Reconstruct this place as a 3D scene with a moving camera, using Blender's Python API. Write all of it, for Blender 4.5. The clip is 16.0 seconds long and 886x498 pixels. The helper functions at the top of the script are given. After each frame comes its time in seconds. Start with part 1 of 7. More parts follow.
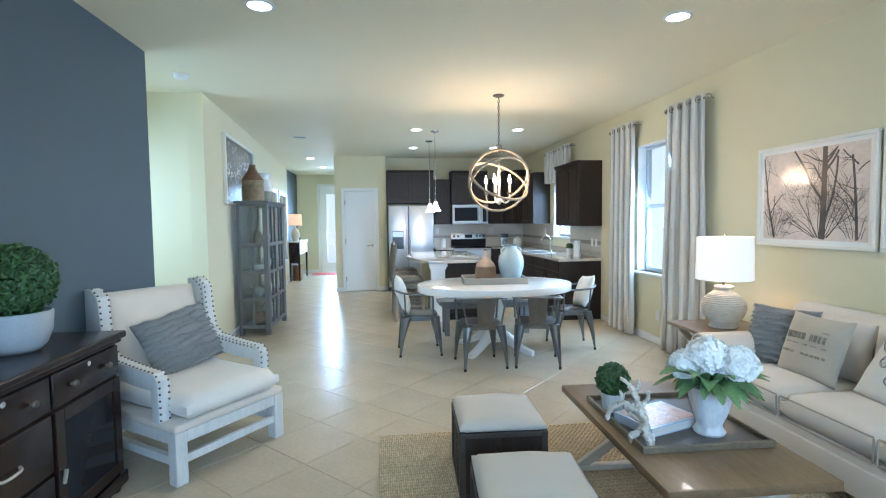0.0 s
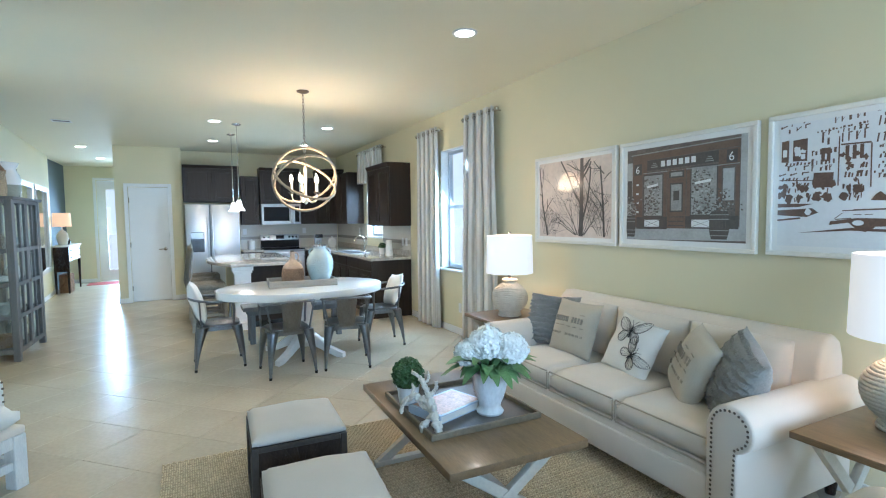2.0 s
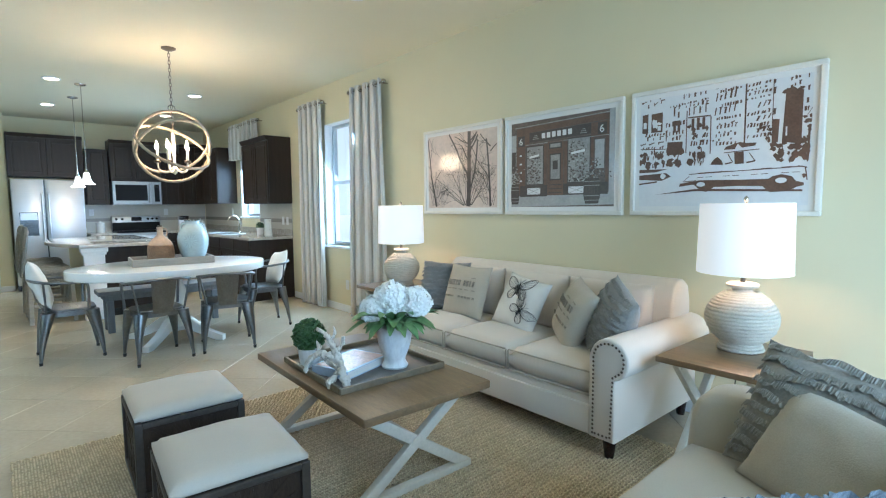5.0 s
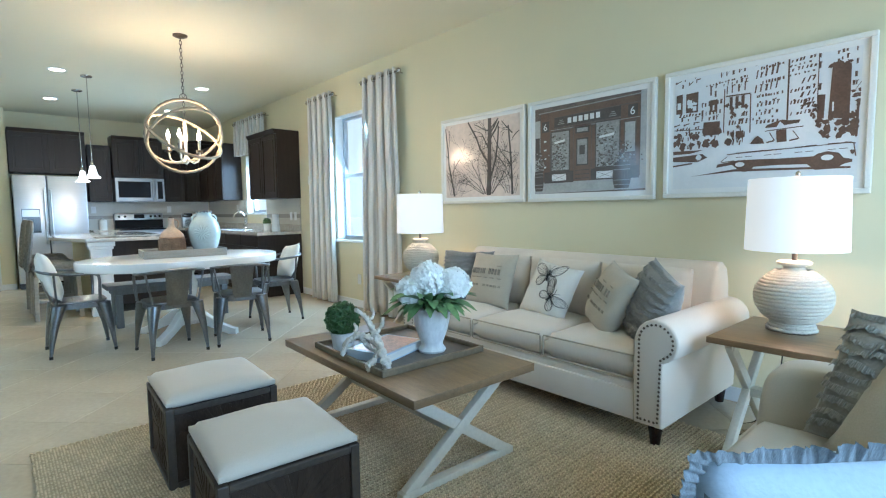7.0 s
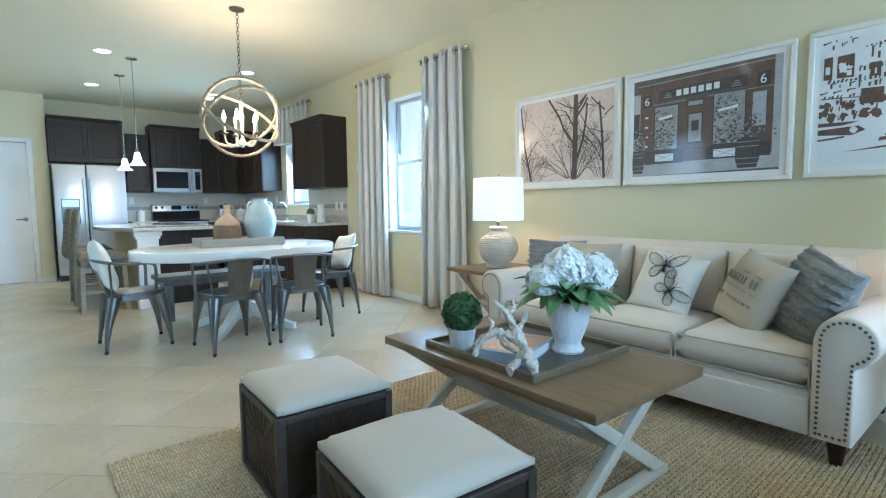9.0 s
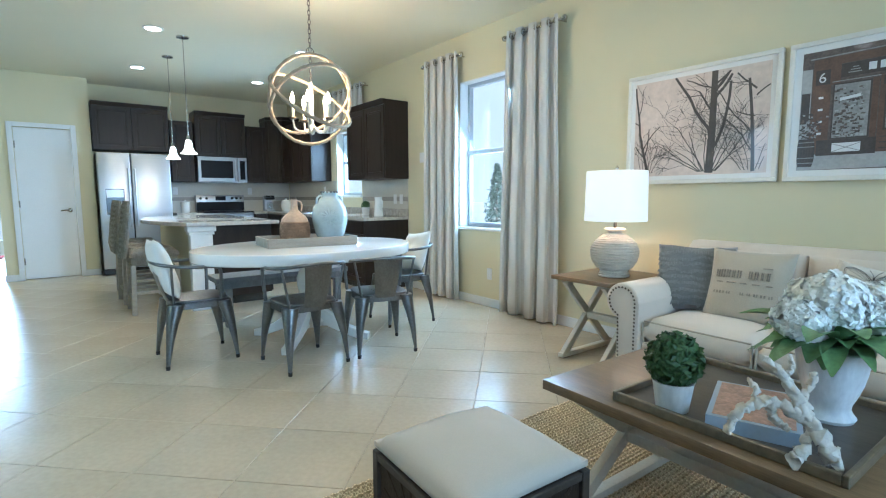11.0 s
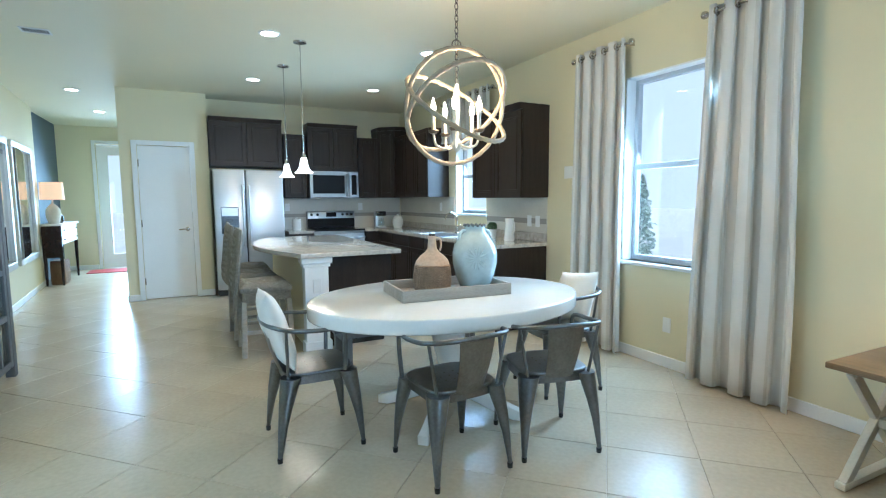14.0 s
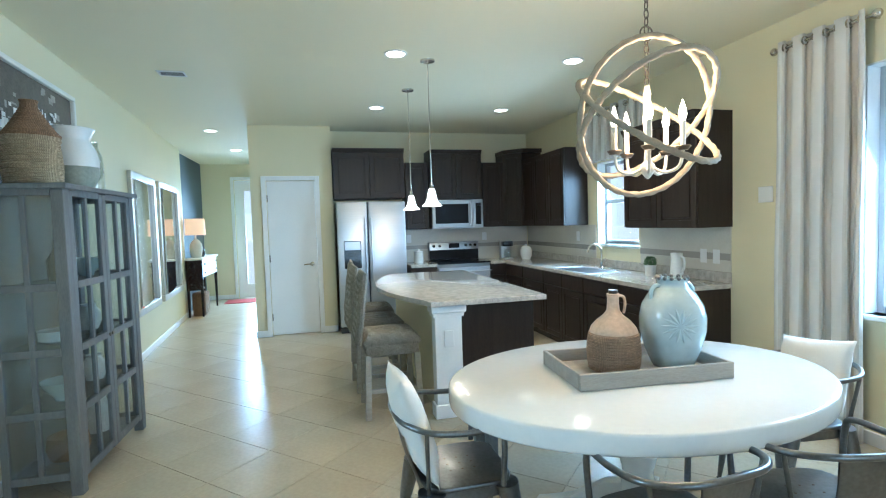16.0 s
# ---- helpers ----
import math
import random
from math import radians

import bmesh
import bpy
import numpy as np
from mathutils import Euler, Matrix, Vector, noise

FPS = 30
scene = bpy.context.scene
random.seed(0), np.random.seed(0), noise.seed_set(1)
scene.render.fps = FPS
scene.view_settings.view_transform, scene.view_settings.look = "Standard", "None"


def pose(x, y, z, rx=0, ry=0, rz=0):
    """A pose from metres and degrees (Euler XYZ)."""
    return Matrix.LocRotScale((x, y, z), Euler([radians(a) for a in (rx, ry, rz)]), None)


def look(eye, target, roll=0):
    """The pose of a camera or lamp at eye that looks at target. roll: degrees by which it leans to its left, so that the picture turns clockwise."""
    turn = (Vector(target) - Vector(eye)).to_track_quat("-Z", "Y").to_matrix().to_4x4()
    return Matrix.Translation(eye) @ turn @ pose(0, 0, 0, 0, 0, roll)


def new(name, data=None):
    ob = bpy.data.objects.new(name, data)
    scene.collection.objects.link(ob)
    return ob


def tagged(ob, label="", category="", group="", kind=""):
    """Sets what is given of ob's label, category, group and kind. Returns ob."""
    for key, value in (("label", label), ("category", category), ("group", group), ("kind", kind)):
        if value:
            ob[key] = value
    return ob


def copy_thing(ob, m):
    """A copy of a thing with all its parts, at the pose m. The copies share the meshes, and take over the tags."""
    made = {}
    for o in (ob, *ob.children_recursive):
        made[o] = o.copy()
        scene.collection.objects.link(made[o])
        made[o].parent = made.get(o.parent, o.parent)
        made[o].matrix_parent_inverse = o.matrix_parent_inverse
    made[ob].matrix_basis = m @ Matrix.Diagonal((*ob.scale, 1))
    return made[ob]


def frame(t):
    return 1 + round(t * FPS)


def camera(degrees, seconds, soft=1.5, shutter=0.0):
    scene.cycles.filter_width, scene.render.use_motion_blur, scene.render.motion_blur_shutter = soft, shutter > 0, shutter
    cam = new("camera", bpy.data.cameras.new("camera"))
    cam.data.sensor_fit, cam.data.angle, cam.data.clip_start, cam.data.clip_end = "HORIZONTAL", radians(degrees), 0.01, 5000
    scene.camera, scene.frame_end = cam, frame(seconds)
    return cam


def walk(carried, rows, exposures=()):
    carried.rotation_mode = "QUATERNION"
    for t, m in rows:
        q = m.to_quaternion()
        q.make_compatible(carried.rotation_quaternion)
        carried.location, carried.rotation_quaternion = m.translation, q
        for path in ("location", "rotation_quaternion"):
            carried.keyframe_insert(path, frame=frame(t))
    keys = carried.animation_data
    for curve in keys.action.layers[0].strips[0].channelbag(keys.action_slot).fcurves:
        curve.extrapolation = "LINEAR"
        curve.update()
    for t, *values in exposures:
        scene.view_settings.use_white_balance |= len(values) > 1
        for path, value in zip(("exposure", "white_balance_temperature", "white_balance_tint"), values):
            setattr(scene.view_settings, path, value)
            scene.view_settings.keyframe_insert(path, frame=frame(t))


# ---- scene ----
cam = camera(83.4, 16.0, 1.15)
PATH = [
    (0, (0.445, 0.196, 1.412), (0.688, 2.178, 1.299), -0.7),
    (0.5, (0.474, 0.21, 1.42), (0.9, 2.162, 1.319), -0.9),
    (1, (0.506, 0.209, 1.42), (1.106, 2.114, 1.319), -0.7),
    (1.5, (0.541, 0.193, 1.418), (1.307, 2.038, 1.312), -0.7),
    (2, (0.578, 0.176, 1.412), (1.495, 1.95, 1.29), -0.7),
    (2.5, (0.602, 0.164, 1.395), (1.656, 1.858, 1.255), -0.6),
    (3, (0.601, 0.165, 1.369), (1.76, 1.788, 1.215), -0.2),
    (3.5, (0.572, 0.166, 1.342), (1.81, 1.729, 1.18), -0.3),
    (4, (0.527, 0.187, 1.318), (1.816, 1.707, 1.147), -0.0),
    (6.5, (0.369, 0.328, 1.154), (1.704, 1.808, 0.991), -0.8),
    (7, (0.351, 0.418, 1.135), (1.684, 1.9, 0.977), -0.7),
    (7.5, (0.342, 0.545, 1.114), (1.671, 2.032, 0.962), -0.7),
    (8, (0.318, 0.685, 1.093), (1.635, 2.184, 0.943), -0.8),
    (8.5, (0.269, 0.834, 1.073), (1.568, 2.347, 0.915), -0.8),
    (9, (0.202, 1.001, 1.055), (1.488, 2.523, 0.884), -0.6),
    (9.5, (0.15, 1.184, 1.053), (1.424, 2.715, 0.866), -0.4),
    (10, (0.129, 1.376, 1.061), (1.381, 2.922, 0.858), -0.4),
    (12.5, (0.135, 2.335, 1.213), (1.274, 3.963, 0.992), 0.6),
    (13, (0.186, 2.497, 1.242), (1.282, 4.155, 1.012), 0.7),
    (13.5, (0.235, 2.649, 1.271), (1.252, 4.357, 1.048), 0.2),
    (14, (0.273, 2.833, 1.299), (1.176, 4.607, 1.102), -0.4),
    (14.5, (0.299, 3.06, 1.327), (1.082, 4.892, 1.154), -1.2),
    (15, (0.308, 3.277, 1.356), (0.989, 5.151, 1.205), -1.4),
    (15.5, (0.311, 3.454, 1.386), (0.895, 5.362, 1.259), -1.5),
    (16, (0.312, 3.589, 1.415), (0.804, 5.525, 1.311), -1.8),
]
walk(cam, [(t, look(eye, target, roll)) for t, eye, target, roll in PATH], [(0.0, 0.20, 5400, 14.0), (3.5, 0.12, 5400, 10.0), (7.0, 0.17, 5330, 9.0), (9.0, 0.23, 5200, 8.0), (12.5, 0.17, 5180, 8.0), (16.0, 0.16, 5250, 6.0)])

# ---- light ----
world = bpy.data.worlds.new("sky")
scene.world = world
world.use_nodes = True
_n = world.node_tree.nodes
_sky = _n.new("ShaderNodeTexSky")
_sky.sky_type, _sky.sun_disc = "NISHITA", False
_sky.sun_elevation, _sky.sun_rotation = radians(52), radians(200)
world.node_tree.links.new(_sky.outputs["Color"], _n["Background"].inputs["Color"])
_n["Background"].inputs["Strength"].default_value = 0.15

SKY_COOL = (0.54, 0.79, 1.0)
WARM = (1.0, 0.64, 0.34)
LAMP = (1.0, 0.80, 0.56)


def lamp(name, kind, m, energy, colour, size=0.1, size_y=None, cone=None, blend=0.6, spread=None):
    data = bpy.data.lights.new(name, kind)
    data.energy, data.color = energy, colour
    if kind == "AREA":
        data.shape, data.size, data.size_y = "RECTANGLE", size, size_y or size
    else:
        data.shadow_soft_size = size
    if spread:
        data.spread = radians(spread)
    if cone:
        data.spot_size, data.spot_blend = radians(cone), blend
    ob = new(name, data)
    ob.matrix_world = m
    return ob


sun = lamp("sun", "SUN", look((0, 0, 20), (4.0, 14.0, 0)), 4.0, (1.0, 0.96, 0.90))
sun.data.angle = radians(0.6)
# daylight standing in the openings, save for the side hall
lamp("daylight_garden_doors", "AREA", look((1.3, -1.42, 1.30), (1.35, 2.6, -0.55)), 96, SKY_COOL, 3.4, 2.0, spread=145)
lamp("daylight_dining_window", "AREA", look((3.72, 5.38, 1.53), (0.5, 5.2, -0.5)), 60, SKY_COOL, 0.9, 1.4, spread=150)
lamp("daylight_kitchen_window", "AREA", look((3.72, 8.385, 1.58), (0.5, 8.2, -0.2)), 88, SKY_COOL, 0.7, 0.85, spread=150)
lamp("daylight_front_door", "AREA", look((-0.85, 14.56, 1.35), (-0.85, 8, -1.5)), 74, SKY_COOL, 0.55, 2.0, spread=140)
# added fill lamp before the closed end wall, for daylight from unseen side hall windows
lamp("side_hall_daylight_fill", "AREA", look((-2.86, 4.95, 1.3), (0, 4.95, 0.3)), 46, SKY_COOL, 1.0, 2.0, spread=140)

# ---- materials ----
MATS = {}


def mat(name, col, rough=0.5, metal=0.0, var=0.08, scale=6.0, fine=90.0, bump=0.05, coat=0.0, sheen=0.0,
        stretch=(1, 1, 1), random_tint=0.0, depth=0.01, spec=0.5):
    """A surface with broad and fine variation of its colour and a fine relief."""
    m = bpy.data.materials.new(name)
    m.use_nodes = True
    nt = m.node_tree
    b = nt.nodes["Principled BSDF"]
    tc, mp = nt.nodes.new("ShaderNodeTexCoord"), nt.nodes.new("ShaderNodeMapping")
    mp.inputs["Scale"].default_value = stretch
    nt.links.new(tc.outputs["Object"], mp.inputs["Vector"])
    n1, n2 = nt.nodes.new("ShaderNodeTexNoise"), nt.nodes.new("ShaderNodeTexNoise")
    n1.inputs["Scale"].default_value, n1.inputs["Detail"].default_value = scale, 4
    n2.inputs["Scale"].default_value, n2.inputs["Detail"].default_value = fine, 3
    for n in (n1, n2):
        nt.links.new(mp.outputs["Vector"], n.inputs["Vector"])
    mean = nt.nodes.new("ShaderNodeMath")
    mean.operation = "MULTIPLY_ADD"
    nt.links.new(n2.outputs["Fac"], mean.inputs[0])
    mean.inputs[1].default_value = 0.5
    half = nt.nodes.new("ShaderNodeMath")
    half.operation = "MULTIPLY"
    nt.links.new(n1.outputs["Fac"], half.inputs[0])
    half.inputs[1].default_value = 0.5
    nt.links.new(half.outputs[0], mean.inputs[2])
    fac = mean.outputs[0]
    if random_tint:
        info = nt.nodes.new("ShaderNodeObjectInfo")
        add = nt.nodes.new("ShaderNodeMath")
        add.operation = "MULTIPLY_ADD"
        nt.links.new(info.outputs["Random"], add.inputs[0])
        add.inputs[1].default_value = random_tint
        nt.links.new(fac, add.inputs[2])
        fac = add.outputs[0]
    ramp = nt.nodes.new("ShaderNodeValToRGB")
    ramp.color_ramp.elements[0].position, ramp.color_ramp.elements[1].position = 0.3, 0.7
    ramp.color_ramp.elements[0].color = (*[max(0, c * (1 - var)) for c in col], 1)
    ramp.color_ramp.elements[1].color = (*[min(1, c * (1 + var)) for c in col], 1)
    nt.links.new(fac, ramp.inputs["Fac"])
    nt.links.new(ramp.outputs["Color"], b.inputs["Base Color"])
    b.inputs["Roughness"].default_value, b.inputs["Metallic"].default_value = rough, metal
    b.inputs["Coat Weight"].default_value, b.inputs["Sheen Weight"].default_value = coat, sheen
    b.inputs["Coat Roughness"].default_value = 0.08
    b.inputs["Specular IOR Level"].default_value = spec
    if bump:
        bp = nt.nodes.new("ShaderNodeBump")
        bp.inputs["Strength"].default_value, bp.inputs["Distance"].default_value = bump, depth
        nt.links.new(mean.outputs[0], bp.inputs["Height"])
        nt.links.new(bp.outputs["Normal"], b.inputs["Normal"])
    MATS[name] = m
    return m


def weave(m, scale, strength, depth=0.004, axes="XY"):
    """Crossed threads as relief."""
    nt = m.node_tree
    b = nt.nodes["Principled BSDF"]
    tc = nt.nodes.new("ShaderNodeTexCoord")
    waves = []
    for ax in axes:
        w = nt.nodes.new("ShaderNodeTexWave")
        w.bands_direction = ax
        w.inputs["Scale"].default_value, w.inputs["Distortion"].default_value = scale, 1.2
        w.inputs["Detail"].default_value, w.inputs["Detail Scale"].default_value = 2, 2.5
        nt.links.new(tc.outputs["Object"], w.inputs["Vector"])
        waves.append(w)
    mul = nt.nodes.new("ShaderNodeMath")
    mul.operation = "MULTIPLY"
    nt.links.new(waves[0].outputs["Fac"], mul.inputs[0])
    nt.links.new(waves[-1].outputs["Fac"], mul.inputs[1])
    bp = nt.nodes.new("ShaderNodeBump")
    bp.inputs["Strength"].default_value, bp.inputs["Distance"].default_value = strength, depth
    nt.links.new(mul.outputs[0], bp.inputs["Height"])
    nt.links.new(bp.outputs["Normal"], b.inputs["Normal"])
    # shade in the hollows between threads is multiplied into the colour
    ramp = [n for n in nt.nodes if n.type == "VALTORGB"][0]
    mix = nt.nodes.new("ShaderNodeMix")
    mix.data_type, mix.blend_type = "RGBA", "MULTIPLY"
    tone = nt.nodes.new("ShaderNodeValToRGB")
    tone.color_ramp.elements[0].color = (0.36, 0.33, 0.28, 1)
    tone.color_ramp.elements[1].color = (1, 1, 1, 1)
    tone.color_ramp.elements[1].position = 0.5
    nt.links.new(mul.outputs[0], tone.inputs["Fac"])
    mix.inputs["Factor"].default_value = min(0.7, strength)
    nt.links.new(ramp.outputs["Color"], mix.inputs["A"])
    nt.links.new(tone.outputs["Color"], mix.inputs["B"])
    nt.links.new(mix.outputs["Result"], b.inputs["Base Color"])
    return m


def glow(name, col, strength, base=(0.8, 0.78, 0.72)):
    m = bpy.data.materials.new(name)
    m.use_nodes = True
    b = m.node_tree.nodes["Principled BSDF"]
    b.inputs["Base Color"].default_value = (*base, 1)
    b.inputs["Emission Color"].default_value = (*col, 1)
    b.inputs["Emission Strength"].default_value = strength
    b.inputs["Roughness"].default_value = 0.7
    return m


def glassy(name, tint=(0.96, 0.98, 0.98), rough=0.02, alpha=0.16):
    """Thin clear glass: mostly lets light through, with a gloss."""
    m = bpy.data.materials.new(name)
    m.use_nodes = True
    nt = m.node_tree
    nt.nodes.remove(nt.nodes["Principled BSDF"])
    tr, gl, mx = nt.nodes.new("ShaderNodeBsdfTransparent"), nt.nodes.new("ShaderNodeBsdfGlossy"), nt.nodes.new("ShaderNodeMixShader")
    tr.inputs["Color"].default_value = (*tint, 1)
    gl.inputs["Roughness"].default_value = rough
    mx.inputs["Fac"].default_value = alpha
    nt.links.new(tr.outputs[0], mx.inputs[1])
    nt.links.new(gl.outputs[0], mx.inputs[2])
    nt.links.new(mx.outputs[0], nt.nodes["Material Output"].inputs["Surface"])
    return m


WALL = mat("cream_paint", (0.715, 0.655, 0.440), 0.7, var=0.03, scale=1.2, fine=220, bump=0.05, depth=0.002)
CEIL = mat("ceiling_paint", (0.76, 0.715, 0.53), 0.75, var=0.025, scale=1.0, fine=140, bump=0.12, depth=0.003)
BLUE = mat("slate_blue_paint", (0.076, 0.105, 0.126), 0.6, var=0.05, scale=1.5, fine=200, bump=0.05, depth=0.002)
TRIM = mat("white_trim_paint", (0.80, 0.80, 0.78), 0.35, var=0.03, scale=3, fine=60, bump=0.02)
TILE = mat("beige_tile", (0.506, 0.428, 0.308), 0.26, var=0.10, scale=2.2, fine=38, bump=0.015, random_tint=0.10, spec=0.5)
GROUT = mat("grout", (0.50, 0.43, 0.325), 0.85, var=0.12, scale=12, fine=160, bump=0.1)
ESPRESSO = mat("espresso_wood", (0.028, 0.019, 0.014), 0.36, var=0.35, scale=5, fine=60, bump=0.03, stretch=(6, 6, 0.6), spec=0.3)
GRANITE = mat("speckled_granite", (0.50, 0.46, 0.40), 0.08, var=0.38, scale=26, fine=140, bump=0.0, coat=0.3)
STEEL = mat("brushed_steel", (0.58, 0.59, 0.60), 0.36, 1.0, var=0.05, scale=3, fine=160, bump=0.015, stretch=(1, 1, 30))
GUNMETAL = mat("gunmetal_steel", (0.188, 0.192, 0.192), 0.32, 1.0, var=0.22, scale=9, fine=70, bump=0.03)
NICKEL = mat("brushed_nickel", (0.52, 0.49, 0.44), 0.25, 1.0, var=0.06, fine=120, bump=0.01)
BRONZE = mat("aged_bronze", (0.16, 0.13, 0.10), 0.4, 0.9, var=0.2)
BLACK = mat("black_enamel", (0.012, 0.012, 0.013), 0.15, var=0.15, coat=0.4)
DARKGLASS = mat("oven_glass", (0.016, 0.016, 0.018), 0.09, var=0.05, bump=0.0, spec=0.12)
LINEN = weave(mat("oat_linen", (0.69, 0.615, 0.515), 0.85, var=0.06, scale=5, fine=260, bump=0.1, sheen=0.3, depth=0.002), 420, 0.03, 0.001, "XZ")
CREAMFAB = weave(mat("cream_linen", (0.56, 0.50, 0.395), 0.85, var=0.06, scale=5, fine=260, bump=0.1, sheen=0.3, depth=0.002), 420, 0.03, 0.001, "XZ")
LINEN_SEAM = mat("linen_piping", (0.47, 0.41, 0.32), 0.85, var=0.08, bump=0.08)
CREAM_SEAT = mat("cream_upholstery", (0.57, 0.51, 0.42), 0.85, var=0.05, scale=4, fine=240, bump=0.08, sheen=0.3, depth=0.002)
BLUEGREY = mat("blue_grey_cotton", (0.235, 0.240, 0.232), 0.9, var=0.16, scale=14, fine=150, bump=0.25, sheen=0.3)
# blue-grey ruffle cloth again, its shaded tints put into two colours
DIMRUFFLE = mat("part_shaded_crinkled_cotton", (0.245, 0.238, 0.215), 0.92, var=0.22, scale=12, fine=120, bump=0.35, sheen=0.3)
SHADERUFFLE = mat("shaded_olive_grey_cotton", (0.285, 0.262, 0.215), 0.92, var=0.22, scale=12, fine=120, bump=0.35, sheen=0.3)
SACK = mat("burlap_beige", (0.46, 0.405, 0.31), 0.92, var=0.12, scale=7, fine=240, bump=0.2, sheen=0.2)
WHITE_COTTON = mat("white_cotton", (0.74, 0.71, 0.64), 0.9, var=0.05, scale=8, fine=180, bump=0.12, sheen=0.2)
INK = mat("faded_black_ink", (0.30, 0.265, 0.215), 0.9, var=0.35, scale=30, fine=120, bump=0.0)
OAK = mat("brown_oak", (0.215, 0.137, 0.070), 0.34, var=0.28, scale=5, fine=45, bump=0.05, stretch=(6, 0.6, 6), coat=0.12)
GREYWOOD = mat("weathered_grey_wood", (0.150, 0.152, 0.150), 0.6, var=0.28, scale=6, fine=60, bump=0.12, stretch=(5, 5, 0.7))
TRAYWOOD = mat("driftwood_tray", (0.36, 0.325, 0.27), 0.6, var=0.22, scale=6, fine=60, bump=0.1, stretch=(0.7, 5, 5))
WHITEWASH = mat("whitewashed_wood", (0.66, 0.66, 0.63), 0.55, var=0.14, scale=7, fine=60, bump=0.12, stretch=(4, 4, 0.8))
CREAMWOOD = mat("cream_painted_wood", (0.62, 0.58, 0.48), 0.5, var=0.10, scale=8, fine=70, bump=0.08)
DARKOTT = mat("charred_wood", (0.042, 0.029, 0.021), 0.5, var=0.45, scale=8, fine=60, bump=0.15, stretch=(5, 5, 1), spec=0.2)
OTTEDGE = mat("dark_grey_wood", (0.055, 0.043, 0.033), 0.5, var=0.3, scale=8, fine=60, bump=0.1)
JUTE = weave(mat("jute", (0.72, 0.575, 0.36), 0.95, var=0.22, scale=16, fine=70, bump=0.4), 27, 0.55, 0.008, "XY")
# darker jute for the slab, so the gaps between cords read dark
JUTE_DEEP = mat("darker_jute_base", (0.28, 0.205, 0.12), 0.95, var=0.3, scale=16, fine=70, bump=0.3)
RINGROPE = mat("tan_rope", (0.34, 0.275, 0.19), 0.85, var=0.16, scale=20, fine=160, bump=0.3)
ROPE = mat("whitewashed_rope", (0.60, 0.555, 0.46), 0.85, var=0.14, scale=20, fine=160, bump=0.3)
WHITE_TOP = mat("white_lacquer", (0.80, 0.785, 0.73), 0.16, var=0.03, scale=3, fine=40, bump=0.01, coat=0.3)
WICKER = weave(mat("wicker", (0.42, 0.25, 0.135), 0.75, var=0.3, scale=14, fine=80, bump=0.2), 55, 0.9, 0.008, "XZ")
SEAGRASS = weave(mat("seagrass", (0.675, 0.540, 0.351), 0.85, var=0.3, scale=14, fine=80, bump=0.2), 48, 0.9, 0.008, "XZ")
STOOLWEAVE = weave(mat("greywashed_weave", (0.42, 0.395, 0.34), 0.85, var=0.3, scale=14, fine=80, bump=0.2), 48, 0.9, 0.008, "XZ")
JUGWEAVE = weave(mat("honey_wicker", (0.625, 0.413, 0.263), 0.7, var=0.3, scale=14, fine=80, bump=0.2), 55, 0.9, 0.008, "XZ")
CELADON = mat("celadon_glaze", (0.45, 0.54, 0.54), 0.10, var=0.10, scale=6, fine=40, bump=0.03, coat=0.5)
STONEWARE = mat("chalky_stoneware", (0.62, 0.62, 0.58), 0.7, var=0.14, scale=9, fine=60, bump=0.2)
GREENFOOT = mat("grey_green_clay", (0.30, 0.31, 0.25), 0.7, var=0.2, scale=9, fine=60, bump=0.2)
GREYBOWL = mat("pale_grey_glaze", (0.46, 0.49, 0.51), 0.3, var=0.08, scale=9, fine=60, bump=0.05, coat=0.2)
CHALK = mat("worn_white_glaze", (0.76, 0.77, 0.76), 0.45, var=0.16, scale=26, fine=70, bump=0.12, stretch=(1, 1, 0.35))
WHITE_CERAMIC = mat("white_ceramic", (0.76, 0.76, 0.73), 0.2, var=0.04, bump=0.02, coat=0.3)
LEAF = mat("leaf_green", (0.055, 0.12, 0.035), 0.5, var=0.45, scale=20, fine=120, bump=0.05)
LEAF_LIGHT = mat("hydrangea_leaf", (0.165, 0.285, 0.110), 0.45, var=0.35, scale=14, fine=90, bump=0.1)
PETAL = mat("white_petal", (0.94, 0.94, 0.90), 0.7, var=0.05, scale=30, fine=120, bump=0.05)
BARK = mat("bleached_driftwood", (0.64, 0.59, 0.51), 0.75, var=0.22, scale=14, fine=70, bump=0.3)
MAHOGANY = mat("dark_mahogany", (0.017, 0.008, 0.006), 0.25, var=0.4, scale=5, fine=50, bump=0.03, stretch=(5, 0.6, 5), spec=0.35)
# hall mirror colour lowered to hold down the reflected door glare
DIMMIRROR = mat("dimmed_mirror", (0.62, 0.61, 0.57), 0.05, 1.0, var=0.12, scale=4, bump=0.01)
SILVER = mat("silver_leaf_frame", (0.56, 0.54, 0.49), 0.35, 0.8, var=0.12)
CURTAIN_A = mat("grey_curtain", (0.67, 0.66, 0.62), 0.9, var=0.07, scale=4, fine=240, bump=0.15, sheen=0.3)
CURTAIN_B = mat("taupe_stripe", (0.58, 0.555, 0.50), 0.9, var=0.08, scale=4, fine=240, bump=0.15, sheen=0.3)
CURTAIN_C = mat("pale_stripe", (0.70, 0.69, 0.65), 0.9, var=0.06, scale=4, fine=240, bump=0.15, sheen=0.3)
SPLASH = mat("cream_backsplash", (0.62, 0.59, 0.51), 0.2, var=0.06, scale=4, fine=60, bump=0.02)
MOSAIC = mat("grey_mosaic", (0.24, 0.225, 0.20), 0.2, var=0.5, scale=40, fine=120, bump=0.05, random_tint=0.5)
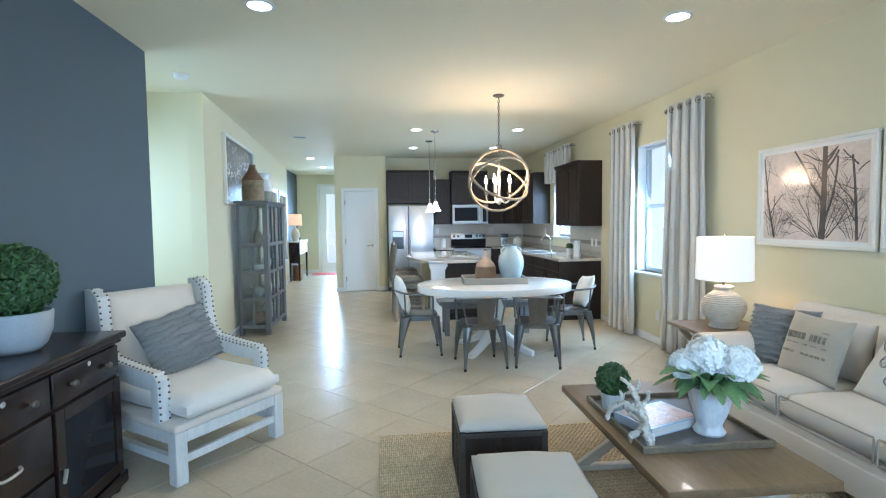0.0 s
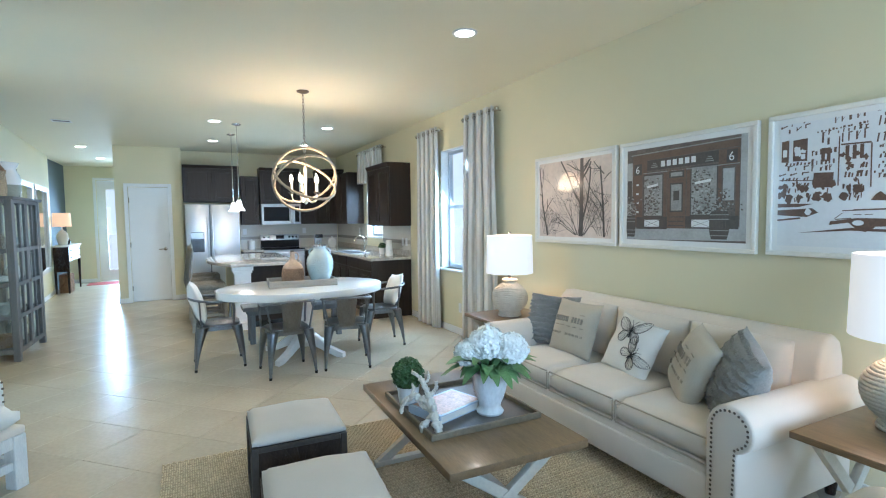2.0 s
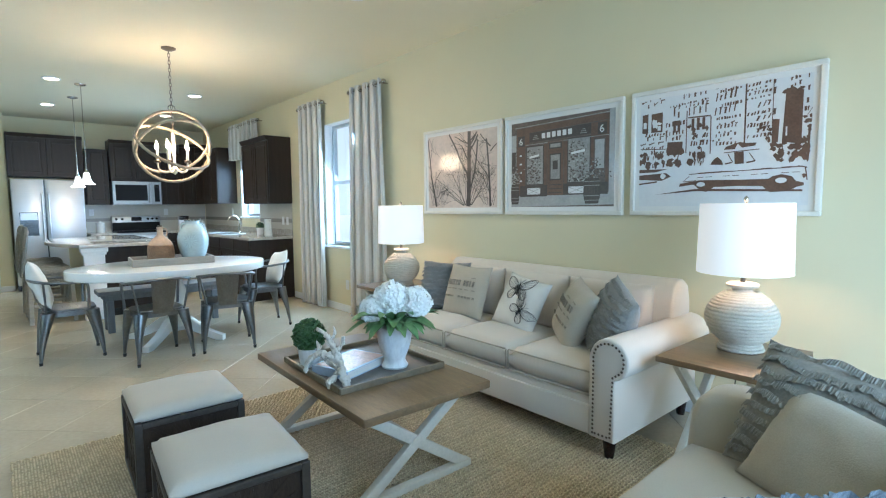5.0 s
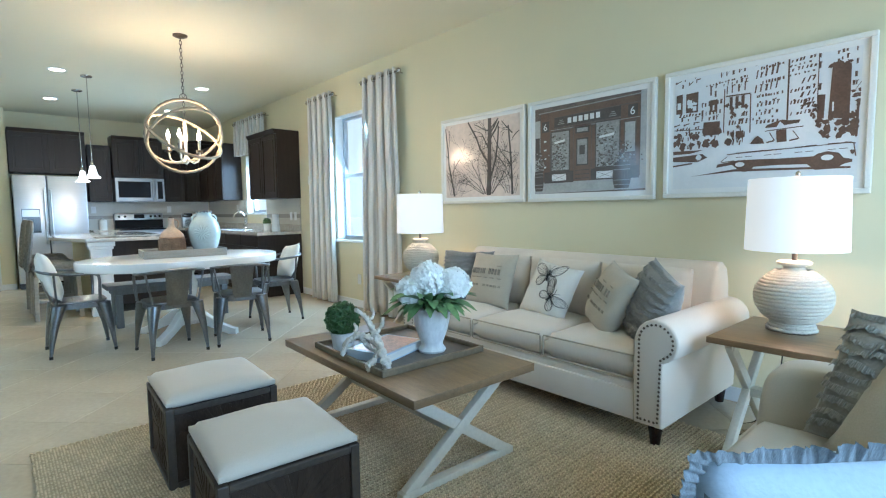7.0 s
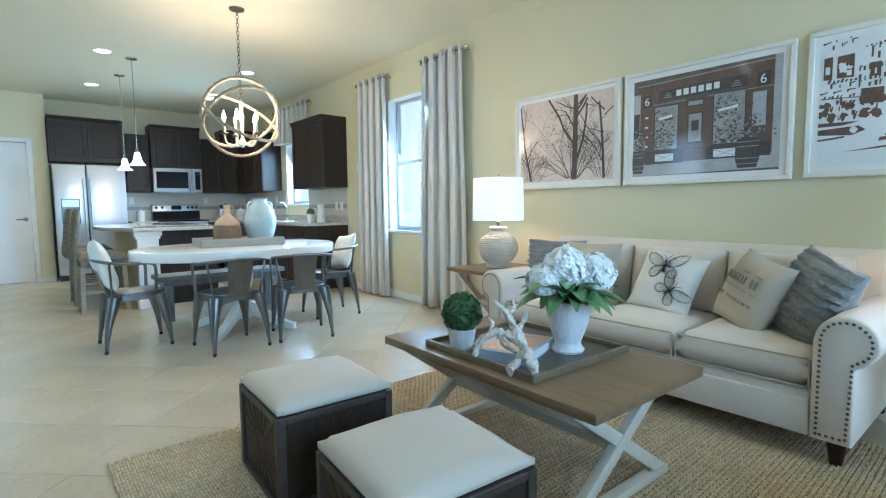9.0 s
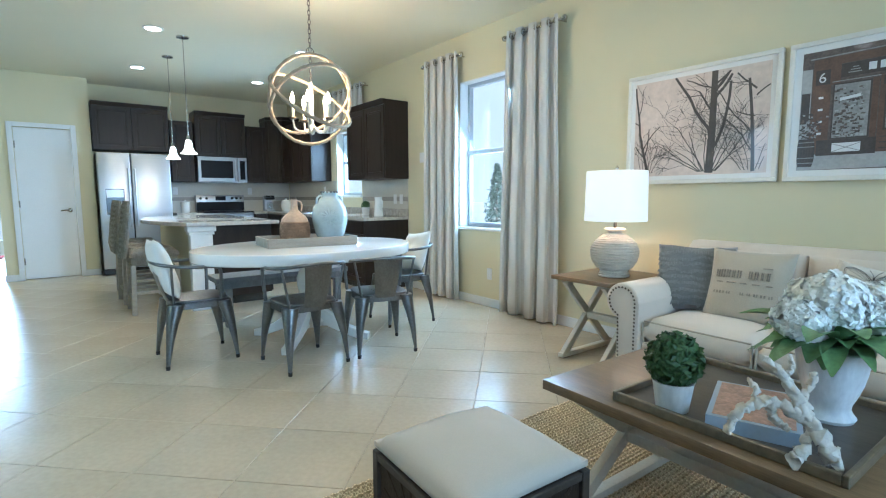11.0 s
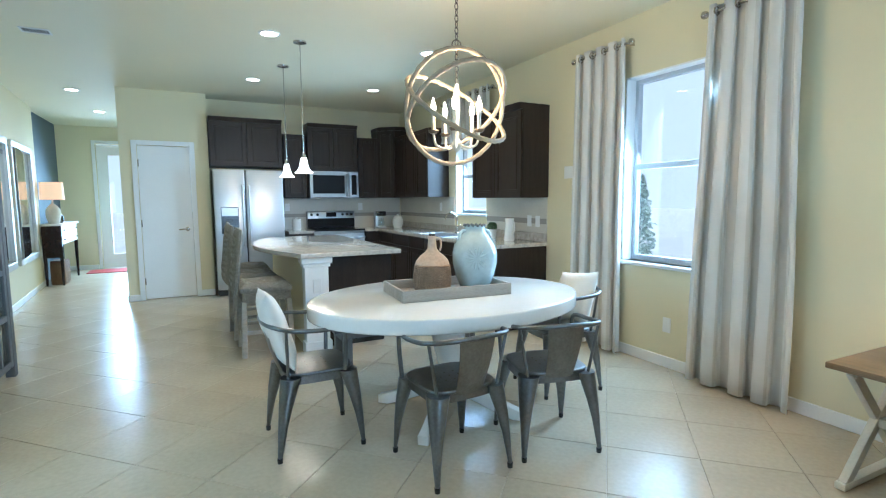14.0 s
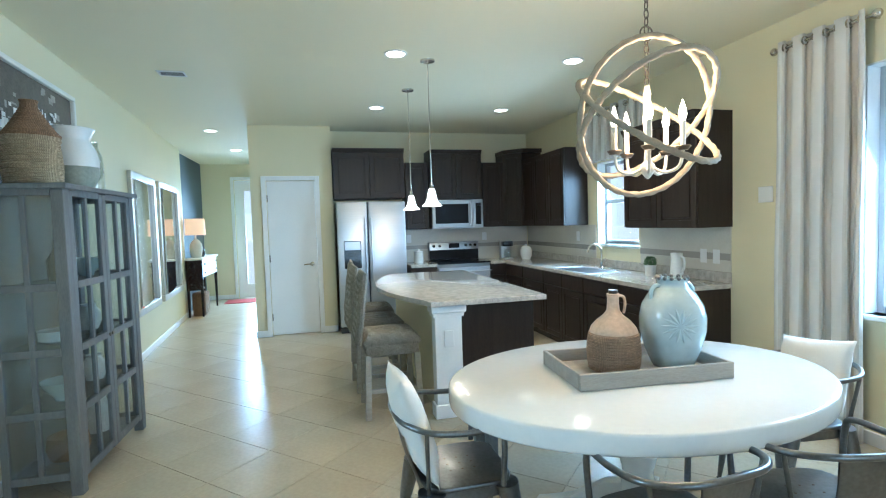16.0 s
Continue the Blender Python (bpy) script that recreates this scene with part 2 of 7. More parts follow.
PAPER = mat("art_paper", (0.78, 0.775, 0.74), 0.45, var=0.03, bump=0.0, coat=0.25)
SEPIA = mat("sepia_print", (0.66, 0.555, 0.48), 0.45, var=0.16, scale=2.5, fine=30, bump=0.0, coat=0.35)
PRINT_DARK = mat("print_dark", (0.075, 0.060, 0.050), 0.4, var=0.3, scale=18, fine=90, bump=0.0, coat=0.35)
PRINT_BROWN = mat("print_brown", (0.14, 0.082, 0.055), 0.4, var=0.25, scale=18, fine=90, bump=0.0, coat=0.35)
PRINT_GREY = mat("print_grey", (0.30, 0.29, 0.275), 0.4, var=0.35, scale=16, fine=70, bump=0.0, coat=0.35)
PRINT_PALE = mat("print_pale", (0.73, 0.74, 0.735), 0.4, var=0.04, scale=12, fine=60, bump=0.0, coat=0.35)
FRAMEWHITE = mat("white_frame_paint", (0.76, 0.74, 0.66), 0.45, var=0.05, bump=0.03)
REDMAT = mat("red_doormat", (0.38, 0.05, 0.045), 0.95, var=0.2, fine=160, bump=0.3)
BOOKBLUE = mat("pale_blue_cover", (0.44, 0.52, 0.62), 0.35, var=0.06, bump=0.0, coat=0.2)
PAGES = mat("book_pages", (0.70, 0.68, 0.62), 0.8, var=0.1, fine=200, bump=0.1, stretch=(1, 1, 8))
COPPER = mat("rose_shell", (0.55, 0.33, 0.24), 0.3, 0.3, var=0.35, scale=24, bump=0.2)
# outdoor glare is put into this pale ground colour
GLAREGROUND = mat("glare_pale_ground", (0.50, 0.51, 0.48), 0.9, var=0.10, scale=2, fine=60, bump=0.2)
TRAYDARK = mat("dark_tray_wood", (0.095, 0.080, 0.066), 0.4, var=0.3, scale=6, fine=50, bump=0.06, stretch=(5, 0.7, 5))
GILT = mat("worn_gilt", (0.22, 0.175, 0.115), 0.4, 0.4, var=0.25, fine=60)
BLACKINK = mat("black_ink", (0.03, 0.03, 0.03), 0.9, var=0.2, bump=0.0)
DAYGLOW = glow("hazy_bright_sky", (0.86, 0.94, 1.0), 0.86, (0.0, 0.0, 0.0))
# white sash painted grey for its backlit, shaded room side
SASH = mat("backlit_white_sash", (0.42, 0.45, 0.48), 0.4, var=0.05, bump=0.02)
TANPOT = mat("tan_pottery", (0.552, 0.402, 0.282), 0.4, var=0.2, scale=9, fine=60, bump=0.15)
STEEL_DARK = mat("satin_dark_steel", (0.40, 0.40, 0.40), 0.30, 1.0, var=0.06, fine=150, bump=0.01, stretch=(30, 1, 1))
PRINT_MID = mat("print_mid_grey", (0.40, 0.40, 0.39), 0.4, var=0.18, scale=10, fine=60, bump=0.0, coat=0.35)
# pale blue cover, lightened in colour for the skylight falling on it
PALEBLUE = mat("skylit_pale_blue_cotton", (0.40, 0.47, 0.54), 0.9, var=0.08, scale=10, fine=150, bump=0.2, sheen=0.3)
FRILL = mat("slate_frill_cloth", (0.17, 0.19, 0.205), 0.95, var=0.35, scale=30, fine=150, bump=0.3, stretch=(6, 6, 1))
# garden leaf green with outdoor haze and glare mixed into the colour
GLARELEAF = mat("glare_pale_leaf", (0.30, 0.38, 0.33), 0.6, var=0.3, scale=14, fine=90, bump=0.05)
PRINT_SHADE = mat("print_shade", (0.075, 0.062, 0.054), 0.4, var=0.45, scale=20, fine=80, bump=0.0, coat=0.35)
PRINT_FRONT = mat("print_shop_front", (0.125, 0.095, 0.080), 0.4, var=0.40, scale=20, fine=80, bump=0.0, coat=0.35)
PLASTIC = mat("white_plastic", (0.76, 0.76, 0.74), 0.35, var=0.03, bump=0.0)
BULB = glow("bulb_glow", (1.0, 0.80, 0.52), 60.0)
CANGLOW = glow("downlight_glow", (1.0, 0.93, 0.80), 22.0)
SHADEGLOW = glow("lit_linen_shade", (1.0, 0.95, 0.88), 0.45)
PENDGLOW = glow("lit_frosted_glass", (1.0, 0.95, 0.86), 3.0)
AMBERGLOW = glow("lit_amber_shade", (1.0, 0.66, 0.42), 0.65, (0.6, 0.4, 0.25))
PANE = glassy("window_glass", (0.98, 0.99, 0.99), 0.01, 0.05)
CABGLASS = glassy("cabinet_glass", (0.90, 0.93, 0.93), 0.04, 0.10)
JARGLASS = glassy("clear_glass", (0.92, 0.95, 0.94), 0.03, 0.16)

# ---- builders ----


def thing(name, label, category, m=None, group="", kind=""):
    ob = new(name)
    ob.empty_display_size = 0.1
    ob.matrix_world = m or Matrix()
    return tagged(ob, label, category, group, kind)


def part(name, bm, material, parent=None, label="", smooth=0.0):
    """Links a bmesh as one mesh object; smooth is the angle in degrees under which edges shade round."""
    me = bpy.data.meshes.new(name)
    bmesh.ops.recalc_face_normals(bm, faces=bm.faces[:])
    bm.to_mesh(me)
    bm.free()
    for mm in material if isinstance(material, (list, tuple)) else [material]:
        me.materials.append(mm)
    if smooth:
        me.shade_auto_smooth(angle=radians(smooth)) if hasattr(me, "shade_auto_smooth") else None
        me.polygons.foreach_set("use_smooth", [True] * len(me.polygons))
        if smooth < 180:
            me.set_sharp_from_angle(angle=radians(smooth))
    ob = new(name, me)
    if parent:
        ob.parent = parent
    if label:
        ob["label"] = label
    return ob


def joined(bm, other):
    me = bpy.data.meshes.new("t")
    other.to_mesh(me)
    other.free()
    bm.from_mesh(me)
    bpy.data.meshes.remove(me)
    return bm


def box(x0, x1, y0, y1, z0, z1, bevel=0.0, seg=2, bm=None, m=None):
    t = bmesh.new()
    bmesh.ops.create_cube(t, size=1)
    for v in t.verts:
        v.co = ((x0 + x1) / 2 + v.co.x * (x1 - x0), (y0 + y1) / 2 + v.co.y * (y1 - y0), (z0 + z1) / 2 + v.co.z * (z1 - z0))
    if bevel:
        bmesh.ops.bevel(t, geom=t.edges[:], offset=bevel, segments=seg, affect="EDGES", profile=0.5)
    if m:
        t.transform(m)
    return joined(bm, t) if bm else t


def rod(p, q, r, r2=None, seg=12, bm=None, flat=1.0):
    """A tapered bar from p to q."""
    t = bmesh.new()
    p, q = Vector(p), Vector(q)
    bmesh.ops.create_cone(t, cap_ends=True, segments=seg, radius1=r, radius2=r if r2 is None else r2, depth=(q - p).length)
    if flat != 1.0:
        t.transform(Matrix.Diagonal((1, flat, 1, 1)))
    t.transform(Matrix.Translation((p + q) / 2) @ (q - p).to_track_quat("Z", "Y").to_matrix().to_4x4())
    return joined(bm, t) if bm else t


def beam(p, q, w, d, bm=None, bevel=0.004, up=(0, 1, 0)):
    """A squared bar from p to q, w wide and d deep along up."""
    p, q = Vector(p), Vector(q)
    z = (q - p).normalized()
    y = Vector(up) - z * z.dot(Vector(up))
    y.normalize()
    x = y.cross(z)
    rot = Matrix((x, y, z)).transposed().to_4x4()
    h = (q - p).length / 2
    return box(-w / 2, w / 2, -d / 2, d / 2, -h, h, bevel, 2, bm, Matrix.Translation((p + q) / 2) @ rot)


def lathe(profile, seg=32, bm=None, m=None):
    """Turns (radius, height) pairs about z."""
    t = bmesh.new()
    rings = []
    for r, z in profile:
        if r < 1e-5:
            rings.append([t.verts.new((0, 0, z))])
        else:
            rings.append([t.verts.new((r * math.cos(2 * math.pi * i / seg), r * math.sin(2 * math.pi * i / seg), z)) for i in range(seg)])
    for a, b in zip(rings, rings[1:]):
        for i in range(seg):
            j = (i + 1) % seg
            if len(a) == 1 and len(b) > 1:
                t.faces.new((a[0], b[j], b[i]))
            elif len(b) == 1 and len(a) > 1:
                t.faces.new((a[i], a[j], b[0]))
            elif len(a) > 1:
                t.faces.new((a[i], a[j], b[j], b[i]))
    if m:
        t.transform(m)
    return joined(bm, t) if bm else t


def tube(points, r, seg=8, closed=False, bm=None, twist=0, relief=0.0, strands=3):
    """A round bar along points; with relief its skin is laid like a rope."""
    t = bmesh.new()
    pts = [Vector(p) for p in points]
    n = len(pts)
    up = Vector((0.0, 0.0, 1.0))
    rings, prev = [], None
    for i, p in enumerate(pts):
        a = pts[(i - 1) % n] if closed or i else pts[0]
        b = pts[(i + 1) % n] if closed or i < n - 1 else pts[-1]
        d = (b - a).normalized()
        if prev is None:
            s = d.orthogonal().normalized()
        else:
            s = (prev - d * prev.dot(d)).normalized()
        prev = s
        u = d.cross(s)
        rr = r[i] if isinstance(r, (list, tuple)) else r
        ring = []
        for k in range(seg):
            ang = 2 * math.pi * k / seg
            q = rr * (1 + relief * math.cos(strands * (ang + twist * i / n * 2 * math.pi)))
            ring.append(t.verts.new(p + s * (q * math.cos(ang)) + u * (q * math.sin(ang))))
        rings.append(ring)
    for i in range(n if closed else n - 1):
        a, b = rings[i], rings[(i + 1) % n]
        off = 0
        if closed and i == n - 1:
            off = min(range(seg), key=lambda o: (a[0].co - b[o].co).length)
        for k in range(seg):
            t.faces.new((a[k], a[(k + 1) % seg], b[(k + 1 + off) % seg], b[(k + off) % seg]))
    if not closed:
        t.faces.new(rings[0])
        t.faces.new(rings[-1][::-1])
    return joined(bm, t) if bm else t


def smooth_path(points, steps=6, closed=False):
    """Catmull-Rom through points."""
    P = [Vector(p) for p in points]
    n, out = len(P), []
    for i in range(n if closed else n - 1):
        a = P[(i - 1) % n] if closed or i else P[0]
        b, c = P[i], P[(i + 1) % n]
        d = P[(i + 2) % n] if closed or i + 2 < n else P[-1]
        for k in range(steps):
            s = k / steps
            out.append(0.5 * ((2 * b) + (c - a) * s + (2 * a - 5 * b + 4 * c - d) * s * s + (3 * b - a - 3 * c + d) * s ** 3))
    if not closed:
        out.append(P[-1])
    return out


def prism(outline, y0, y1, axis="y", bm=None, bevel=0.0):
    """An outline of (a, b) pairs drawn out between y0 and y1. axis y: a is x and b is z; axis x: a is y and b is z; axis z: a is x, b is y."""
    t = bmesh.new()
    put = {"y": lambda a, b, c: (a, c, b), "x": lambda a, b, c: (c, a, b), "z": lambda a, b, c: (a, b, c)}[axis]
    lo = [t.verts.new(put(a, b, y0)) for a, b in outline]
    hi = [t.verts.new(put(a, b, y1)) for a, b in outline]
    n = len(outline)
    t.faces.new(lo)
    t.faces.new(hi[::-1])
    for i in range(n):
        t.faces.new((lo[i], hi[i], hi[(i + 1) % n], lo[(i + 1) % n]))
    bmesh.ops.recalc_face_normals(t, faces=t.faces[:])
    if bevel:
        caps = [e for e in t.edges if any(len(f.verts) == n for f in e.link_faces)] if n > 4 else t.edges[:]
        bmesh.ops.bevel(t, geom=caps, offset=bevel, segments=3, affect="EDGES", profile=0.5)
    return joined(bm, t) if bm else t


def cushion(w, h, d, dome=0.0, n=12, crown=0.5, sag=0.0, seed=0, bm=None, m=None):
    """A stuffed slab lying flat, w by h and d thick, with rounded rims and a domed top."""
    t = bmesh.new()
    grid = {}
    for side in (1, -1):
        for i in range(n + 1):
            for j in range(n + 1):
                u, v = 2 * i / n - 1, 2 * j / n - 1
                e = max(abs(u), abs(v))
                rim = (1 - max(0, (e - 0.86) / 0.14) ** 2) ** 0.5 if e > 0.86 else 1
                bulge = (1 - u * u) * (1 - v * v)
                z = side * d / 2 * (0.35 + 0.65 * rim) + (dome * bulge if side > 0 else 0)
                z += 0.006 * noise.noise((u * 2 + seed, v * 2, side * 3.1)) if side > 0 else 0
                ed = 1 - 0.02 * (1 - rim)
                grid[side, i, j] = t.verts.new((u * w / 2 * ed, v * h / 2 * ed, z))
    for side in (1, -1):
        for i in range(n):
            for j in range(n):
                q = [grid[side, i, j], grid[side, i + 1, j], grid[side, i + 1, j + 1], grid[side, i, j + 1]]
                t.faces.new(q if side > 0 else q[::-1])
    for i in range(n):
        for a, b in (((i, 0), (i + 1, 0)), ((i, n), (i + 1, n)), ((0, i), (0, i + 1)), ((n, i), (n, i + 1))):
            t.faces.new((grid[1, *a], grid[1, *b], grid[-1, *b], grid[-1, *a]))
    bmesh.ops.recalc_face_normals(t, faces=t.faces[:])
    if m:
        t.transform(m)
    return joined(bm, t) if bm else t


def pillow_mesh(w, h, d, n=16, seed=0, tufts=0):
    """A scatter pillow standing in the xz plane, its lower edge at z 0, with pinched corners."""
    t = bmesh.new()
    grid = {}
    for side in (1, -1):
        for i in range(n + 1):
            for j in range(n + 1):
                u, v = 2 * i / n - 1, 2 * j / n - 1
                th = ((1 - abs(u) ** 2.6) * (1 - abs(v) ** 2.6)) ** 0.55
                y = side * d / 2 * th
                pin = 1 - 0.07 * (1 - abs(u) ** 2) * abs(v) ** 3
                pin2 = 1 - 0.07 * (1 - abs(v) ** 2) * abs(u) ** 3
                y += 0.012 * th * noise.noise((u * 2.2 + seed, v * 2.2, side * 2.0 + seed))
                if tufts:
                    y += side * 0.011 * th * abs(math.sin(v * math.pi * tufts / 2 + 0.5 * noise.noise((u * 3, v, seed)))) * (0.7 + 0.6 * noise.noise((u * 9, v * 4, seed)))
                key = (0 if side < 0 and (i in (0, n) or j in (0, n)) else side)
                if side < 0 and (i in (0, n) or j in (0, n)):
                    grid[side, i, j] = grid[1, i, j]
                else:
                    grid[side, i, j] = t.verts.new((u * w / 2 * pin2, y, h / 2 + v * h / 2 * pin))
    for side in (1, -1):
        for i in range(n):
            for j in range(n):
                q = [grid[side, i, j], grid[side, i + 1, j], grid[side, i + 1, j + 1], grid[side, i, j + 1]]
                t.faces.new(q if side < 0 else q[::-1])
    return t


def ruffle(w, z, y, bm, seed=0, drop=0.035, waves=26):
    """A gathered strip of cloth across a pillow's face."""
    top, bot = [], []
    n = waves * 5
    for i in range(n + 1):
        u = i / n - 0.5
        wob = 0.020 * noise.noise((u * 5, z * 9, seed))
        th = (1 - abs(2 * u) ** 2.6) ** 0.55 if abs(u) < 0.5 else 0
        top.append(bm.verts.new((u * w, y(th) - 0.002, z + wob)))
        f = 0.005 * math.sin(i * 1.25 + 2.5 * noise.noise((i * 0.07, seed, z))) + 0.009 * noise.noise((i * 0.16, seed, z))
        bot.append(bm.verts.new((u * w * 1.01, y(th) - 0.007 - 1.3 * abs(f), z + wob - drop * (0.85 + 0.45 * noise.noise((i * 0.12, z, seed))))))
    for i in range(n):
        bm.faces.new((top[i], top[i + 1], bot[i + 1], bot[i]))


def leaf_ball(r, count, size, seed, squash=1.0):
    """A clipped ball of small leaves."""
    rng = random.Random(seed)
    t = bmesh.new()
    for k in range(count):
        z = rng.uniform(-1, 1)
        a = rng.uniform(0, 2 * math.pi)
        d = Vector(((1 - z * z) ** 0.5 * math.cos(a), (1 - z * z) ** 0.5 * math.sin(a), z))
        p = d * r * (rng.uniform(0.80, 1.05) + 0.05 * noise.noise(d * 3))
        p.z *= squash
        s = size * rng.uniform(0.7, 1.3)
        q = (d + Vector((rng.uniform(-1, 1), rng.uniform(-1, 1), rng.uniform(-1, 1))) * 0.9).normalized().to_track_quat("Z", "Y").to_matrix().to_4x4()
        mm = Matrix.Translation(p) @ q @ Matrix.Rotation(rng.uniform(0, 6.28), 4, "Z")
        v = [t.verts.new(mm @ Vector(c)) for c in ((-s, 0, 0), (0, -s * 0.5, s * 0.15), (s, 0, 0), (0, s * 0.5, s * 0.15))]
        t.faces.new((v[0], v[1], v[2]))
        t.faces.new((v[0], v[2], v[3]))
    return t


def leaf_blade(bm, root, tip, width, droop=0.03, n=5):
    """One large leaf with a fold along its rib."""
    a, b = Vector(root), Vector(tip)
    d = b - a
    side = d.cross(Vector((0, 0, 1))).normalized()
    rows = []
    for i in range(n + 1):
        s = i / n
        c = a + d * s + Vector((0, 0, math.sin(s * math.pi) * droop - s * s * droop))
        wd = width * math.sin(math.pi * min(0.98, s * 0.92 + 0.06)) ** 0.8 / 2
        rows.append([bm.verts.new(c - side * wd + Vector((0, 0, wd * 0.35))), bm.verts.new(c), bm.verts.new(c + side * wd + Vector((0, 0, wd * 0.35)))])
    for p, q in zip(rows, rows[1:]):
        bm.faces.new((p[0], p[1], q[1], q[0]))
        bm.faces.new((p[1], p[2], q[2], q[1]))


def wall_with(name, label, x0, x1, y0, y1, z1, holes, material):
    """A wall along y (or along x when it is longer that way) with openings (start, end, sill, head)."""
    bm = bmesh.new()
    along_y = (y1 - y0) > (x1 - x0)
    lo, hi = (y0, y1) if along_y else (x0, x1)

    def seg(a, b, za, zb):
        if b - a > 1e-4 and zb - za > 1e-4:
            box(*((x0, x1, a, b) if along_y else (a, b, y0, y1)), za, zb, bm=bm)
    at = lo
    for a, b, sill, head in sorted(holes):
        seg(at, a, 0, z1)
        seg(a, b, 0, sill)
        seg(a, b, head, z1)
        at = b
    seg(at, hi, 0, z1)
    return tagged(part(name, bm, material), label, "wall", kind="structure")

# ---- setting ----
H = 2.74
RX = 3.5          # face of the window wall
KY = 10.75        # kitchen's back wall
PY = 10.4         # pantry front
wall_with("wall_east", "cream painted wall with windows and three framed prints", RX, RX + 0.18, -1.55, KY + 0.15, H,
          [(4.90, 5.86, 0.79, 2.27), (8.0, 8.77, 1.12, 2.05)], WALL)
wall_with("wall_west", "slate blue painted accent wall", -1.50, -1.34, -1.55, 4.35, H, [], BLUE)
wall_with("wall_south", "cream wall with a wide garden door opening", -1.34, RX, -1.55, -1.40, H, [(-0.4, 3.0, 0.05, 2.35)], WALL)
wall_with("wall_kitchen", "cream kitchen wall behind dark cabinets", 0.55, RX, KY, KY + 0.15, H, [], WALL)
wall_with("wall_pantry", "cream wall round a white pantry door", -0.48, 0.55, PY, PY + 0.12, H, [(-0.29, 0.32, 0.0, 2.03)], WALL)
wall_with("wall_pantry_side", "cream return wall beside the fridge", 0.43, 0.55, PY + 0.12, KY + 0.15, H, [], WALL)
wall_with("wall_hall_east", "cream hallway wall", -0.48, -0.36, PY + 0.12, 14.5, H, [], WALL)
wall_with("wall_foyer", "cream foyer wall round the front door", -2.05, -0.36, 14.5, 14.65, H, [(-1.27, -0.42, 0.0, 2.42)], WALL)
wall_with("wall_recess", "pale wall at the side hallway", -2.9, -1.36, 5.58, 5.72, H, [], WALL)
wall_with("wall_side_hall", "cream wall closing the side hallway", -3.05, -2.9, 4.20, 5.72, H, [], WALL)
wall_with("wall_side_hall_south", "cream wall of the side hallway", -2.9, -1.50, 4.20, 4.35, H, [], WALL)
HALL_A, HALL_B = Vector((-1.34, 5.58, 0)), Vector((-1.80, 12.6, 0))
_d = (HALL_B - HALL_A).normalized()
HALL_L = (HALL_B - HALL_A).length
# local frame of the hallway wall: x along it, y out into the room
HALL = Matrix.Translation(HALL_A) @ Matrix.Rotation(math.atan2(_d.y, _d.x), 4, "Z")
tagged(part("wall_hall_west", box(0.0, HALL_L, 0.0, 0.15, 0, H, m=HALL), WALL), "cream hallway wall with two tall mirrors", "wall", kind="structure")
tagged(part("wall_foyer_west", box(-2.05, -1.88, 12.6, 14.5, 0, H), BLUE), "slate blue foyer wall", "wall", kind="structure")
tagged(part("ceiling", box(-3.05, RX + 0.18, -1.55, 14.65, H, H + 0.12), CEIL), "flat off-white ceiling with a light texture", "ceiling", kind="structure")


def baseboard(name, x0, x1, y0, y1, m=None):
    bm = box(x0, x1, y0, y1, 0.0, 0.085, 0.004, 1, m=m)
    return tagged(part(name, bm, TRIM), "white painted baseboard", "baseboard", kind="structure")


baseboard("baseboard_1", RX - 0.014, RX, -1.40, 6.82)
baseboard("baseboard_2", -0.48, -0.35, PY - 0.014, PY)
baseboard("baseboard_3", 0.38, 0.55, PY - 0.014, PY)
baseboard("baseboard_4", 0.0, HALL_L, -0.014, 0.0, HALL)
baseboard("baseboard_5", -0.494, -0.48, PY, 14.5)
baseboard("baseboard_6", -1.88, -1.34, 14.486, 14.5)
baseboard("baseboard_7", -1.34, -1.326, -1.40, 4.35)
baseboard("baseboard_8", -2.9, -1.36, 5.566, 5.58)

# ground and the view through the windows
tagged(part("ground", box(-400, 400, -400, 400, -0.5, -0.10), GLAREGROUND), "ground round the house, paled in colour for outdoor glare", "ground", kind="structure")
tagged(part("floor", box(-3.05, RX + 0.18, -1.55, 14.65, -0.099, -0.004), GROUT), "tan grout bed under diagonal floor tiles", "floor", kind="structure")


# ---- windows and doors ----
def sash_window(name, y0, y1, z0, z1, label):
    w = thing(name, label, "window", pose(RX, 0, 0), kind="structure")
    fx0, fx1, f = 0.10, 0.15, 0.045
    bm = bmesh.new()
    for a, b, c, d in ((y0, y0 + f, z0, z1), (y1 - f, y1, z0, z1), (y0 + f, y1 - f, z1 - f, z1), (y0 + f, y1 - f, z0, z0 + f)):
        box(fx0, fx1, a, b, c, d, 0.004, 1, bm)
    part("window_frame", bm, SASH, w)
    mid = z0 + (z1 - z0) * 0.52
    part("meeting_rail", box(fx0 - 0.012, fx1 - 0.01, y0 + f, y1 - f, mid - 0.022, mid + 0.022, 0.004, 1), SASH, w)
    for a, b in ((z0 + f, mid - 0.022), (mid + 0.022, z1 - f)):
        p = part("pane", box(fx0 + 0.02, fx0 + 0.026, y0 + f, y1 - f, a, b), PANE, w)
        p.visible_shadow = False
    part("window_sill", box(-0.035, fx0, y0 - 0.03, y1 + 0.03, z0 - 0.03, z0, 0.006), TRIM, w)
    bm = bmesh.new()
    box(0.0, fx0, y0, y0 + 0.012, z0, z1, bm=bm)
    box(0.0, fx0, y1 - 0.012, y1, z0, z1, bm=bm)
    box(0.0, fx0, y0 + 0.012, y1 - 0.012, z1 - 0.012, z1, bm=bm)
    part("reveal", bm, TRIM, w)
    return w


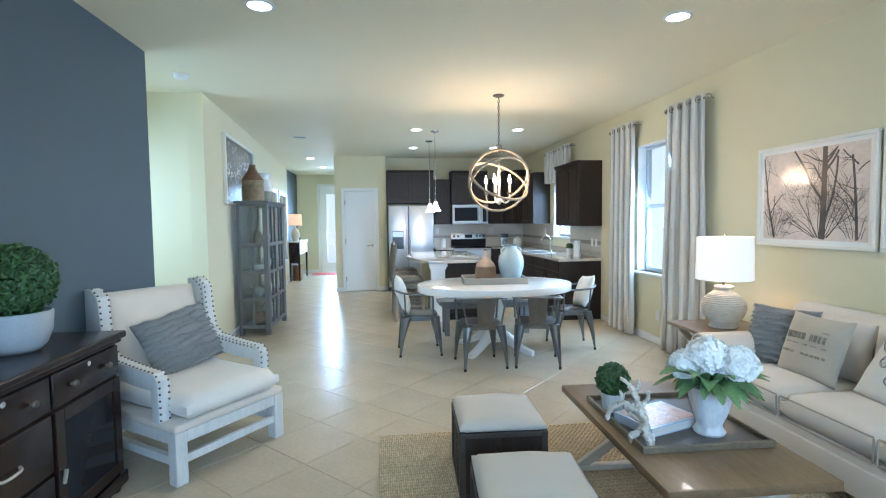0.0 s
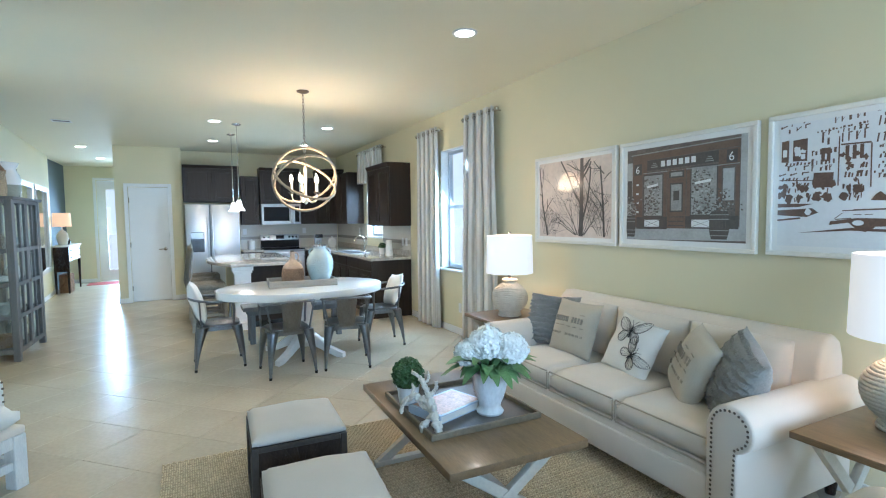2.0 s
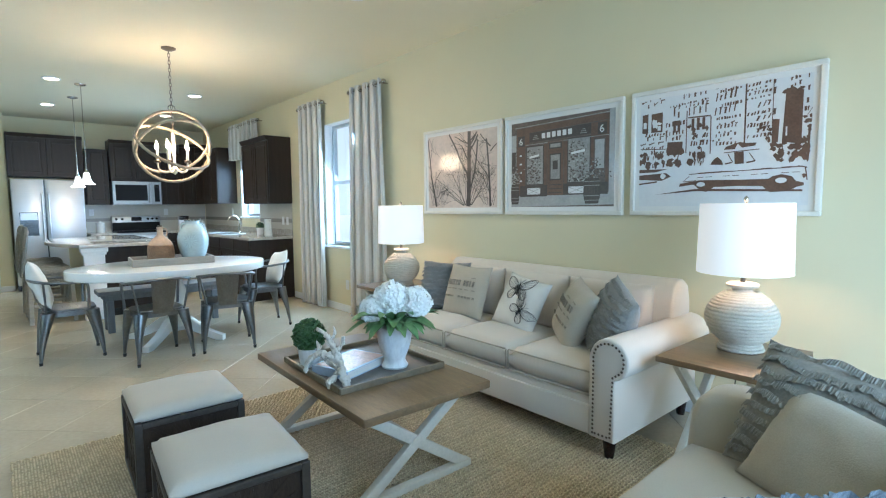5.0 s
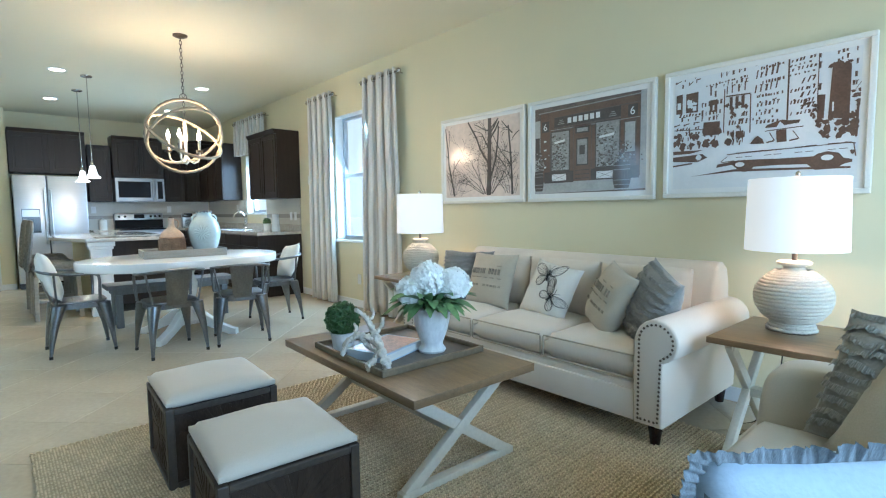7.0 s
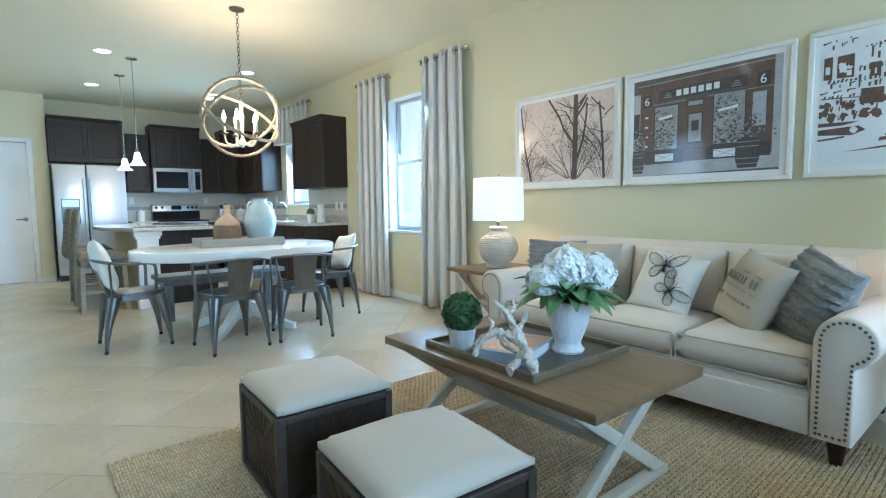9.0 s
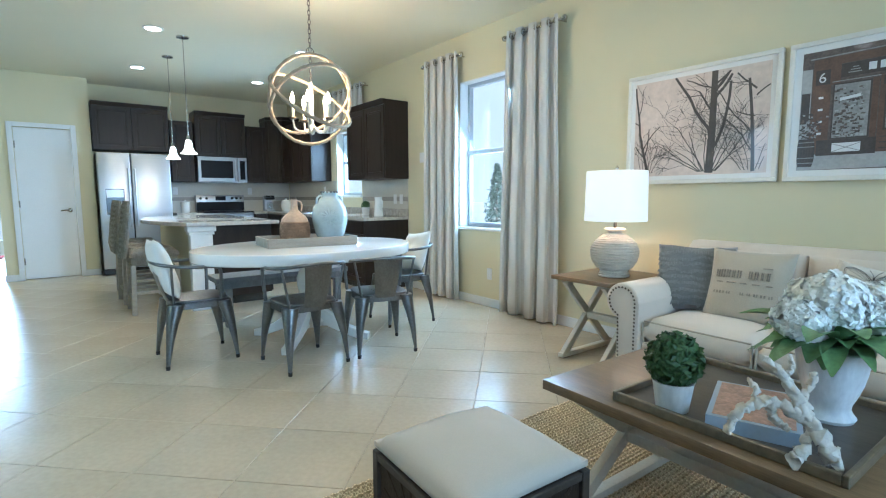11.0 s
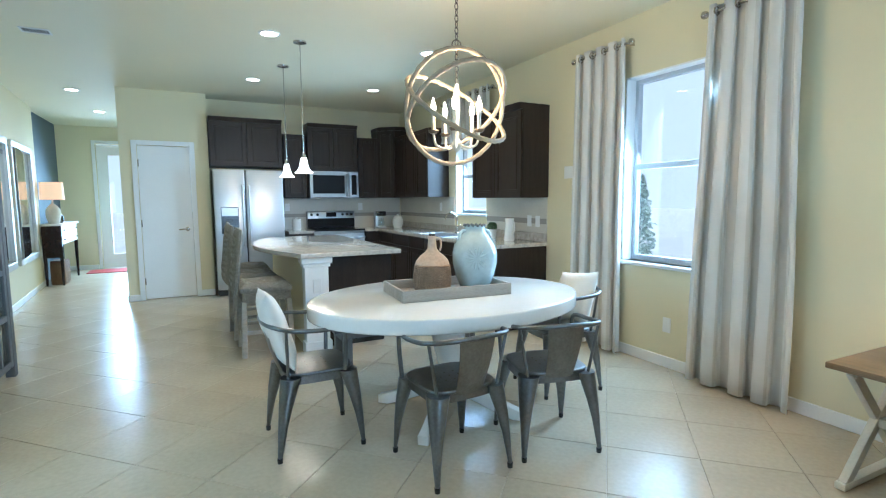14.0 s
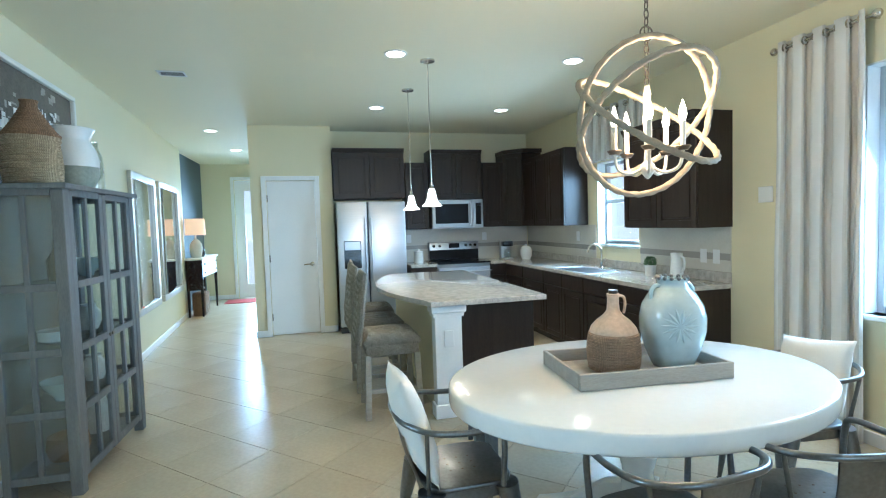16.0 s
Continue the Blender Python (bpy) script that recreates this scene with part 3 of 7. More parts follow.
sash_window("window_1", 4.90, 5.86, 0.79, 2.27, "white sash window with a bright garden beyond")
sash_window("window_2", 8.0, 8.77, 1.12, 2.05, "white sash window over the kitchen sink")

door = thing("door_1", "closed white painted pantry door with a lever handle", "door", pose(0.015, PY, 0), kind="structure")
part("door_leaf", box(-0.30, 0.30, 0.02, 0.055, 0.012, 2.025, 0.003, 1), TRIM, door)
for a, b, c, d in ((-0.365, -0.305, 0.0, 2.09), (0.305, 0.365, 0.0, 2.09), (-0.305, 0.305, 2.03, 2.09)):
    part("casing", box(a, b, -0.018, 0.001, c, d, 0.005), TRIM, door)
for z in (0.25, 1.02, 1.80):
    part("hinge", rod((-0.297, 0.012, z - 0.045), (-0.297, 0.012, z + 0.045), 0.008), NICKEL, door)
bm = rod((0.235, 0.02, 0.93), (0.235, -0.045, 0.93), 0.011)
lathe([(0, 0), (0.028, 0), (0.028, 0.008), (0.012, 0.014)], 20, bm, Matrix.Translation((0.235, 0.02, 0.93)) @ Matrix.Rotation(radians(90), 4, "X"))
tube(smooth_path([(0.235, -0.045, 0.93), (0.19, -0.05, 0.932), (0.13, -0.045, 0.925)], 4), 0.009, 8, bm=bm)
part("door_handle", bm, NICKEL, door, "brushed nickel lever", 40)

fd = thing("door_2", "white front door with a tall bright glass panel", "door", pose(-0.845, 14.5, 0), kind="structure")
bm = bmesh.new()
for a, b, c, d in ((-0.42, -0.24, 0.01, 2.40), (0.24, 0.42, 0.01, 2.40), (-0.24, 0.24, 2.20, 2.40), (-0.24, 0.24, 0.01, 0.28)):
    box(a, b, 0.02, 0.065, c, d, bm=bm)
part("door_leaf", bm, TRIM, fd)
p = part("pane", box(-0.24, 0.24, 0.04, 0.046, 0.28, 2.20), PANE, fd)
p.visible_shadow = False
for a, b, c, d in ((-0.49, -0.43, 0.0, 2.48), (0.37, 0.36, 0.0, 2.48), (-0.43, 0.36, 2.42, 2.48)):
    if b > a:
        part("casing", box(a, b, -0.018, 0.001, c, d, 0.005), TRIM, fd)
part("door_handle", rod((0.33, 0.02, 0.98), (0.33, -0.05, 0.98), 0.02), NICKEL, fd, "nickel door knob")
tagged(part("doormat", box(-1.45, -0.75, 13.75, 14.25, 0.0, 0.012, 0.004), REDMAT), "flat red woven doormat by the front door", "doormat")


# ---- curtains ----
def curtain(y0, y1, z0, z1, folds, flare, seed, label, stripes=True):
    c = thing("curtain", label, "curtain", pose(RX - 0.085, (y0 + y1) / 2, 0), group="striped curtains")
    w, n, rows = y1 - y0, folds * 14, 18
    t = bmesh.new()
    front, back = [], []
    for j in range(rows + 1):
        s = j / rows
        z = z0 + (z1 - z0) * s
        spread = 1 + flare * (1 - s)
        fr, bk = [], []
        for i in range(n + 1):
            u = i / n
            ph = 2 * math.pi * folds * u + 0.9 * math.sin(math.pi * u) * noise.noise((u * 3.5, seed * 1.7, 0.4 * s))
            amp = 0.034 * (0.75 + 0.45 * (1 - s)) * (1 + 0.25 * noise.noise((u * 4, s * 0.8, seed)))
            yy = (u - 0.5) * w * spread + 0.022 * math.sin(2 * ph) + 0.03 * (1 - s) * noise.noise((u * 3, s * 1.5, seed + 5))
            xx = -amp * math.cos(ph) + 0.01 * noise.noise((u * 8, s * 3, seed))
            fr.append(t.verts.new((xx, yy, z)))
            bk.append(t.verts.new((xx + 0.004, yy + 0.001, z)))
        front.append(fr)
        back.append(bk)
    for j in range(rows):
        for i in range(n):
            k = (0, 0, 1, 0, 2, 0, 0, 1, 1, 0, 2, 0, 1, 0)[i % 14] if stripes else 0
            f = t.faces.new((front[j][i], front[j][i + 1], front[j + 1][i + 1], front[j + 1][i]))
            f.material_index = k
            g = t.faces.new((back[j][i], back[j + 1][i], back[j + 1][i + 1], back[j][i + 1]))
            g.material_index = k
    for a, b in ((front[0], back[0]), (front[-1], back[-1])):
        for i in range(n):
            t.faces.new((a[i], a[i + 1], b[i + 1], b[i]))
    for i in (0, n):
        for j in range(rows):
            t.faces.new((front[j][i], front[j + 1][i], back[j + 1][i], back[j][i]))
    part("panel", t, [CURTAIN_A, CURTAIN_B, CURTAIN_C], c, smooth=180)
    # grommets where the cloth crosses the pole
    for k in range(2 * folds):
        yy = ((k + 0.5) / (2 * folds) - 0.5) * w
        ring = [(0.026 * math.cos(a), yy, z1 - 0.045 + 0.026 * math.sin(a)) for a in [2 * math.pi * q / 16 for q in range(16)]]
        part("grommet", tube(ring, 0.005, 6, True), NICKEL, c, "", 60)
    return c


def pole(y0, y1, z, seed=0):
    r = thing("curtain_rod", "short brushed nickel curtain rod with ball finials", "curtain rod", pose(RX - 0.085, 0, z), group="curtain rods")
    part("bar", rod((0, y0, 0), (0, y1, 0), 0.011, seg=14), NICKEL, r, smooth=40)
    for y, s in ((y0, -1), (y1, 1)):
        bm = bmesh.new()
        bmesh.ops.create_uvsphere(bm, u_segments=16, v_segments=10, radius=0.026)
        bm.transform(Matrix.Translation((0, y + s * 0.02, 0)))
        rod((0, y - 0.002, 0), (0, y + s * 0.006, 0), 0.017, bm=bm)
        part("finial", bm, NICKEL, r, smooth=60)
    for y in (y0 + 0.03, y1 - 0.03):
        part("bracket", rod((0.011, y, 0), (0.085, y, 0), 0.008), NICKEL, r)
    return r


curtain(4.50, 5.07, 0.015, 2.56, 4, 0.20, 1.0, "grey and taupe striped grommet curtain falling to the floor")
pole(4.47, 5.10, 2.515)
curtain(5.79, 6.34, 0.015, 2.56, 4, 0.02, 7.0, "grey striped curtain drawn beside the dining window")
pole(5.76, 6.37, 2.515)
curtain(7.80, 8.95, 2.05, 2.62, 7, 0.0, 13.0, "short striped valance over the kitchen window")
pole(7.76, 8.98, 2.575)


# ---- ceiling fittings ----
def downlight(x, y, power=38.0):
    d = thing("recessed_downlight", "lit round recessed ceiling downlight with a white rim", "downlight", pose(x, y, H), group="ceiling downlights")
    part("trim_ring", lathe([(0.068, 0.0), (0.092, 0.0), (0.090, -0.006), (0.070, -0.008), (0.068, 0.0)], 32), PLASTIC, d, smooth=50)
    part("lens", lathe([(0, -0.004), (0.069, -0.004), (0.069, -0.001), (0, -0.001)], 32), CANGLOW, d, "glowing lens")
    lamp("downlight_beam", "SPOT", pose(x, y, H - 0.02), power, (1.0, 0.86, 0.62), 0.06, cone=125, blend=0.9)
    return d


for x, y in ((0.97, 7.48), (1.03, 9.27), (2.46, 7.42), (2.51, 9.23), (2.41, 3.34), (-0.27, 3.42), (-0.99, 10.82), (-0.92, 12.55)):
    downlight(x, y)

vent = thing("air_vent", "white slatted ceiling air vent", "vent", pose(-0.80, 8.25, H) @ Matrix.Scale(0.66, 4))
part("frame", joined(joined(box(-0.16, 0.16, -0.11, -0.09, -0.012, 0, 0.002, 1), box(-0.16, 0.16, 0.09, 0.11, -0.012, 0, 0.002, 1)),
                     joined(box(-0.16, -0.14, -0.09, 0.09, -0.012, 0, 0.002, 1), box(0.14, 0.16, -0.09, 0.09, -0.012, 0, 0.002, 1))), PLASTIC, vent)
part("backing", box(-0.14, 0.14, -0.09, 0.09, -0.003, -0.001), OTTEDGE, vent)
for i in range(8):
    part("slat", box(-0.006, 0.006, -0.09, 0.09, -0.010, -0.008, m=Matrix.Translation((-0.12 + i * 0.034, 0, 0)) @ Matrix.Rotation(radians(35), 4, "Y")), PLASTIC, vent)
sd = thing("smoke_detector", "round white smoke detector on the ceiling", "smoke detector", pose(-1.30, 4.95, H))
part("housing", lathe([(0, -0.04), (0.045, -0.04), (0.062, -0.025), (0.065, 0), (0, 0)], 28), PLASTIC, sd, smooth=50)


# ---- chandelier ----
CH = (1.705, 5.455)
ch = thing("orb_chandelier", "rope-wrapped three-ring orb chandelier with five lit candle bulbs", "chandelier", pose(*CH, 1.835))
part("canopy", lathe([(0, H - 1.835), (0.062, H - 1.835), (0.06, H - 1.847), (0.03, H - 1.86), (0, H - 1.865)], 28), BRONZE, ch, smooth=40)
for k in range(16):
    z = 0.37 + k * 0.0335
    a = (k % 2) * math.pi / 2
    ring = [(0.010 * math.cos(q) * math.cos(a), 0.010 * math.cos(q) * math.sin(a), z + 0.021 * math.sin(q)) for q in [2 * math.pi * i / 12 for i in range(12)]]
    part("chain_link", tube(ring, 0.0028, 6, True), BRONZE, ch, smooth=60)
_right, _ahead = Vector((0.82, -0.572, 0)), Vector((0.56, 0.805, 0.19)).normalized()
_up = _right.cross(_ahead)
for h_, v_, d_, R in ((-0.60, 0.07, 0.80, 0.328), (0.545, 0.82, -0.20, 0.326), (-0.52, 0.62, 0.58, 0.322)):
    mm = (_right * h_ + _up * v_ + _ahead * d_).to_track_quat("Z", "Y").to_matrix()
    pts = [mm @ Vector((R * math.cos(2 * math.pi * i / 150), R * math.sin(2 * math.pi * i / 150), 0)) for i in range(150)]
    part("rope_ring", tube(pts, 0.0130, 9, True, twist=40, relief=0.16), RINGROPE, ch, "pale rope wrapped ring", 60)
for k in range(6):
    z = 0.155 + k * 0.0335
    a = (k % 2) * math.pi / 2
    ring = [(0.010 * math.cos(q) * math.cos(a), 0.010 * math.cos(q) * math.sin(a), z + 0.021 * math.sin(q)) for q in [2 * math.pi * i / 12 for i in range(12)]]
    part("chain_link", tube(ring, 0.0028, 6, True), BRONZE, ch, smooth=60)
part("hanging_ring", tube([(0.030 * math.cos(q), 0.0, 0.355 + 0.030 * math.sin(q)) for q in [2 * math.pi * i / 24 for i in range(24)]], 0.0035, 7, True), BRONZE, ch, smooth=60)
part("column", lathe([(0, 0.138), (0.010, 0.136), (0.016, 0.10), (0.014, 0.05), (0.019, 0.0), (0.014, -0.06), (0.012, -0.14), (0.018, -0.20), (0.012, -0.22), (0, -0.22)], 18), CREAMWOOD, ch, "turned pale wooden column", 50)
part("hub", lathe([(0, -0.26), (0.012, -0.25), (0.03, -0.225), (0.03, -0.20), (0.014, -0.18), (0, -0.175)], 20), CREAMWOOD, ch, smooth=50)
for k in range(5):
    a = 2 * math.pi * k / 5 + 0.35
    ca, sa = math.cos(a), math.sin(a)
    arm = part("arm", tube(smooth_path([(0.02 * ca, 0.02 * sa, -0.21), (0.07 * ca, 0.07 * sa, -0.235), (0.125 * ca, 0.125 * sa, -0.215), (0.14 * ca, 0.14 * sa, -0.15)], 5), 0.007, 8), CREAMWOOD, ch, "", 60)
    part("drip_cup", lathe([(0, -0.15), (0.02, -0.15), (0.032, -0.135), (0.03, -0.132), (0, -0.138)], 16, m=Matrix.Translation((0.14 * ca, 0.14 * sa, 0))), BRONZE, arm, "", 50)
    part("candle_sleeve", rod((0.14 * ca, 0.14 * sa, -0.138), (0.14 * ca, 0.14 * sa, -0.03), 0.011), CREAMWOOD, arm, "", 40)
    part("bulb", lathe([(0, 0.058), (0.005, 0.042), (0.014, 0.010), (0.016, -0.006), (0.009, -0.028), (0, -0.03)], 14, m=Matrix.Translation((0.14 * ca, 0.14 * sa, 0))), BULB, arm, "glowing candle bulb", 60)
lamp("chandelier_light", "POINT", pose(*CH, 1.87), 34, WARM, 0.12)


def pendant(x, y):
    p = thing("pendant_lamp", "slim pendant lamp with a frosted white bell shade", "pendant lamp", pose(x, y, 0), group="island pendants")
    part("canopy", lathe([(0, H), (0.06, H), (0.058, H - 0.012), (0.02, H - 0.022), (0, H - 0.024)], 24), NICKEL, p, smooth=40)
    part("stem", rod((0, 0, 1.74), (0, 0, H - 0.02), 0.005), NICKEL, p)
    part("socket", rod((0, 0, 1.69), (0, 0, 1.745), 0.02, 0.014), NICKEL, p, smooth=40)
    part("shade", lathe([(0.022, 1.70), (0.032, 1.67), (0.040, 1.62), (0.055, 1.585), (0.082, 1.56), (0.080, 1.558), (0.052, 1.58), (0.036, 1.62), (0.028, 1.67), (0.022, 1.695)], 28), PENDGLOW, p, "lit frosted glass bell", 80)
    lamp("pendant_light", "POINT", pose(x, y, 1.55), 5, LAMP, 0.03)


pendant(1.25, 7.6)
pendant(1.25, 8.5)

# ---- living room ----
rug = thing("jute_rug", "chunky woven natural jute rug on the tiles", "rug", pose(0, 0, 0))
part("field", box(0.42, 2.95, 0.55, 3.40, 0.001, 0.010, 0.003, 1), JUTE_DEEP, rug, "darker jute slab under the cords")
bm = bmesh.new()
_rng = random.Random(4)
for i in range(150):
    y = 0.56 + i * 0.0190
    n_ = 168
    shift = 0.006 * _rng.uniform(-1, 1)
    pts = [(0.41 + shift + k * 0.0151, y + 0.002 * _rng.uniform(-1, 1), 0.0095 + (0.0030 if (k + i) % 2 else -0.0015)) for k in range(n_ + 1)]
    tube(pts, [(0.0092 if (k + i) % 2 else 0.0062) * _rng.uniform(0.85, 1.12) for k in range(n_ + 1)], 5, bm=bm)
tagged(part("braid", bm, JUTE, rug, "rows of twisted jute cord", 60), kind="stuff")


def scroll_arm(bm_axis_y0, outer, inner, front, back, top, foot):
    """Outline (y, z) of a rolled sofa arm, rolling outward to outer."""
    s = 1 if outer > inner else -1
    r = 0.1025
    cy, cz = inner + s * (abs(outer - inner) - r), top - r
    pts = [(inner, foot)]
    pts.append((inner, cz))
    for k in range(0, 15):
        a = math.pi - k * (math.pi * 1.42 / 14)
        pts.append((cy + s * r * math.cos(a) * 1.0, cz + r * math.sin(a)))
    wy = outer - s * 0.070
    pts.append((wy, cz - r * 0.98))
    pts.append((wy, foot))
    return pts


def nail_run(points, r, face):
    """Small domed nails along a line, facing -x."""
    bm = bmesh.new()
    for y, z in points:
        t = bmesh.new()
        bmesh.ops.create_uvsphere(t, u_segments=8, v_segments=5, radius=r)
        t.transform(Matrix.Translation((face, y, z)) @ Matrix.Diagonal((0.5, 1, 1, 1)))
        joined(bm, t)
    return bm


def along(pts, step):
    out, rest = [], 0.0
    for (a, b), (c, d) in zip(pts, pts[1:]):
        L = math.hypot(c - a, d - b)
        s = rest
        while s < L:
            out.append((a + (c - a) * s / L, b + (d - b) * s / L))
            s += step
        rest = s - L
    return out


def sofa():
    """Three-seat sofa facing -x, standing between y -1.06 and 1.06 round its own middle; x 0 is its front."""
    s = thing("sofa", "oat linen three-seat sofa with rolled nailhead arms", "sofa", pose(2.575, 2.38, 0, 0, 0, -1.0))
    part("base", box(0.035, 0.90, -0.849, 0.849, 0.115, 0.30, 0.015, 3), LINEN, s, smooth=50)
    part("base_front", box(0.012, 0.034, -0.845, 0.845, 0.115, 0.262, 0.006), LINEN, s, smooth=50)
    for k, y in enumerate((-0.563, 0.0, 0.563)):
        c = part("seat_cushion", cushion(0.66, 0.560, 0.135, 0.025, 14, seed=k, m=Matrix.Translation((0.355, y, 0.368))), LINEN, s, "loose seat cushion with piped edges", 60)
        rim = [(0.03 + 0.002, y + v, 0.425) for v in (-0.268, 0.268)]
        bm = tube(rim, 0.005, 6)
        tube([(0.03, y + v, 0.306) for v in (-0.268, 0.268)], 0.005, 6, bm=bm)
        tube([(0.03, y - 0.272, 0.31), (0.03, y - 0.272, 0.42)], 0.005, 6, bm=bm)
        tube([(0.03, y + 0.272, 0.31), (0.03, y + 0.272, 0.42)], 0.005, 6, bm=bm)
        part("piping", bm, LINEN_SEAM, c)
    back = [(0.62, 0.28), (0.66, 0.70), (0.69, 0.785), (0.74, 0.825), (0.80, 0.825), (0.85, 0.79), (0.88, 0.70), (0.90, 0.115), (0.62, 0.115)]
    part("backrest", prism(back, -0.95, 0.95, "y", bevel=0.02), LINEN, s, "tight padded back", 55)
    for k, y in enumerate((-0.565, 0.0, 0.565)):
        m = Matrix.Translation((0.625, y, 0.61)) @ Matrix.Rotation(radians(-82), 4, "Y")
        part("back_cushion", cushion(0.37, 0.56, 0.10, 0.03, 12, seed=k + 5, m=m), LINEN, s, "", 60)
    for sy in (-1, 1):
        pts = scroll_arm(0, sy * 1.055, sy * 0.850, 0, 0.9, 0.622, 0.115)
        a = part("arm", prism(pts, 0.0, 0.90, "x", bevel=0.012), LINEN, s, "rolled arm", 50)
        ins = []
        cy, cz = sy * (1.055 - 0.1025), 0.622 - 0.1025
        ins.append((sy * 0.8725, 0.14))
        ins.append((sy * 0.8725, cz))
        for k in range(13):
            an = math.pi - k * (math.pi * 1.40 / 12)
            ins.append((cy + sy * 0.080 * math.cos(an), cz + 0.080 * math.sin(an)))
        ins.append((sy * 0.976, cz - 0.077))
        ins.append((sy * 0.966, 0.14))
        ins.append((sy * 0.8725, 0.14))
        tagged(part("nailhead_trim", nail_run(along(ins, 0.021), 0.0062, -0.002), BRONZE, a, "dark bronze nailhead trim", 60), kind="stuff")
    for x in (0.06, 0.84):
        for y in (-0.93, 0.93):
            part("leg", rod((x, y, 0.013), (x, y, 0.118), 0.022, 0.036, seg=16), MAHOGANY, s, "turned dark wooden foot", 40)
    return s


sofa()


def scatter_pillow(m, w, h, d, material, label, seed, kind="plain"):
    p = thing("throw_pillow", label, "pillow", m, group="throw pillows")
    part("cover", pillow_mesh(w, h, d, 18, seed, 9 if kind == "ruffled" else 0), material, p, smooth=180)
    if kind == "ruffled":
        for k in range(10):
            bm = bmesh.new()
            z = h * (0.97 - k * 0.094)
            tv = max(0.0, 1 - abs(2 * z / h - 1) ** 2.6) ** 0.55
            ruffle(w * 0.96, z, lambda th, tv=tv: -d / 2 * th * tv - 0.003, bm, seed + k, h * 0.060, 48)
            part("ruffle", bm, material, p, "", 60)
    if kind == "edged":
        # a gathered strip along the top and both sides
        for run in range(3):
            bm = bmesh.new()
            n = 420
            inner, outer = [], []
            for i in range(n + 1):
                u = i / n - 0.5
                wave = 0.009 * noise.noise((i * 0.15, seed, run)) + 0.010 * noise.noise((i * 0.05, seed, run + 5))
                lift = 0.014 + 0.006 * noise.noise((i * 0.08, seed + 3, run))
                if run == 0:
                    a, b = (u * w, 0.0, h - 0.012), (u * w * 1.06, wave, h + lift)
                else:
                    sx = 1 if run == 1 else -1
                    a, b = (sx * (w / 2 - 0.012), 0.0, h * (u + 0.5)), (sx * (w / 2 + lift), wave, h * (u * 1.05 + 0.5))
                inner.append(bm.verts.new(a))
                outer.append(bm.verts.new(b))
            for i in range(n):
                bm.faces.new((inner[i], inner[i + 1], outer[i + 1], outer[i]))
            part("ruffled_edge", bm, FRILL, p, "gathered grey-blue edging", 180)
        for z in (h * 0.93, h * 0.86):
            bm = bmesh.new()
            tv = max(0.0, 1 - abs(2 * z / h - 1) ** 2.6) ** 0.55
            ruffle(w * 0.95, z, lambda th, tv=tv: -d / 2 * th * tv - 0.003, bm, seed, h * 0.06, 44)
            bm.transform(Matrix.Rotation(math.pi, 4, "Z"))
            part("ruffle", bm, FRILL, p, "", 60)
    if kind == "lettered":
        # faded lettering, too worn to read
        rng = random.Random(seed)
        for z, n, hh in ((0.62, 11, 0.040), (0.73, 3, 0.006), (0.50, 5, 0.006), (0.36, 9, 0.014)):
            bm = bmesh.new()
            for i in range(n):
                u = (i + 0.5) / n - 0.5
                x = u * w * 0.72
                th = ((1 - abs(2 * x / w) ** 2.6) * (1 - abs(2 * z - 1) ** 2.6)) ** 0.55
                bw = w * 0.72 / n * rng.uniform(0.45, 0.75)
                if rng.random() < 0.16:
                    continue
                y = -d / 2 * th - 0.006
                # worn plain bars
                st = bw * 0.34 if hh > 0.01 else bw
                box(x - bw / 2, x - bw / 2 + st, y - 0.001, y + 0.003, z * h - hh / 2, z * h + hh / 2, bm=bm)
                if hh > 0.01:
                    box(x + bw / 2 - st, x + bw / 2, y - 0.001, y + 0.003, z * h - hh / 2, z * h + hh / 2, bm=bm)
            tagged(part("print", bm, INK, p, "faded dark stencil bars"), kind="stuff")
    if kind == "butterfly":
        for cx, cz, sc, rot in ((-0.015, 0.265, 1.12, -8), (0.065, 0.135, 0.98, 42)):
            bm = bmesh.new()
            mm = Matrix.Translation((cx, 0, cz)) @ Matrix.Rotation(radians(rot), 4, "Y") @ Matrix.Scale(sc, 4)

            def on(x, z):
                q = mm @ Vector((x, 0, z))
                th = max(0.0, (1 - abs(2 * q.x / w) ** 2.6) * (1 - abs(2 * q.z / h - 1) ** 2.6)) ** 0.55
                return (q.x, -d / 2 * th - 0.006, q.z)
            for sx in (-1, 1):
                wing = smooth_path([(0, 0, 0.01), (sx * 0.03, 0, 0.050), (sx * 0.075, 0, 0.075), (sx * 0.105, 0, 0.070), (sx * 0.098, 0, 0.035), (sx * 0.070, 0, 0.008), (sx * 0.03, 0, -0.002)], 5, True)
                low = smooth_path([(0, 0, -0.002), (sx * 0.05, 0, -0.004), (sx * 0.074, 0, -0.035), (sx * 0.060, 0, -0.062), (sx * 0.030, 0, -0.058), (sx * 0.010, 0, -0.030)], 5, True)
                for path in (wing, low):
                    tube([on(q.x, q.z) for q in path], 0.0013, 5, True, bm=bm)
                    mid = sum((q for q in path), Vector()) / len(path)
                    tube([on(q.x * 0.86 + mid.x * 0.14, q.z * 0.86 + mid.z * 0.14) for q in path], 0.0009, 5, True, bm=bm)
                for ex, ez in ((0.035, 0.052), (0.055, 0.062), (0.075, 0.070), (0.095, 0.066), (0.098, 0.045), (0.088, 0.025), (0.060, 0.006), (0.055, -0.012), (0.068, -0.030), (0.062, -0.052), (0.045, -0.058), (0.028, -0.052), (0.016, -0.035)):
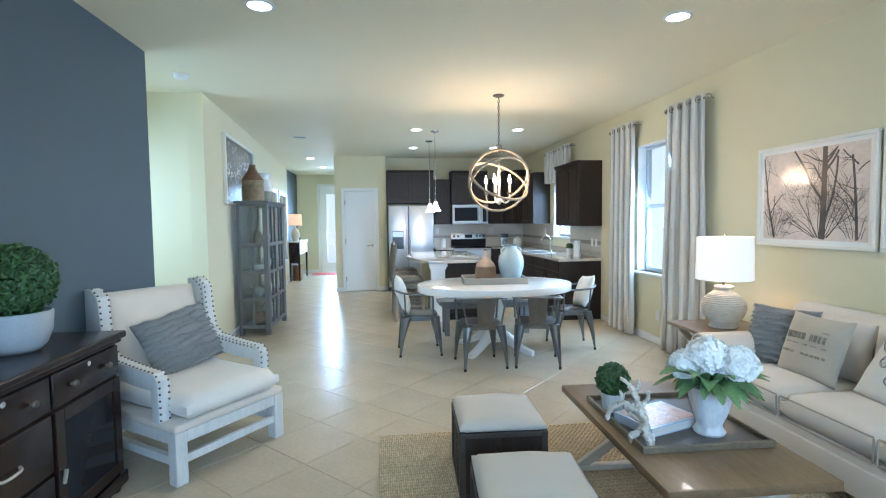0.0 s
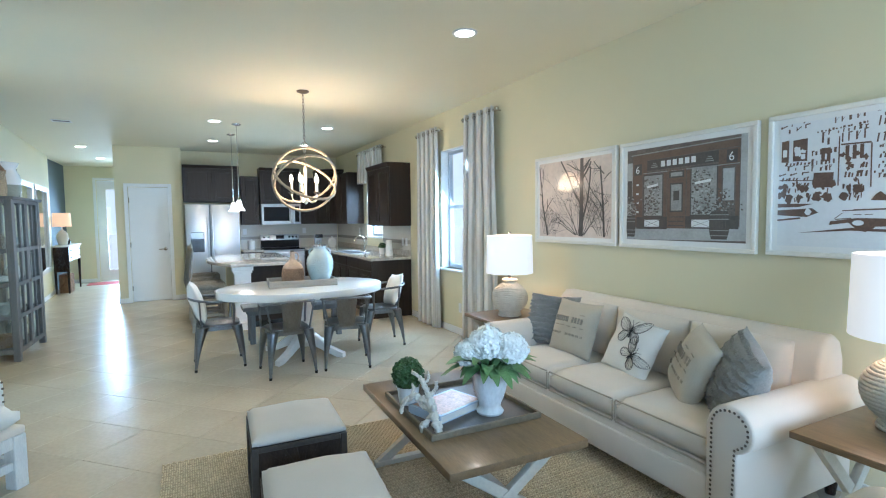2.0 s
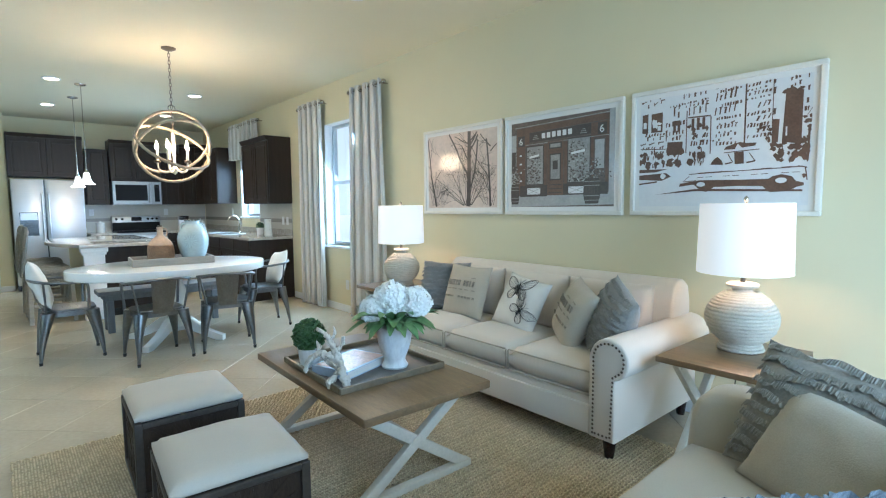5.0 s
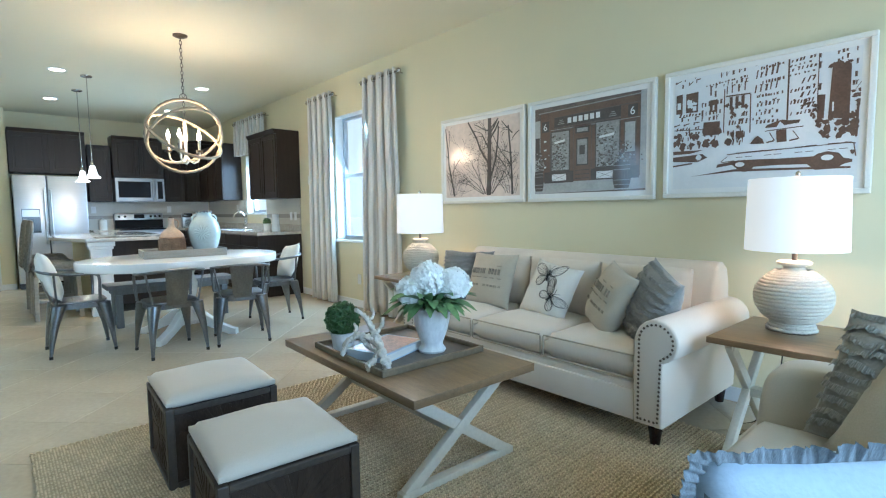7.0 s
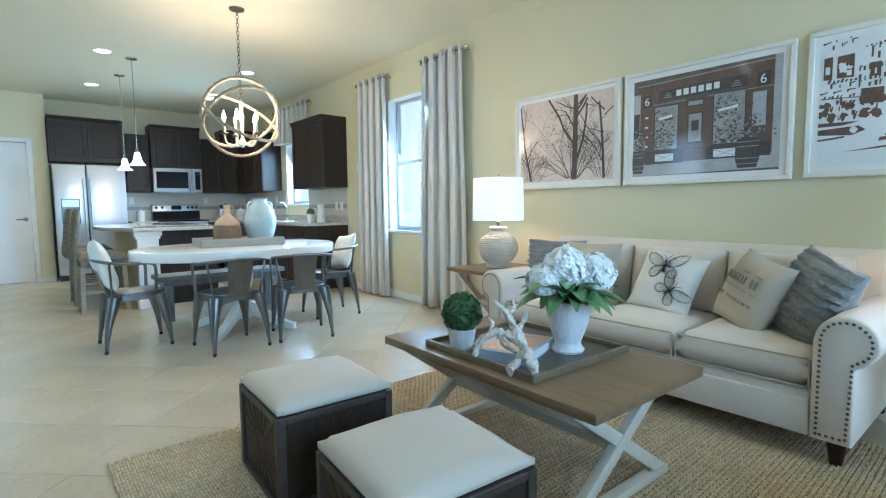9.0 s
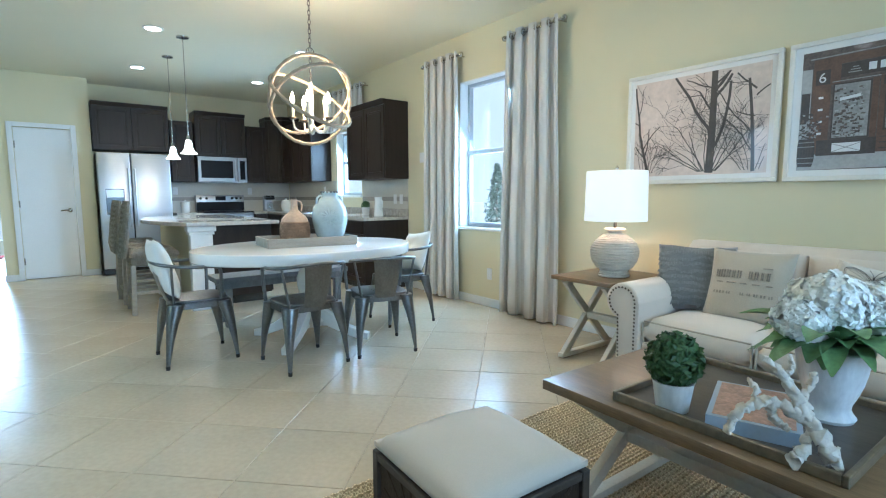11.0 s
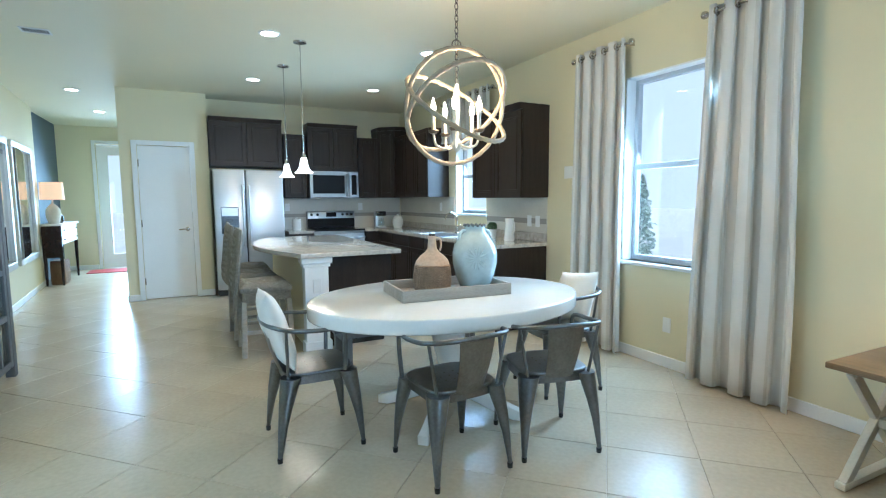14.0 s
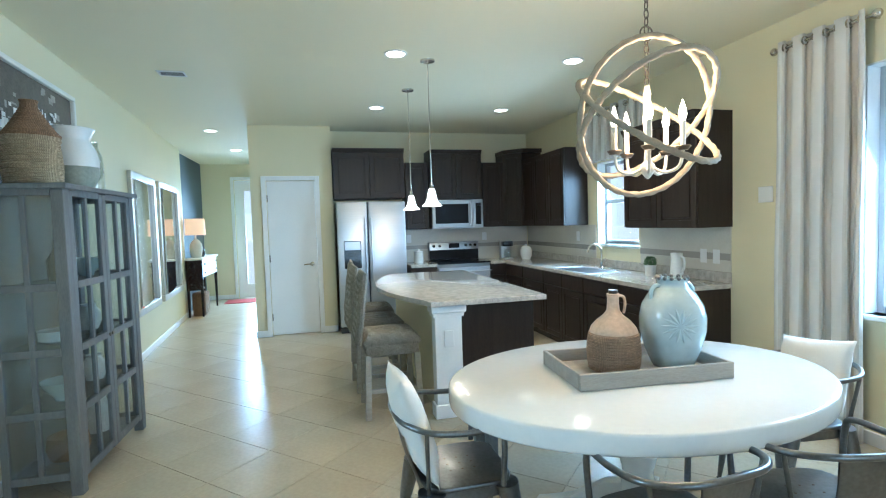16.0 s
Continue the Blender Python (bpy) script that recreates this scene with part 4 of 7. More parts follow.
                    tube([on(0, 0), on(sx * ex / 2, ez / 2 + 0.004), on(sx * ex, ez)], 0.0008, 4, bm=bm)
            tube([on(0, -0.035), on(0, 0.035)], 0.004, 5, bm=bm)
            for ex in (-1, 1):
                tube([on(0, 0.034), on(ex * 0.010, 0.055), on(ex * 0.022, 0.068)], 0.0012, 4, bm=bm)
            part("print", bm, BLACKINK, p, "black butterfly drawing")
    return p


def on_sofa(y, x, z, lean, turn, roll=0):
    """A pillow's pose on the sofa: it leans back toward +x and faces -x."""
    return pose(2.565, 2.385, 0, 0, 0, -2.0) @ Matrix.Translation((x, y, z)) @ Matrix.Rotation(radians(-90 + turn), 4, "Z") @ Matrix.Rotation(radians(-lean), 4, "X") @ Matrix.Rotation(radians(roll), 4, "Y")


scatter_pillow(on_sofa(0.76, 0.40, 0.435, 20, 24), 0.42, 0.40, 0.13, BLUEGREY, "blue-grey pleated throw pillow on the sofa", 3, "ruffled")
scatter_pillow(on_sofa(0.48, 0.36, 0.435, 20, 4), 0.41, 0.40, 0.13, SACK, "beige burlap pillow with faded lettering", 5, "lettered")
scatter_pillow(on_sofa(0.00, 0.38, 0.435, 24, 0, 9), 0.38, 0.37, 0.12, WHITE_COTTON, "white cotton pillow with black butterflies", 8, "butterfly")
scatter_pillow(on_sofa(-0.42, 0.37, 0.43, 22, -34, 12), 0.38, 0.39, 0.17, SACK, "beige burlap pillow tilted on the sofa", 11, "lettered")
scatter_pillow(on_sofa(-0.67, 0.37, 0.43, 18, -38, 16), 0.40, 0.41, 0.18, DIMRUFFLE, "blue-grey ruffled pillow by the sofa arm", 14, "ruffled")


def x_table(name, label, category, m, w, l, h, top_t, inset, group=""):
    """A plank-topped table, w along x and l along y, on two crossed trestles joined by a rail."""
    t = thing(name, label, category, m, group)
    part("top", box(-w / 2, w / 2, -l / 2, l / 2, h - top_t, h, 0.004, 2), OAK, t, "brown oak top", 40)
    bh = h - top_t
    for sy in (-1, 1):
        y = sy * (l / 2 - inset)
        e = w / 2 - 0.05
        part("leg", beam((-e, y - 0.001, 0.03), (e, y - 0.001, bh), 0.048, 0.034), CREAMWOOD, t, "", 40)
        part("leg", beam((e, y + 0.001, 0.03), (-e, y + 0.001, bh), 0.048, 0.030), CREAMWOOD, t, "", 40)
        part("foot_rail", box(-e - 0.03, e + 0.03, y - 0.022, y + 0.022, 0.012, 0.045, 0.006), CREAMWOOD, t, "", 40)
        part("cross_rail", box(-e, e, y - 0.020, y + 0.020, bh - 0.03, bh - 0.001, 0.004), CREAMWOOD, t)
    part("stretcher", box(-0.028, 0.028, -(l / 2 - inset), l / 2 - inset, bh * 0.5 - 0.02, bh * 0.5 + 0.02, 0.004), CREAMWOOD, t, "", 40)
    return t


COFFEE = x_table("coffee_table", "brown plank coffee table on cream crossed legs", "coffee table", pose(1.774, 2.336, 0.0, 0, 0, -2.0), 0.665, 1.15, 0.455, 0.036, 0.13)
x_table("end_table", "small oak end table with cream crossed legs", "end table", pose(3.045, 3.735, 0, 0, 0, -1), 0.60, 0.47, 0.575, 0.028, 0.08, "end tables")
x_table("end_table", "small oak end table with cream crossed legs", "end table", pose(2.945, 1.012, 0, 0, 0, -1), 0.60, 0.46, 0.565, 0.028, 0.08, "end tables")


def table_lamp(x, y, z):
    t = thing("table_lamp", "lit table lamp with a coiled white rope base", "table lamp", pose(x, y, z), group="rope table lamps")
    part("plinth", lathe([(0, 0), (0.088, 0), (0.090, 0.006), (0.080, 0.020), (0.074, 0.030), (0.080, 0.040), (0, 0.042)], 32), GREYWOOD, t, "grey wooden plinth", 40)
    for rr, zz in ((0.092, 0.010), (0.085, 0.024), (0.080, 0.037)):
        part("foot_rope", tube([(rr * math.cos(q), rr * math.sin(q), zz) for q in [2 * math.pi * i / 120 for i in range(120)]], 0.0078, 8, True, twist=30, relief=0.25), ROPE, t, "", 60)
    prof = [(0.082, 0.048), (0.112, 0.072), (0.134, 0.102), (0.145, 0.135), (0.147, 0.165), (0.140, 0.195), (0.124, 0.222), (0.102, 0.245), (0.080, 0.262), (0.064, 0.274)]
    part("core", lathe([(0, 0.036), (0.08, 0.038)] + [(r - 0.008, zz) for r, zz in prof] + [(0, 0.28)], 32), ROPE, t, smooth=60)
    n = 17
    pts = []
    for i in range(n * 130 + 1):
        s = i / (n * 130)
        q = s * (len(prof) - 1)
        k = min(int(q), len(prof) - 2)
        f = q - k
        r, zz = prof[k][0] * (1 - f) + prof[k + 1][0] * f, prof[k][1] * (1 - f) + prof[k + 1][1] * f
        a = 2 * math.pi * n * s
        pts.append((r * math.cos(a), r * math.sin(a), zz))
    part("rope_coil", tube(pts, 0.0088, 8, twist=n * 14, relief=0.26), ROPE, t, "white rope wound in coils", 60)
    part("neck", lathe([(0.060, 0.270), (0.044, 0.280), (0.040, 0.289), (0.046, 0.297), (0.066, 0.303), (0.069, 0.313), (0.060, 0.320), (0, 0.322)], 28), ROPE, t, smooth=50)
    part("socket", rod((0, 0, 0.30), (0, 0, 0.37), 0.011), BRONZE, t, smooth=40)
    part("shade", lathe([(0.198, 0.368), (0.191, 0.690), (0.188, 0.690), (0.195, 0.368), (0.198, 0.368)], 48), SHADEGLOW, t, "glowing white drum shade", 50)
    bm = rod((0, 0, 0.36), (0, 0, 0.690), 0.003)
    for k in range(3):
        a = 2.1 * k
        rod((0, 0, 0.680), (0.189 * math.cos(a), 0.189 * math.sin(a), 0.680), 0.002, bm=bm)
    part("harp", bm, NICKEL, t)
    part("finial", lathe([(0, 0.725), (0.009, 0.717), (0.011, 0.705), (0.005, 0.690), (0, 0.687)], 14), NICKEL, t, "", 50)
    part("bulb", lathe([(0, 0.50), (0.028, 0.48), (0.03, 0.45), (0.014, 0.40), (0.012, 0.36)], 16), glow("lamp_bulb_glow", (1, 0.8, 0.55), 12), t, "", 60)
    lamp("table_lamp_light", "POINT", pose(x, y, z + 0.45), 6.5, (1.0, 0.56, 0.32), 0.05)
    return t


table_lamp(3.025, 3.675, 0.575)
table_lamp(3.035, 1.02, 0.565)
part_cord = thing("lamp_cord", "thin dark lamp cord trailing down behind the table", "cord", pose(0, 0, 0))
part("wire", tube(smooth_path([(3.11, 1.06, 0.569), (3.235, 1.09, 0.570), (3.262, 1.10, 0.54), (3.28, 1.12, 0.25), (3.27, 1.20, 0.02), (3.14, 1.27, 0.006), (3.02, 1.24, 0.006), (3.08, 1.19, 0.006), (3.30, 1.17, 0.006)], 6), 0.003, 6), BLACK, part_cord)


# ---- things on the coffee table ----
def on_coffee(x, y, z, rz=0):
    return COFFEE.matrix_world @ pose(x, y, z, 0, 0, rz)


tray = thing("serving_tray", "dark wooden tray with a pale gilt rim", "tray", on_coffee(0.003, 0.010, 0.455))
part("tray_floor", box(-0.273, 0.273, -0.293, 0.293, 0.001, 0.009), TRAYDARK, tray)
for a, b, c, d in ((-0.288, 0.288, -0.308, -0.293), (-0.288, 0.288, 0.293, 0.308), (-0.288, -0.273, -0.293, 0.293), (0.273, 0.288, -0.293, 0.293)):
    part("rim", box(a, b, c, d, 0.0, 0.030, 0.004), GILT, tray)
vase = thing("flower_vase", "chalky white urn with white hydrangeas", "vase", on_coffee(0.100, -0.140, 0.464))
part("urn", lathe([(0, 0), (0.062, 0), (0.067, 0.010), (0.058, 0.022), (0.052, 0.034), (0.054, 0.048), (0.066, 0.078), (0.077, 0.112), (0.085, 0.150), (0.089, 0.188), (0.095, 0.200), (0.096, 0.209), (0.090, 0.212), (0.081, 0.190), (0, 0.180)], 44), CHALK, vase, "weathered stoneware urn", 50)
_rng = random.Random(21)


def hydrangea(centre, r, count):
    """A round head of many four-petalled florets standing at uneven heights."""
    bm = bmesh.new()
    for k in range(count):
        zz = 1 - 1.62 * (k + 0.5) / count
        a = k * 2.39996 + _rng.uniform(-0.2, 0.2)
        d = Vector(((1 - zz * zz) ** 0.5 * math.cos(a), (1 - zz * zz) ** 0.5 * math.sin(a), zz))
        lump = 1 + 0.10 * noise.noise(d * 2.6 + Vector(centre) * 40) + _rng.uniform(-0.07, 0.05)
        c = Vector(centre) + d * r * lump
        tilt = (d + Vector((_rng.uniform(-1, 1), _rng.uniform(-1, 1), _rng.uniform(-1, 1))) * 0.38).normalized()
        rot = tilt.to_track_quat("Z", "Y").to_matrix().to_4x4() @ Matrix.Rotation(_rng.uniform(0, 1.57), 4, "Z")
        f = _rng.uniform(0.85, 1.25)
        for q in range(4):
            mm = Matrix.Translation(c) @ rot @ Matrix.Rotation(q * math.pi / 2, 4, "Z") @ Matrix.Scale(f, 4)
            v = [bm.verts.new(mm @ Vector(p)) for p in ((0, 0, 0), (0.0055, -0.0062, 0.0035), (0.0125, -0.003, 0.0050), (0.0125, 0.003, 0.0050), (0.0055, 0.0062, 0.0035))]
            bm.faces.new(v)
    core = bmesh.new()
    bmesh.ops.create_icosphere(core, subdivisions=2, radius=r * 0.90)
    core.transform(Matrix.Translation(centre))
    return joined(bm, core)


for hx, hy, hz, r in ((-0.080, 0.058, 0.285, 0.066), (-0.012, 0.008, 0.335, 0.084), (0.082, -0.066, 0.315, 0.076), (0.045, 0.075, 0.325, 0.066)):
    part("flower_head", hydrangea((hx, hy, hz), r, 300), PETAL, vase, "round white hydrangea head")
bm = bmesh.new()
for k in range(46):
    a = k * 2.399
    L = _rng.uniform(0.12, 0.245)
    z0 = _rng.uniform(0.200, 0.235)
    leaf_blade(bm, (0.035 * math.cos(a), 0.035 * math.sin(a), z0), (L * math.cos(a), L * math.sin(a), z0 + _rng.uniform(-0.03, 0.075)), _rng.uniform(0.050, 0.085), 0.022, 7)
part("leaves", bm, LEAF_LIGHT, vase, "green hydrangea leaves", 60)
for k in range(7):
    a = k * 0.9
    part("stem", rod((0.03 * math.cos(a), 0.03 * math.sin(a), 0.17), (0.045 * math.cos(a), 0.045 * math.sin(a), 0.30), 0.003, seg=6), LEAF_LIGHT, vase)

bp = thing("boxwood_plant", "small clipped boxwood ball in a pale pot", "plant", on_coffee(-0.212, 0.158, 0.464))
part("pot", lathe([(0, 0), (0.046, 0), (0.058, 0.082), (0.061, 0.090), (0.055, 0.090), (0.050, 0.077), (0, 0.077)], 32), CHALK, bp, smooth=40)
part("foliage", leaf_ball(0.078, 1500, 0.013, 5), LEAF, bp, "clipped green leaf ball").location = (0, 0, 0.152)
bk = thing("book", "thick coffee table book with a pale blue cover", "book", on_coffee(-0.075, -0.015, 0.464, 20))
part("page_block", box(-0.148, 0.146, -0.108, 0.106, 0.004, 0.036), PAGES, bk)
for z in (0.0, 0.036):
    part("cover", box(-0.152, 0.150, -0.112, 0.110, z, z + 0.004, 0.001, 1), BOOKBLUE, bk)
part("spine", box(-0.156, -0.152, -0.112, 0.110, 0.0, 0.040), BOOKBLUE, bk)
part("cover_photo", box(-0.140, 0.138, -0.098, 0.096, 0.0401, 0.0407), COPPER, bk, "rose and grey cover picture")
# the wood stands on the tray before the book, its crown reaching over it
dw = thing("driftwood", "pale branching piece of bleached driftwood", "driftwood", Matrix.Translation((1.530, 2.100, 0.464)) @ Matrix.Rotation(radians(-39), 4, "Z") @ Matrix.Diagonal((0.84, 0.9, 0.94, 1.0)))
_rng = random.Random(9)
for path, r0, r1 in (([(0.01, -0.005, 0.014), (-0.005, 0.010, 0.055), (-0.03, 0.040, 0.105), (-0.055, 0.060, 0.155), (-0.085, 0.075, 0.205), (-0.110, 0.080, 0.235), (-0.150, 0.080, 0.262)], 0.027, 0.008),
                     ([(-0.085, 0.015, 0.014), (-0.060, 0.022, 0.040), (-0.028, 0.035, 0.085)], 0.018, 0.015),
                     ([(-0.035, 0.045, 0.110), (-0.085, 0.060, 0.135), (-0.135, 0.075, 0.145), (-0.185, 0.090, 0.120), (-0.215, 0.100, 0.085), (-0.225, 0.100, 0.050)], 0.020, 0.011),
                     ([(-0.120, 0.070, 0.143), (-0.110, 0.085, 0.105), (-0.075, 0.095, 0.075), (-0.045, 0.105, 0.056)], 0.015, 0.009),
                     ([(-0.165, 0.085, 0.132), (-0.150, 0.100, 0.170), (-0.165, 0.115, 0.190)], 0.011, 0.006),
                     ([(-0.055, 0.060, 0.150), (-0.020, 0.065, 0.185), (-0.010, 0.060, 0.225)], 0.015, 0.007),
                     ([(-0.085, 0.075, 0.205), (-0.060, 0.085, 0.235), (-0.065, 0.090, 0.265)], 0.010, 0.005)):
    pts = [p + Vector((_rng.uniform(-1, 1), _rng.uniform(-1, 1), _rng.uniform(-0.3, 1))) * 0.004 for p in smooth_path(path, 11)]
    rad = [0.86 * (r0 + (r1 - r0) * i / len(pts)) * (1 + 0.55 * noise.noise((i * 0.30, r0 * 300, 0)) + 0.25 * noise.noise((i * 0.9, r0 * 700, 3))) for i in range(len(pts))]
    part("branch", tube(pts, rad, 14, twist=1.2, relief=0.22, strands=3), BARK, dw, smooth=70)


# ---- ottomans ----
def ottoman(x, y, rz):
    o = thing("ottoman", "cube ottoman of dark carved wood with a cream seat", "ottoman", pose(x, y, 0.013, 0, 0, rz), group="cube ottomans")
    w, h = 0.226, 0.335
    part("body", box(-w + 0.012, w - 0.012, -w + 0.012, w - 0.012, 0.002, h - 0.004), DARKOTT, o)
    for sx in (-1, 1):
        for sy in (-1, 1):
            part("corner_post", box(sx * w - 0.016, sx * w + 0.016, sy * w - 0.016, sy * w + 0.016, 0.0, h, 0.004, m=Matrix.Translation((-sx * 0.016, -sy * 0.016, 0))), OTTEDGE, o)
    for z in (0.012, h - 0.014):
        for k in range(4):
            mm = Matrix.Rotation(k * math.pi / 2, 4, "Z")
            part("rail", box(-w + 0.032, w - 0.032, -w, -w + 0.014, z - 0.012, z + 0.012, 0.003, 1, m=mm), OTTEDGE, o)
    # sunburst ribs carved into each side
    for k in range(4):
        mm = Matrix.Rotation(k * math.pi / 2, 4, "Z")
        for a in range(0, 360, 20):
            ca, sa = math.cos(radians(a)), math.sin(radians(a))
            L = min(0.175 / max(abs(ca), 1e-3), 0.135 / max(abs(sa), 1e-3))
            bm = beam((0.03 * ca, -w + 0.0135, 0.165 + 0.03 * sa), (L * ca, -w + 0.0135, 0.165 + L * sa), 0.014, 0.008, None, 0.002)
            bm.transform(mm)
            part("carved_rib", bm, DARKOTT, o)
    part("seat", cushion(0.450, 0.450, 0.050, 0.034, 14, m=Matrix.Translation((0, 0, h + 0.018))), CREAM_SEAT, o, "padded cream seat", 70)
    return o


ottoman(1.046, 2.805, -3)
ottoman(1.020, 2.070, -5)


# ---- white armchair by the blue wall ----
AX = math.degrees(math.atan2(0.57, 0.41))
ac = thing("wing_armchair", "white distressed wood armchair with nailhead trim and cream seat", "armchair", pose(-0.775, 3.475, 0, 0, 0, AX))
# local: x along the front edge, -y is the way it faces
for x in (-0.34, 0.34):
    for y in (-0.37, 0.37):
        part("leg", box(x - 0.035, x + 0.035, y - 0.035, y + 0.035, 0, 0.29, 0.006), WHITEWASH, ac)
for x0, x1, y0, y1 in ((-0.305, 0.305, -0.40, -0.36), (-0.305, 0.305, 0.36, 0.40), (-0.37, -0.33, -0.335, 0.335), (0.33, 0.37, -0.335, 0.335)):
    part("apron", box(x0, x1, y0, y1, 0.225, 0.29, 0.004), WHITEWASH, ac)
    part("stretcher", box(x0, x1, y0 + 0.006, y1 - 0.006, 0.110, 0.155, 0.004), WHITEWASH, ac)
part("deck", box(-0.375, 0.375, -0.405, 0.40, 0.29, 0.335, 0.012), LINEN, ac, "linen seat deck", 50)
part("seat_cushion", cushion(0.66, 0.74, 0.125, 0.02, 14, seed=3, m=Matrix.Translation((0, -0.07, 0.405))), WHITE_COTTON, ac, "thick cream seat cushion", 60)
part("backrest", cushion(0.60, 0.60, 0.11, 0.03, 14, seed=4, m=Matrix.Translation((0, 0.33, 0.70)) @ Matrix.Rotation(radians(76), 4, "X")), LINEN, ac, "upholstered back", 60)
part("back_shell", box(-0.31, 0.31, 0.38, 0.42, 0.30, 0.99, 0.012, m=Matrix.Translation((0, 0.40, 0.3)) @ Matrix.Rotation(radians(-12), 4, "X") @ Matrix.Translation((0, -0.40, -0.3))), WHITEWASH, ac, "", 50)
for sx in (-1, 1):
    side = [(0.46, 1.02), (0.36, 1.03), (0.285, 0.98), (0.265, 0.80), (0.235, 0.68), (0.17, 0.632), (-0.06, 0.608), (-0.235, 0.598), (-0.275, 0.555), (-0.275, 0.33),
            (-0.205, 0.33), (-0.205, 0.50), (-0.02, 0.505), (0.20, 0.53), (0.30, 0.60), (0.36, 0.32), (0.44, 0.32)]
    w = part("wing", prism(side, sx * 0.345 - 0.035, sx * 0.345 + 0.035, "x", bevel=0.008), WHITEWASH, ac, "white sloping wing and arm", 40)
    bm = bmesh.new()
    for off in (-0.026, 0.026):
        for y, z in along(side[1:10], 0.036):
            t = bmesh.new()
            bmesh.ops.create_uvsphere(t, u_segments=8, v_segments=5, radius=0.0065)
            t.transform(Matrix.Translation((sx * 0.345 + off, y - 0.004, z)))
            joined(bm, t)
    for y, z in along([(s[0] + 0.02, s[1] - 0.012) for s in side[1:8]], 0.036):
        t = bmesh.new()
        bmesh.ops.create_uvsphere(t, u_segments=8, v_segments=5, radius=0.0065)
        t.transform(Matrix.Translation((sx * 0.345 - sx * 0.037, y, z)))
        joined(bm, t)
    tagged(part("nailhead_trim", bm, BRONZE, w, "dark nailhead trim", 60), kind="stuff")
scatter_pillow(ac.matrix_world @ Matrix.Translation((0.085, 0.085, 0.470)) @ Matrix.Rotation(radians(-24), 4, "X") @ Matrix.Rotation(radians(-10), 4, "Y"),
               0.52, 0.40, 0.14, BLUEGREY, "slate blue pleated lumbar pillow on the armchair", 31, "ruffled")


# ---- sideboard ----
sb = thing("sideboard", "dark mahogany sideboard with drawers and glass doors", "sideboard", pose(-1.325, 2.15, 0))
D, L2 = 0.385, 0.86
part("carcass", box(0.0, D - 0.02, -L2 + 0.03, L2 - 0.03, 0.10, 0.81, 0.003, 1), MAHOGANY, sb)
part("top", box(-0.0, D + 0.02, -L2 - 0.005, L2 + 0.005, 0.815, 0.852, 0.010, 3), MAHOGANY, sb, "moulded polished top", 50)
part("cornice", box(0.0, D + 0.002, -L2 + 0.015, L2 - 0.015, 0.795, 0.815, 0.004), MAHOGANY, sb)
part("plinth", box(0.0, D + 0.005, -L2 + 0.01, L2 - 0.01, 0.035, 0.10, 0.008), MAHOGANY, sb, "", 50)
for y in (-L2 + 0.06, L2 - 0.06):
    for x in (0.05, D - 0.05):
        part("foot", rod((x, y, 0), (x, y, 0.04), 0.03, 0.04, seg=14), MAHOGANY, sb, "", 40)
for i in range(3):
    y0, y1 = L2 - 0.05 - 0.54 * i - 0.52, L2 - 0.05 - 0.54 * i
    d = part("drawer", box(D - 0.02, D, y0, y1, 0.635, 0.785, 0.006), MAHOGANY, sb, "", 50)
    for yy in (y0 + 0.12, y1 - 0.12):
        part("knob", lathe([(0, 0.03), (0.014, 0.026), (0.017, 0.018), (0.006, 0.008), (0.008, 0)], 16, m=Matrix.Translation((D, yy, 0.71)) @ Matrix.Rotation(radians(90), 4, "Y")), BRONZE, d, "", 50)
    part("keyhole_plate", lathe([(0, 0.003), (0.010, 0.003), (0.012, 0)], 14, m=Matrix.Translation((D, (y0 + y1) / 2, 0.76)) @ Matrix.Rotation(radians(90), 4, "Y")), SILVER, d)
bm = bmesh.new()
y0, y1 = L2 - 0.57, L2 - 0.05
for a, b, c, d in ((y0, y0 + 0.06, 0.115, 0.62), (y1 - 0.06, y1, 0.115, 0.62), (y0 + 0.06, y1 - 0.06, 0.56, 0.62), (y0 + 0.06, y1 - 0.06, 0.115, 0.175)):
    box(D - 0.02, D + 0.002, a, b, c, d, 0.003, 1, bm)
cd = part("cabinet_door", bm, MAHOGANY, sb)
part("glass", box(D - 0.008, D - 0.004, y0 + 0.06, y1 - 0.06, 0.175, 0.56), DARKGLASS, cd, "dark reflecting glass")
part("pull", rod((D + 0.004, y0 + 0.03, 0.30), (D + 0.016, y0 + 0.03, 0.36), 0.008), SILVER, cd)
for z0, z1 in ((0.115, 0.36), (0.375, 0.62)):
    for k in range(2):
        ya = L2 - 0.05 - 0.54 * (k + 1) - 0.52
        d = part("drawer", box(D - 0.02, D, ya, ya + 0.52, z0, z1, 0.006), MAHOGANY, sb, "", 50)
        part("cup_pull", tube(smooth_path([(D + 0.002, ya + 0.20, (z0 + z1) / 2), (D + 0.02, ya + 0.22, (z0 + z1) / 2 - 0.006), (D + 0.02, ya + 0.30, (z0 + z1) / 2 - 0.006), (D + 0.002, ya + 0.32, (z0 + z1) / 2)], 4), 0.006, 8), SILVER, d, "", 60)

tp = thing("topiary", "clipped boxwood ball in a round pale grey bowl", "plant", pose(-1.185, 2.61, 0.852))
part("bowl", lathe([(0, 0), (0.08, 0), (0.112, 0.03), (0.134, 0.09), (0.140, 0.175), (0.134, 0.180), (0.124, 0.14), (0, 0.13)], 36), GREYBOWL, tp, smooth=50)
part("foliage", leaf_ball(0.160, 5200, 0.013, 8), LEAF, tp, "dense green leaf ball").location = (0, 0, 0.315)


# ---- loveseat with its back to the garden doors ----
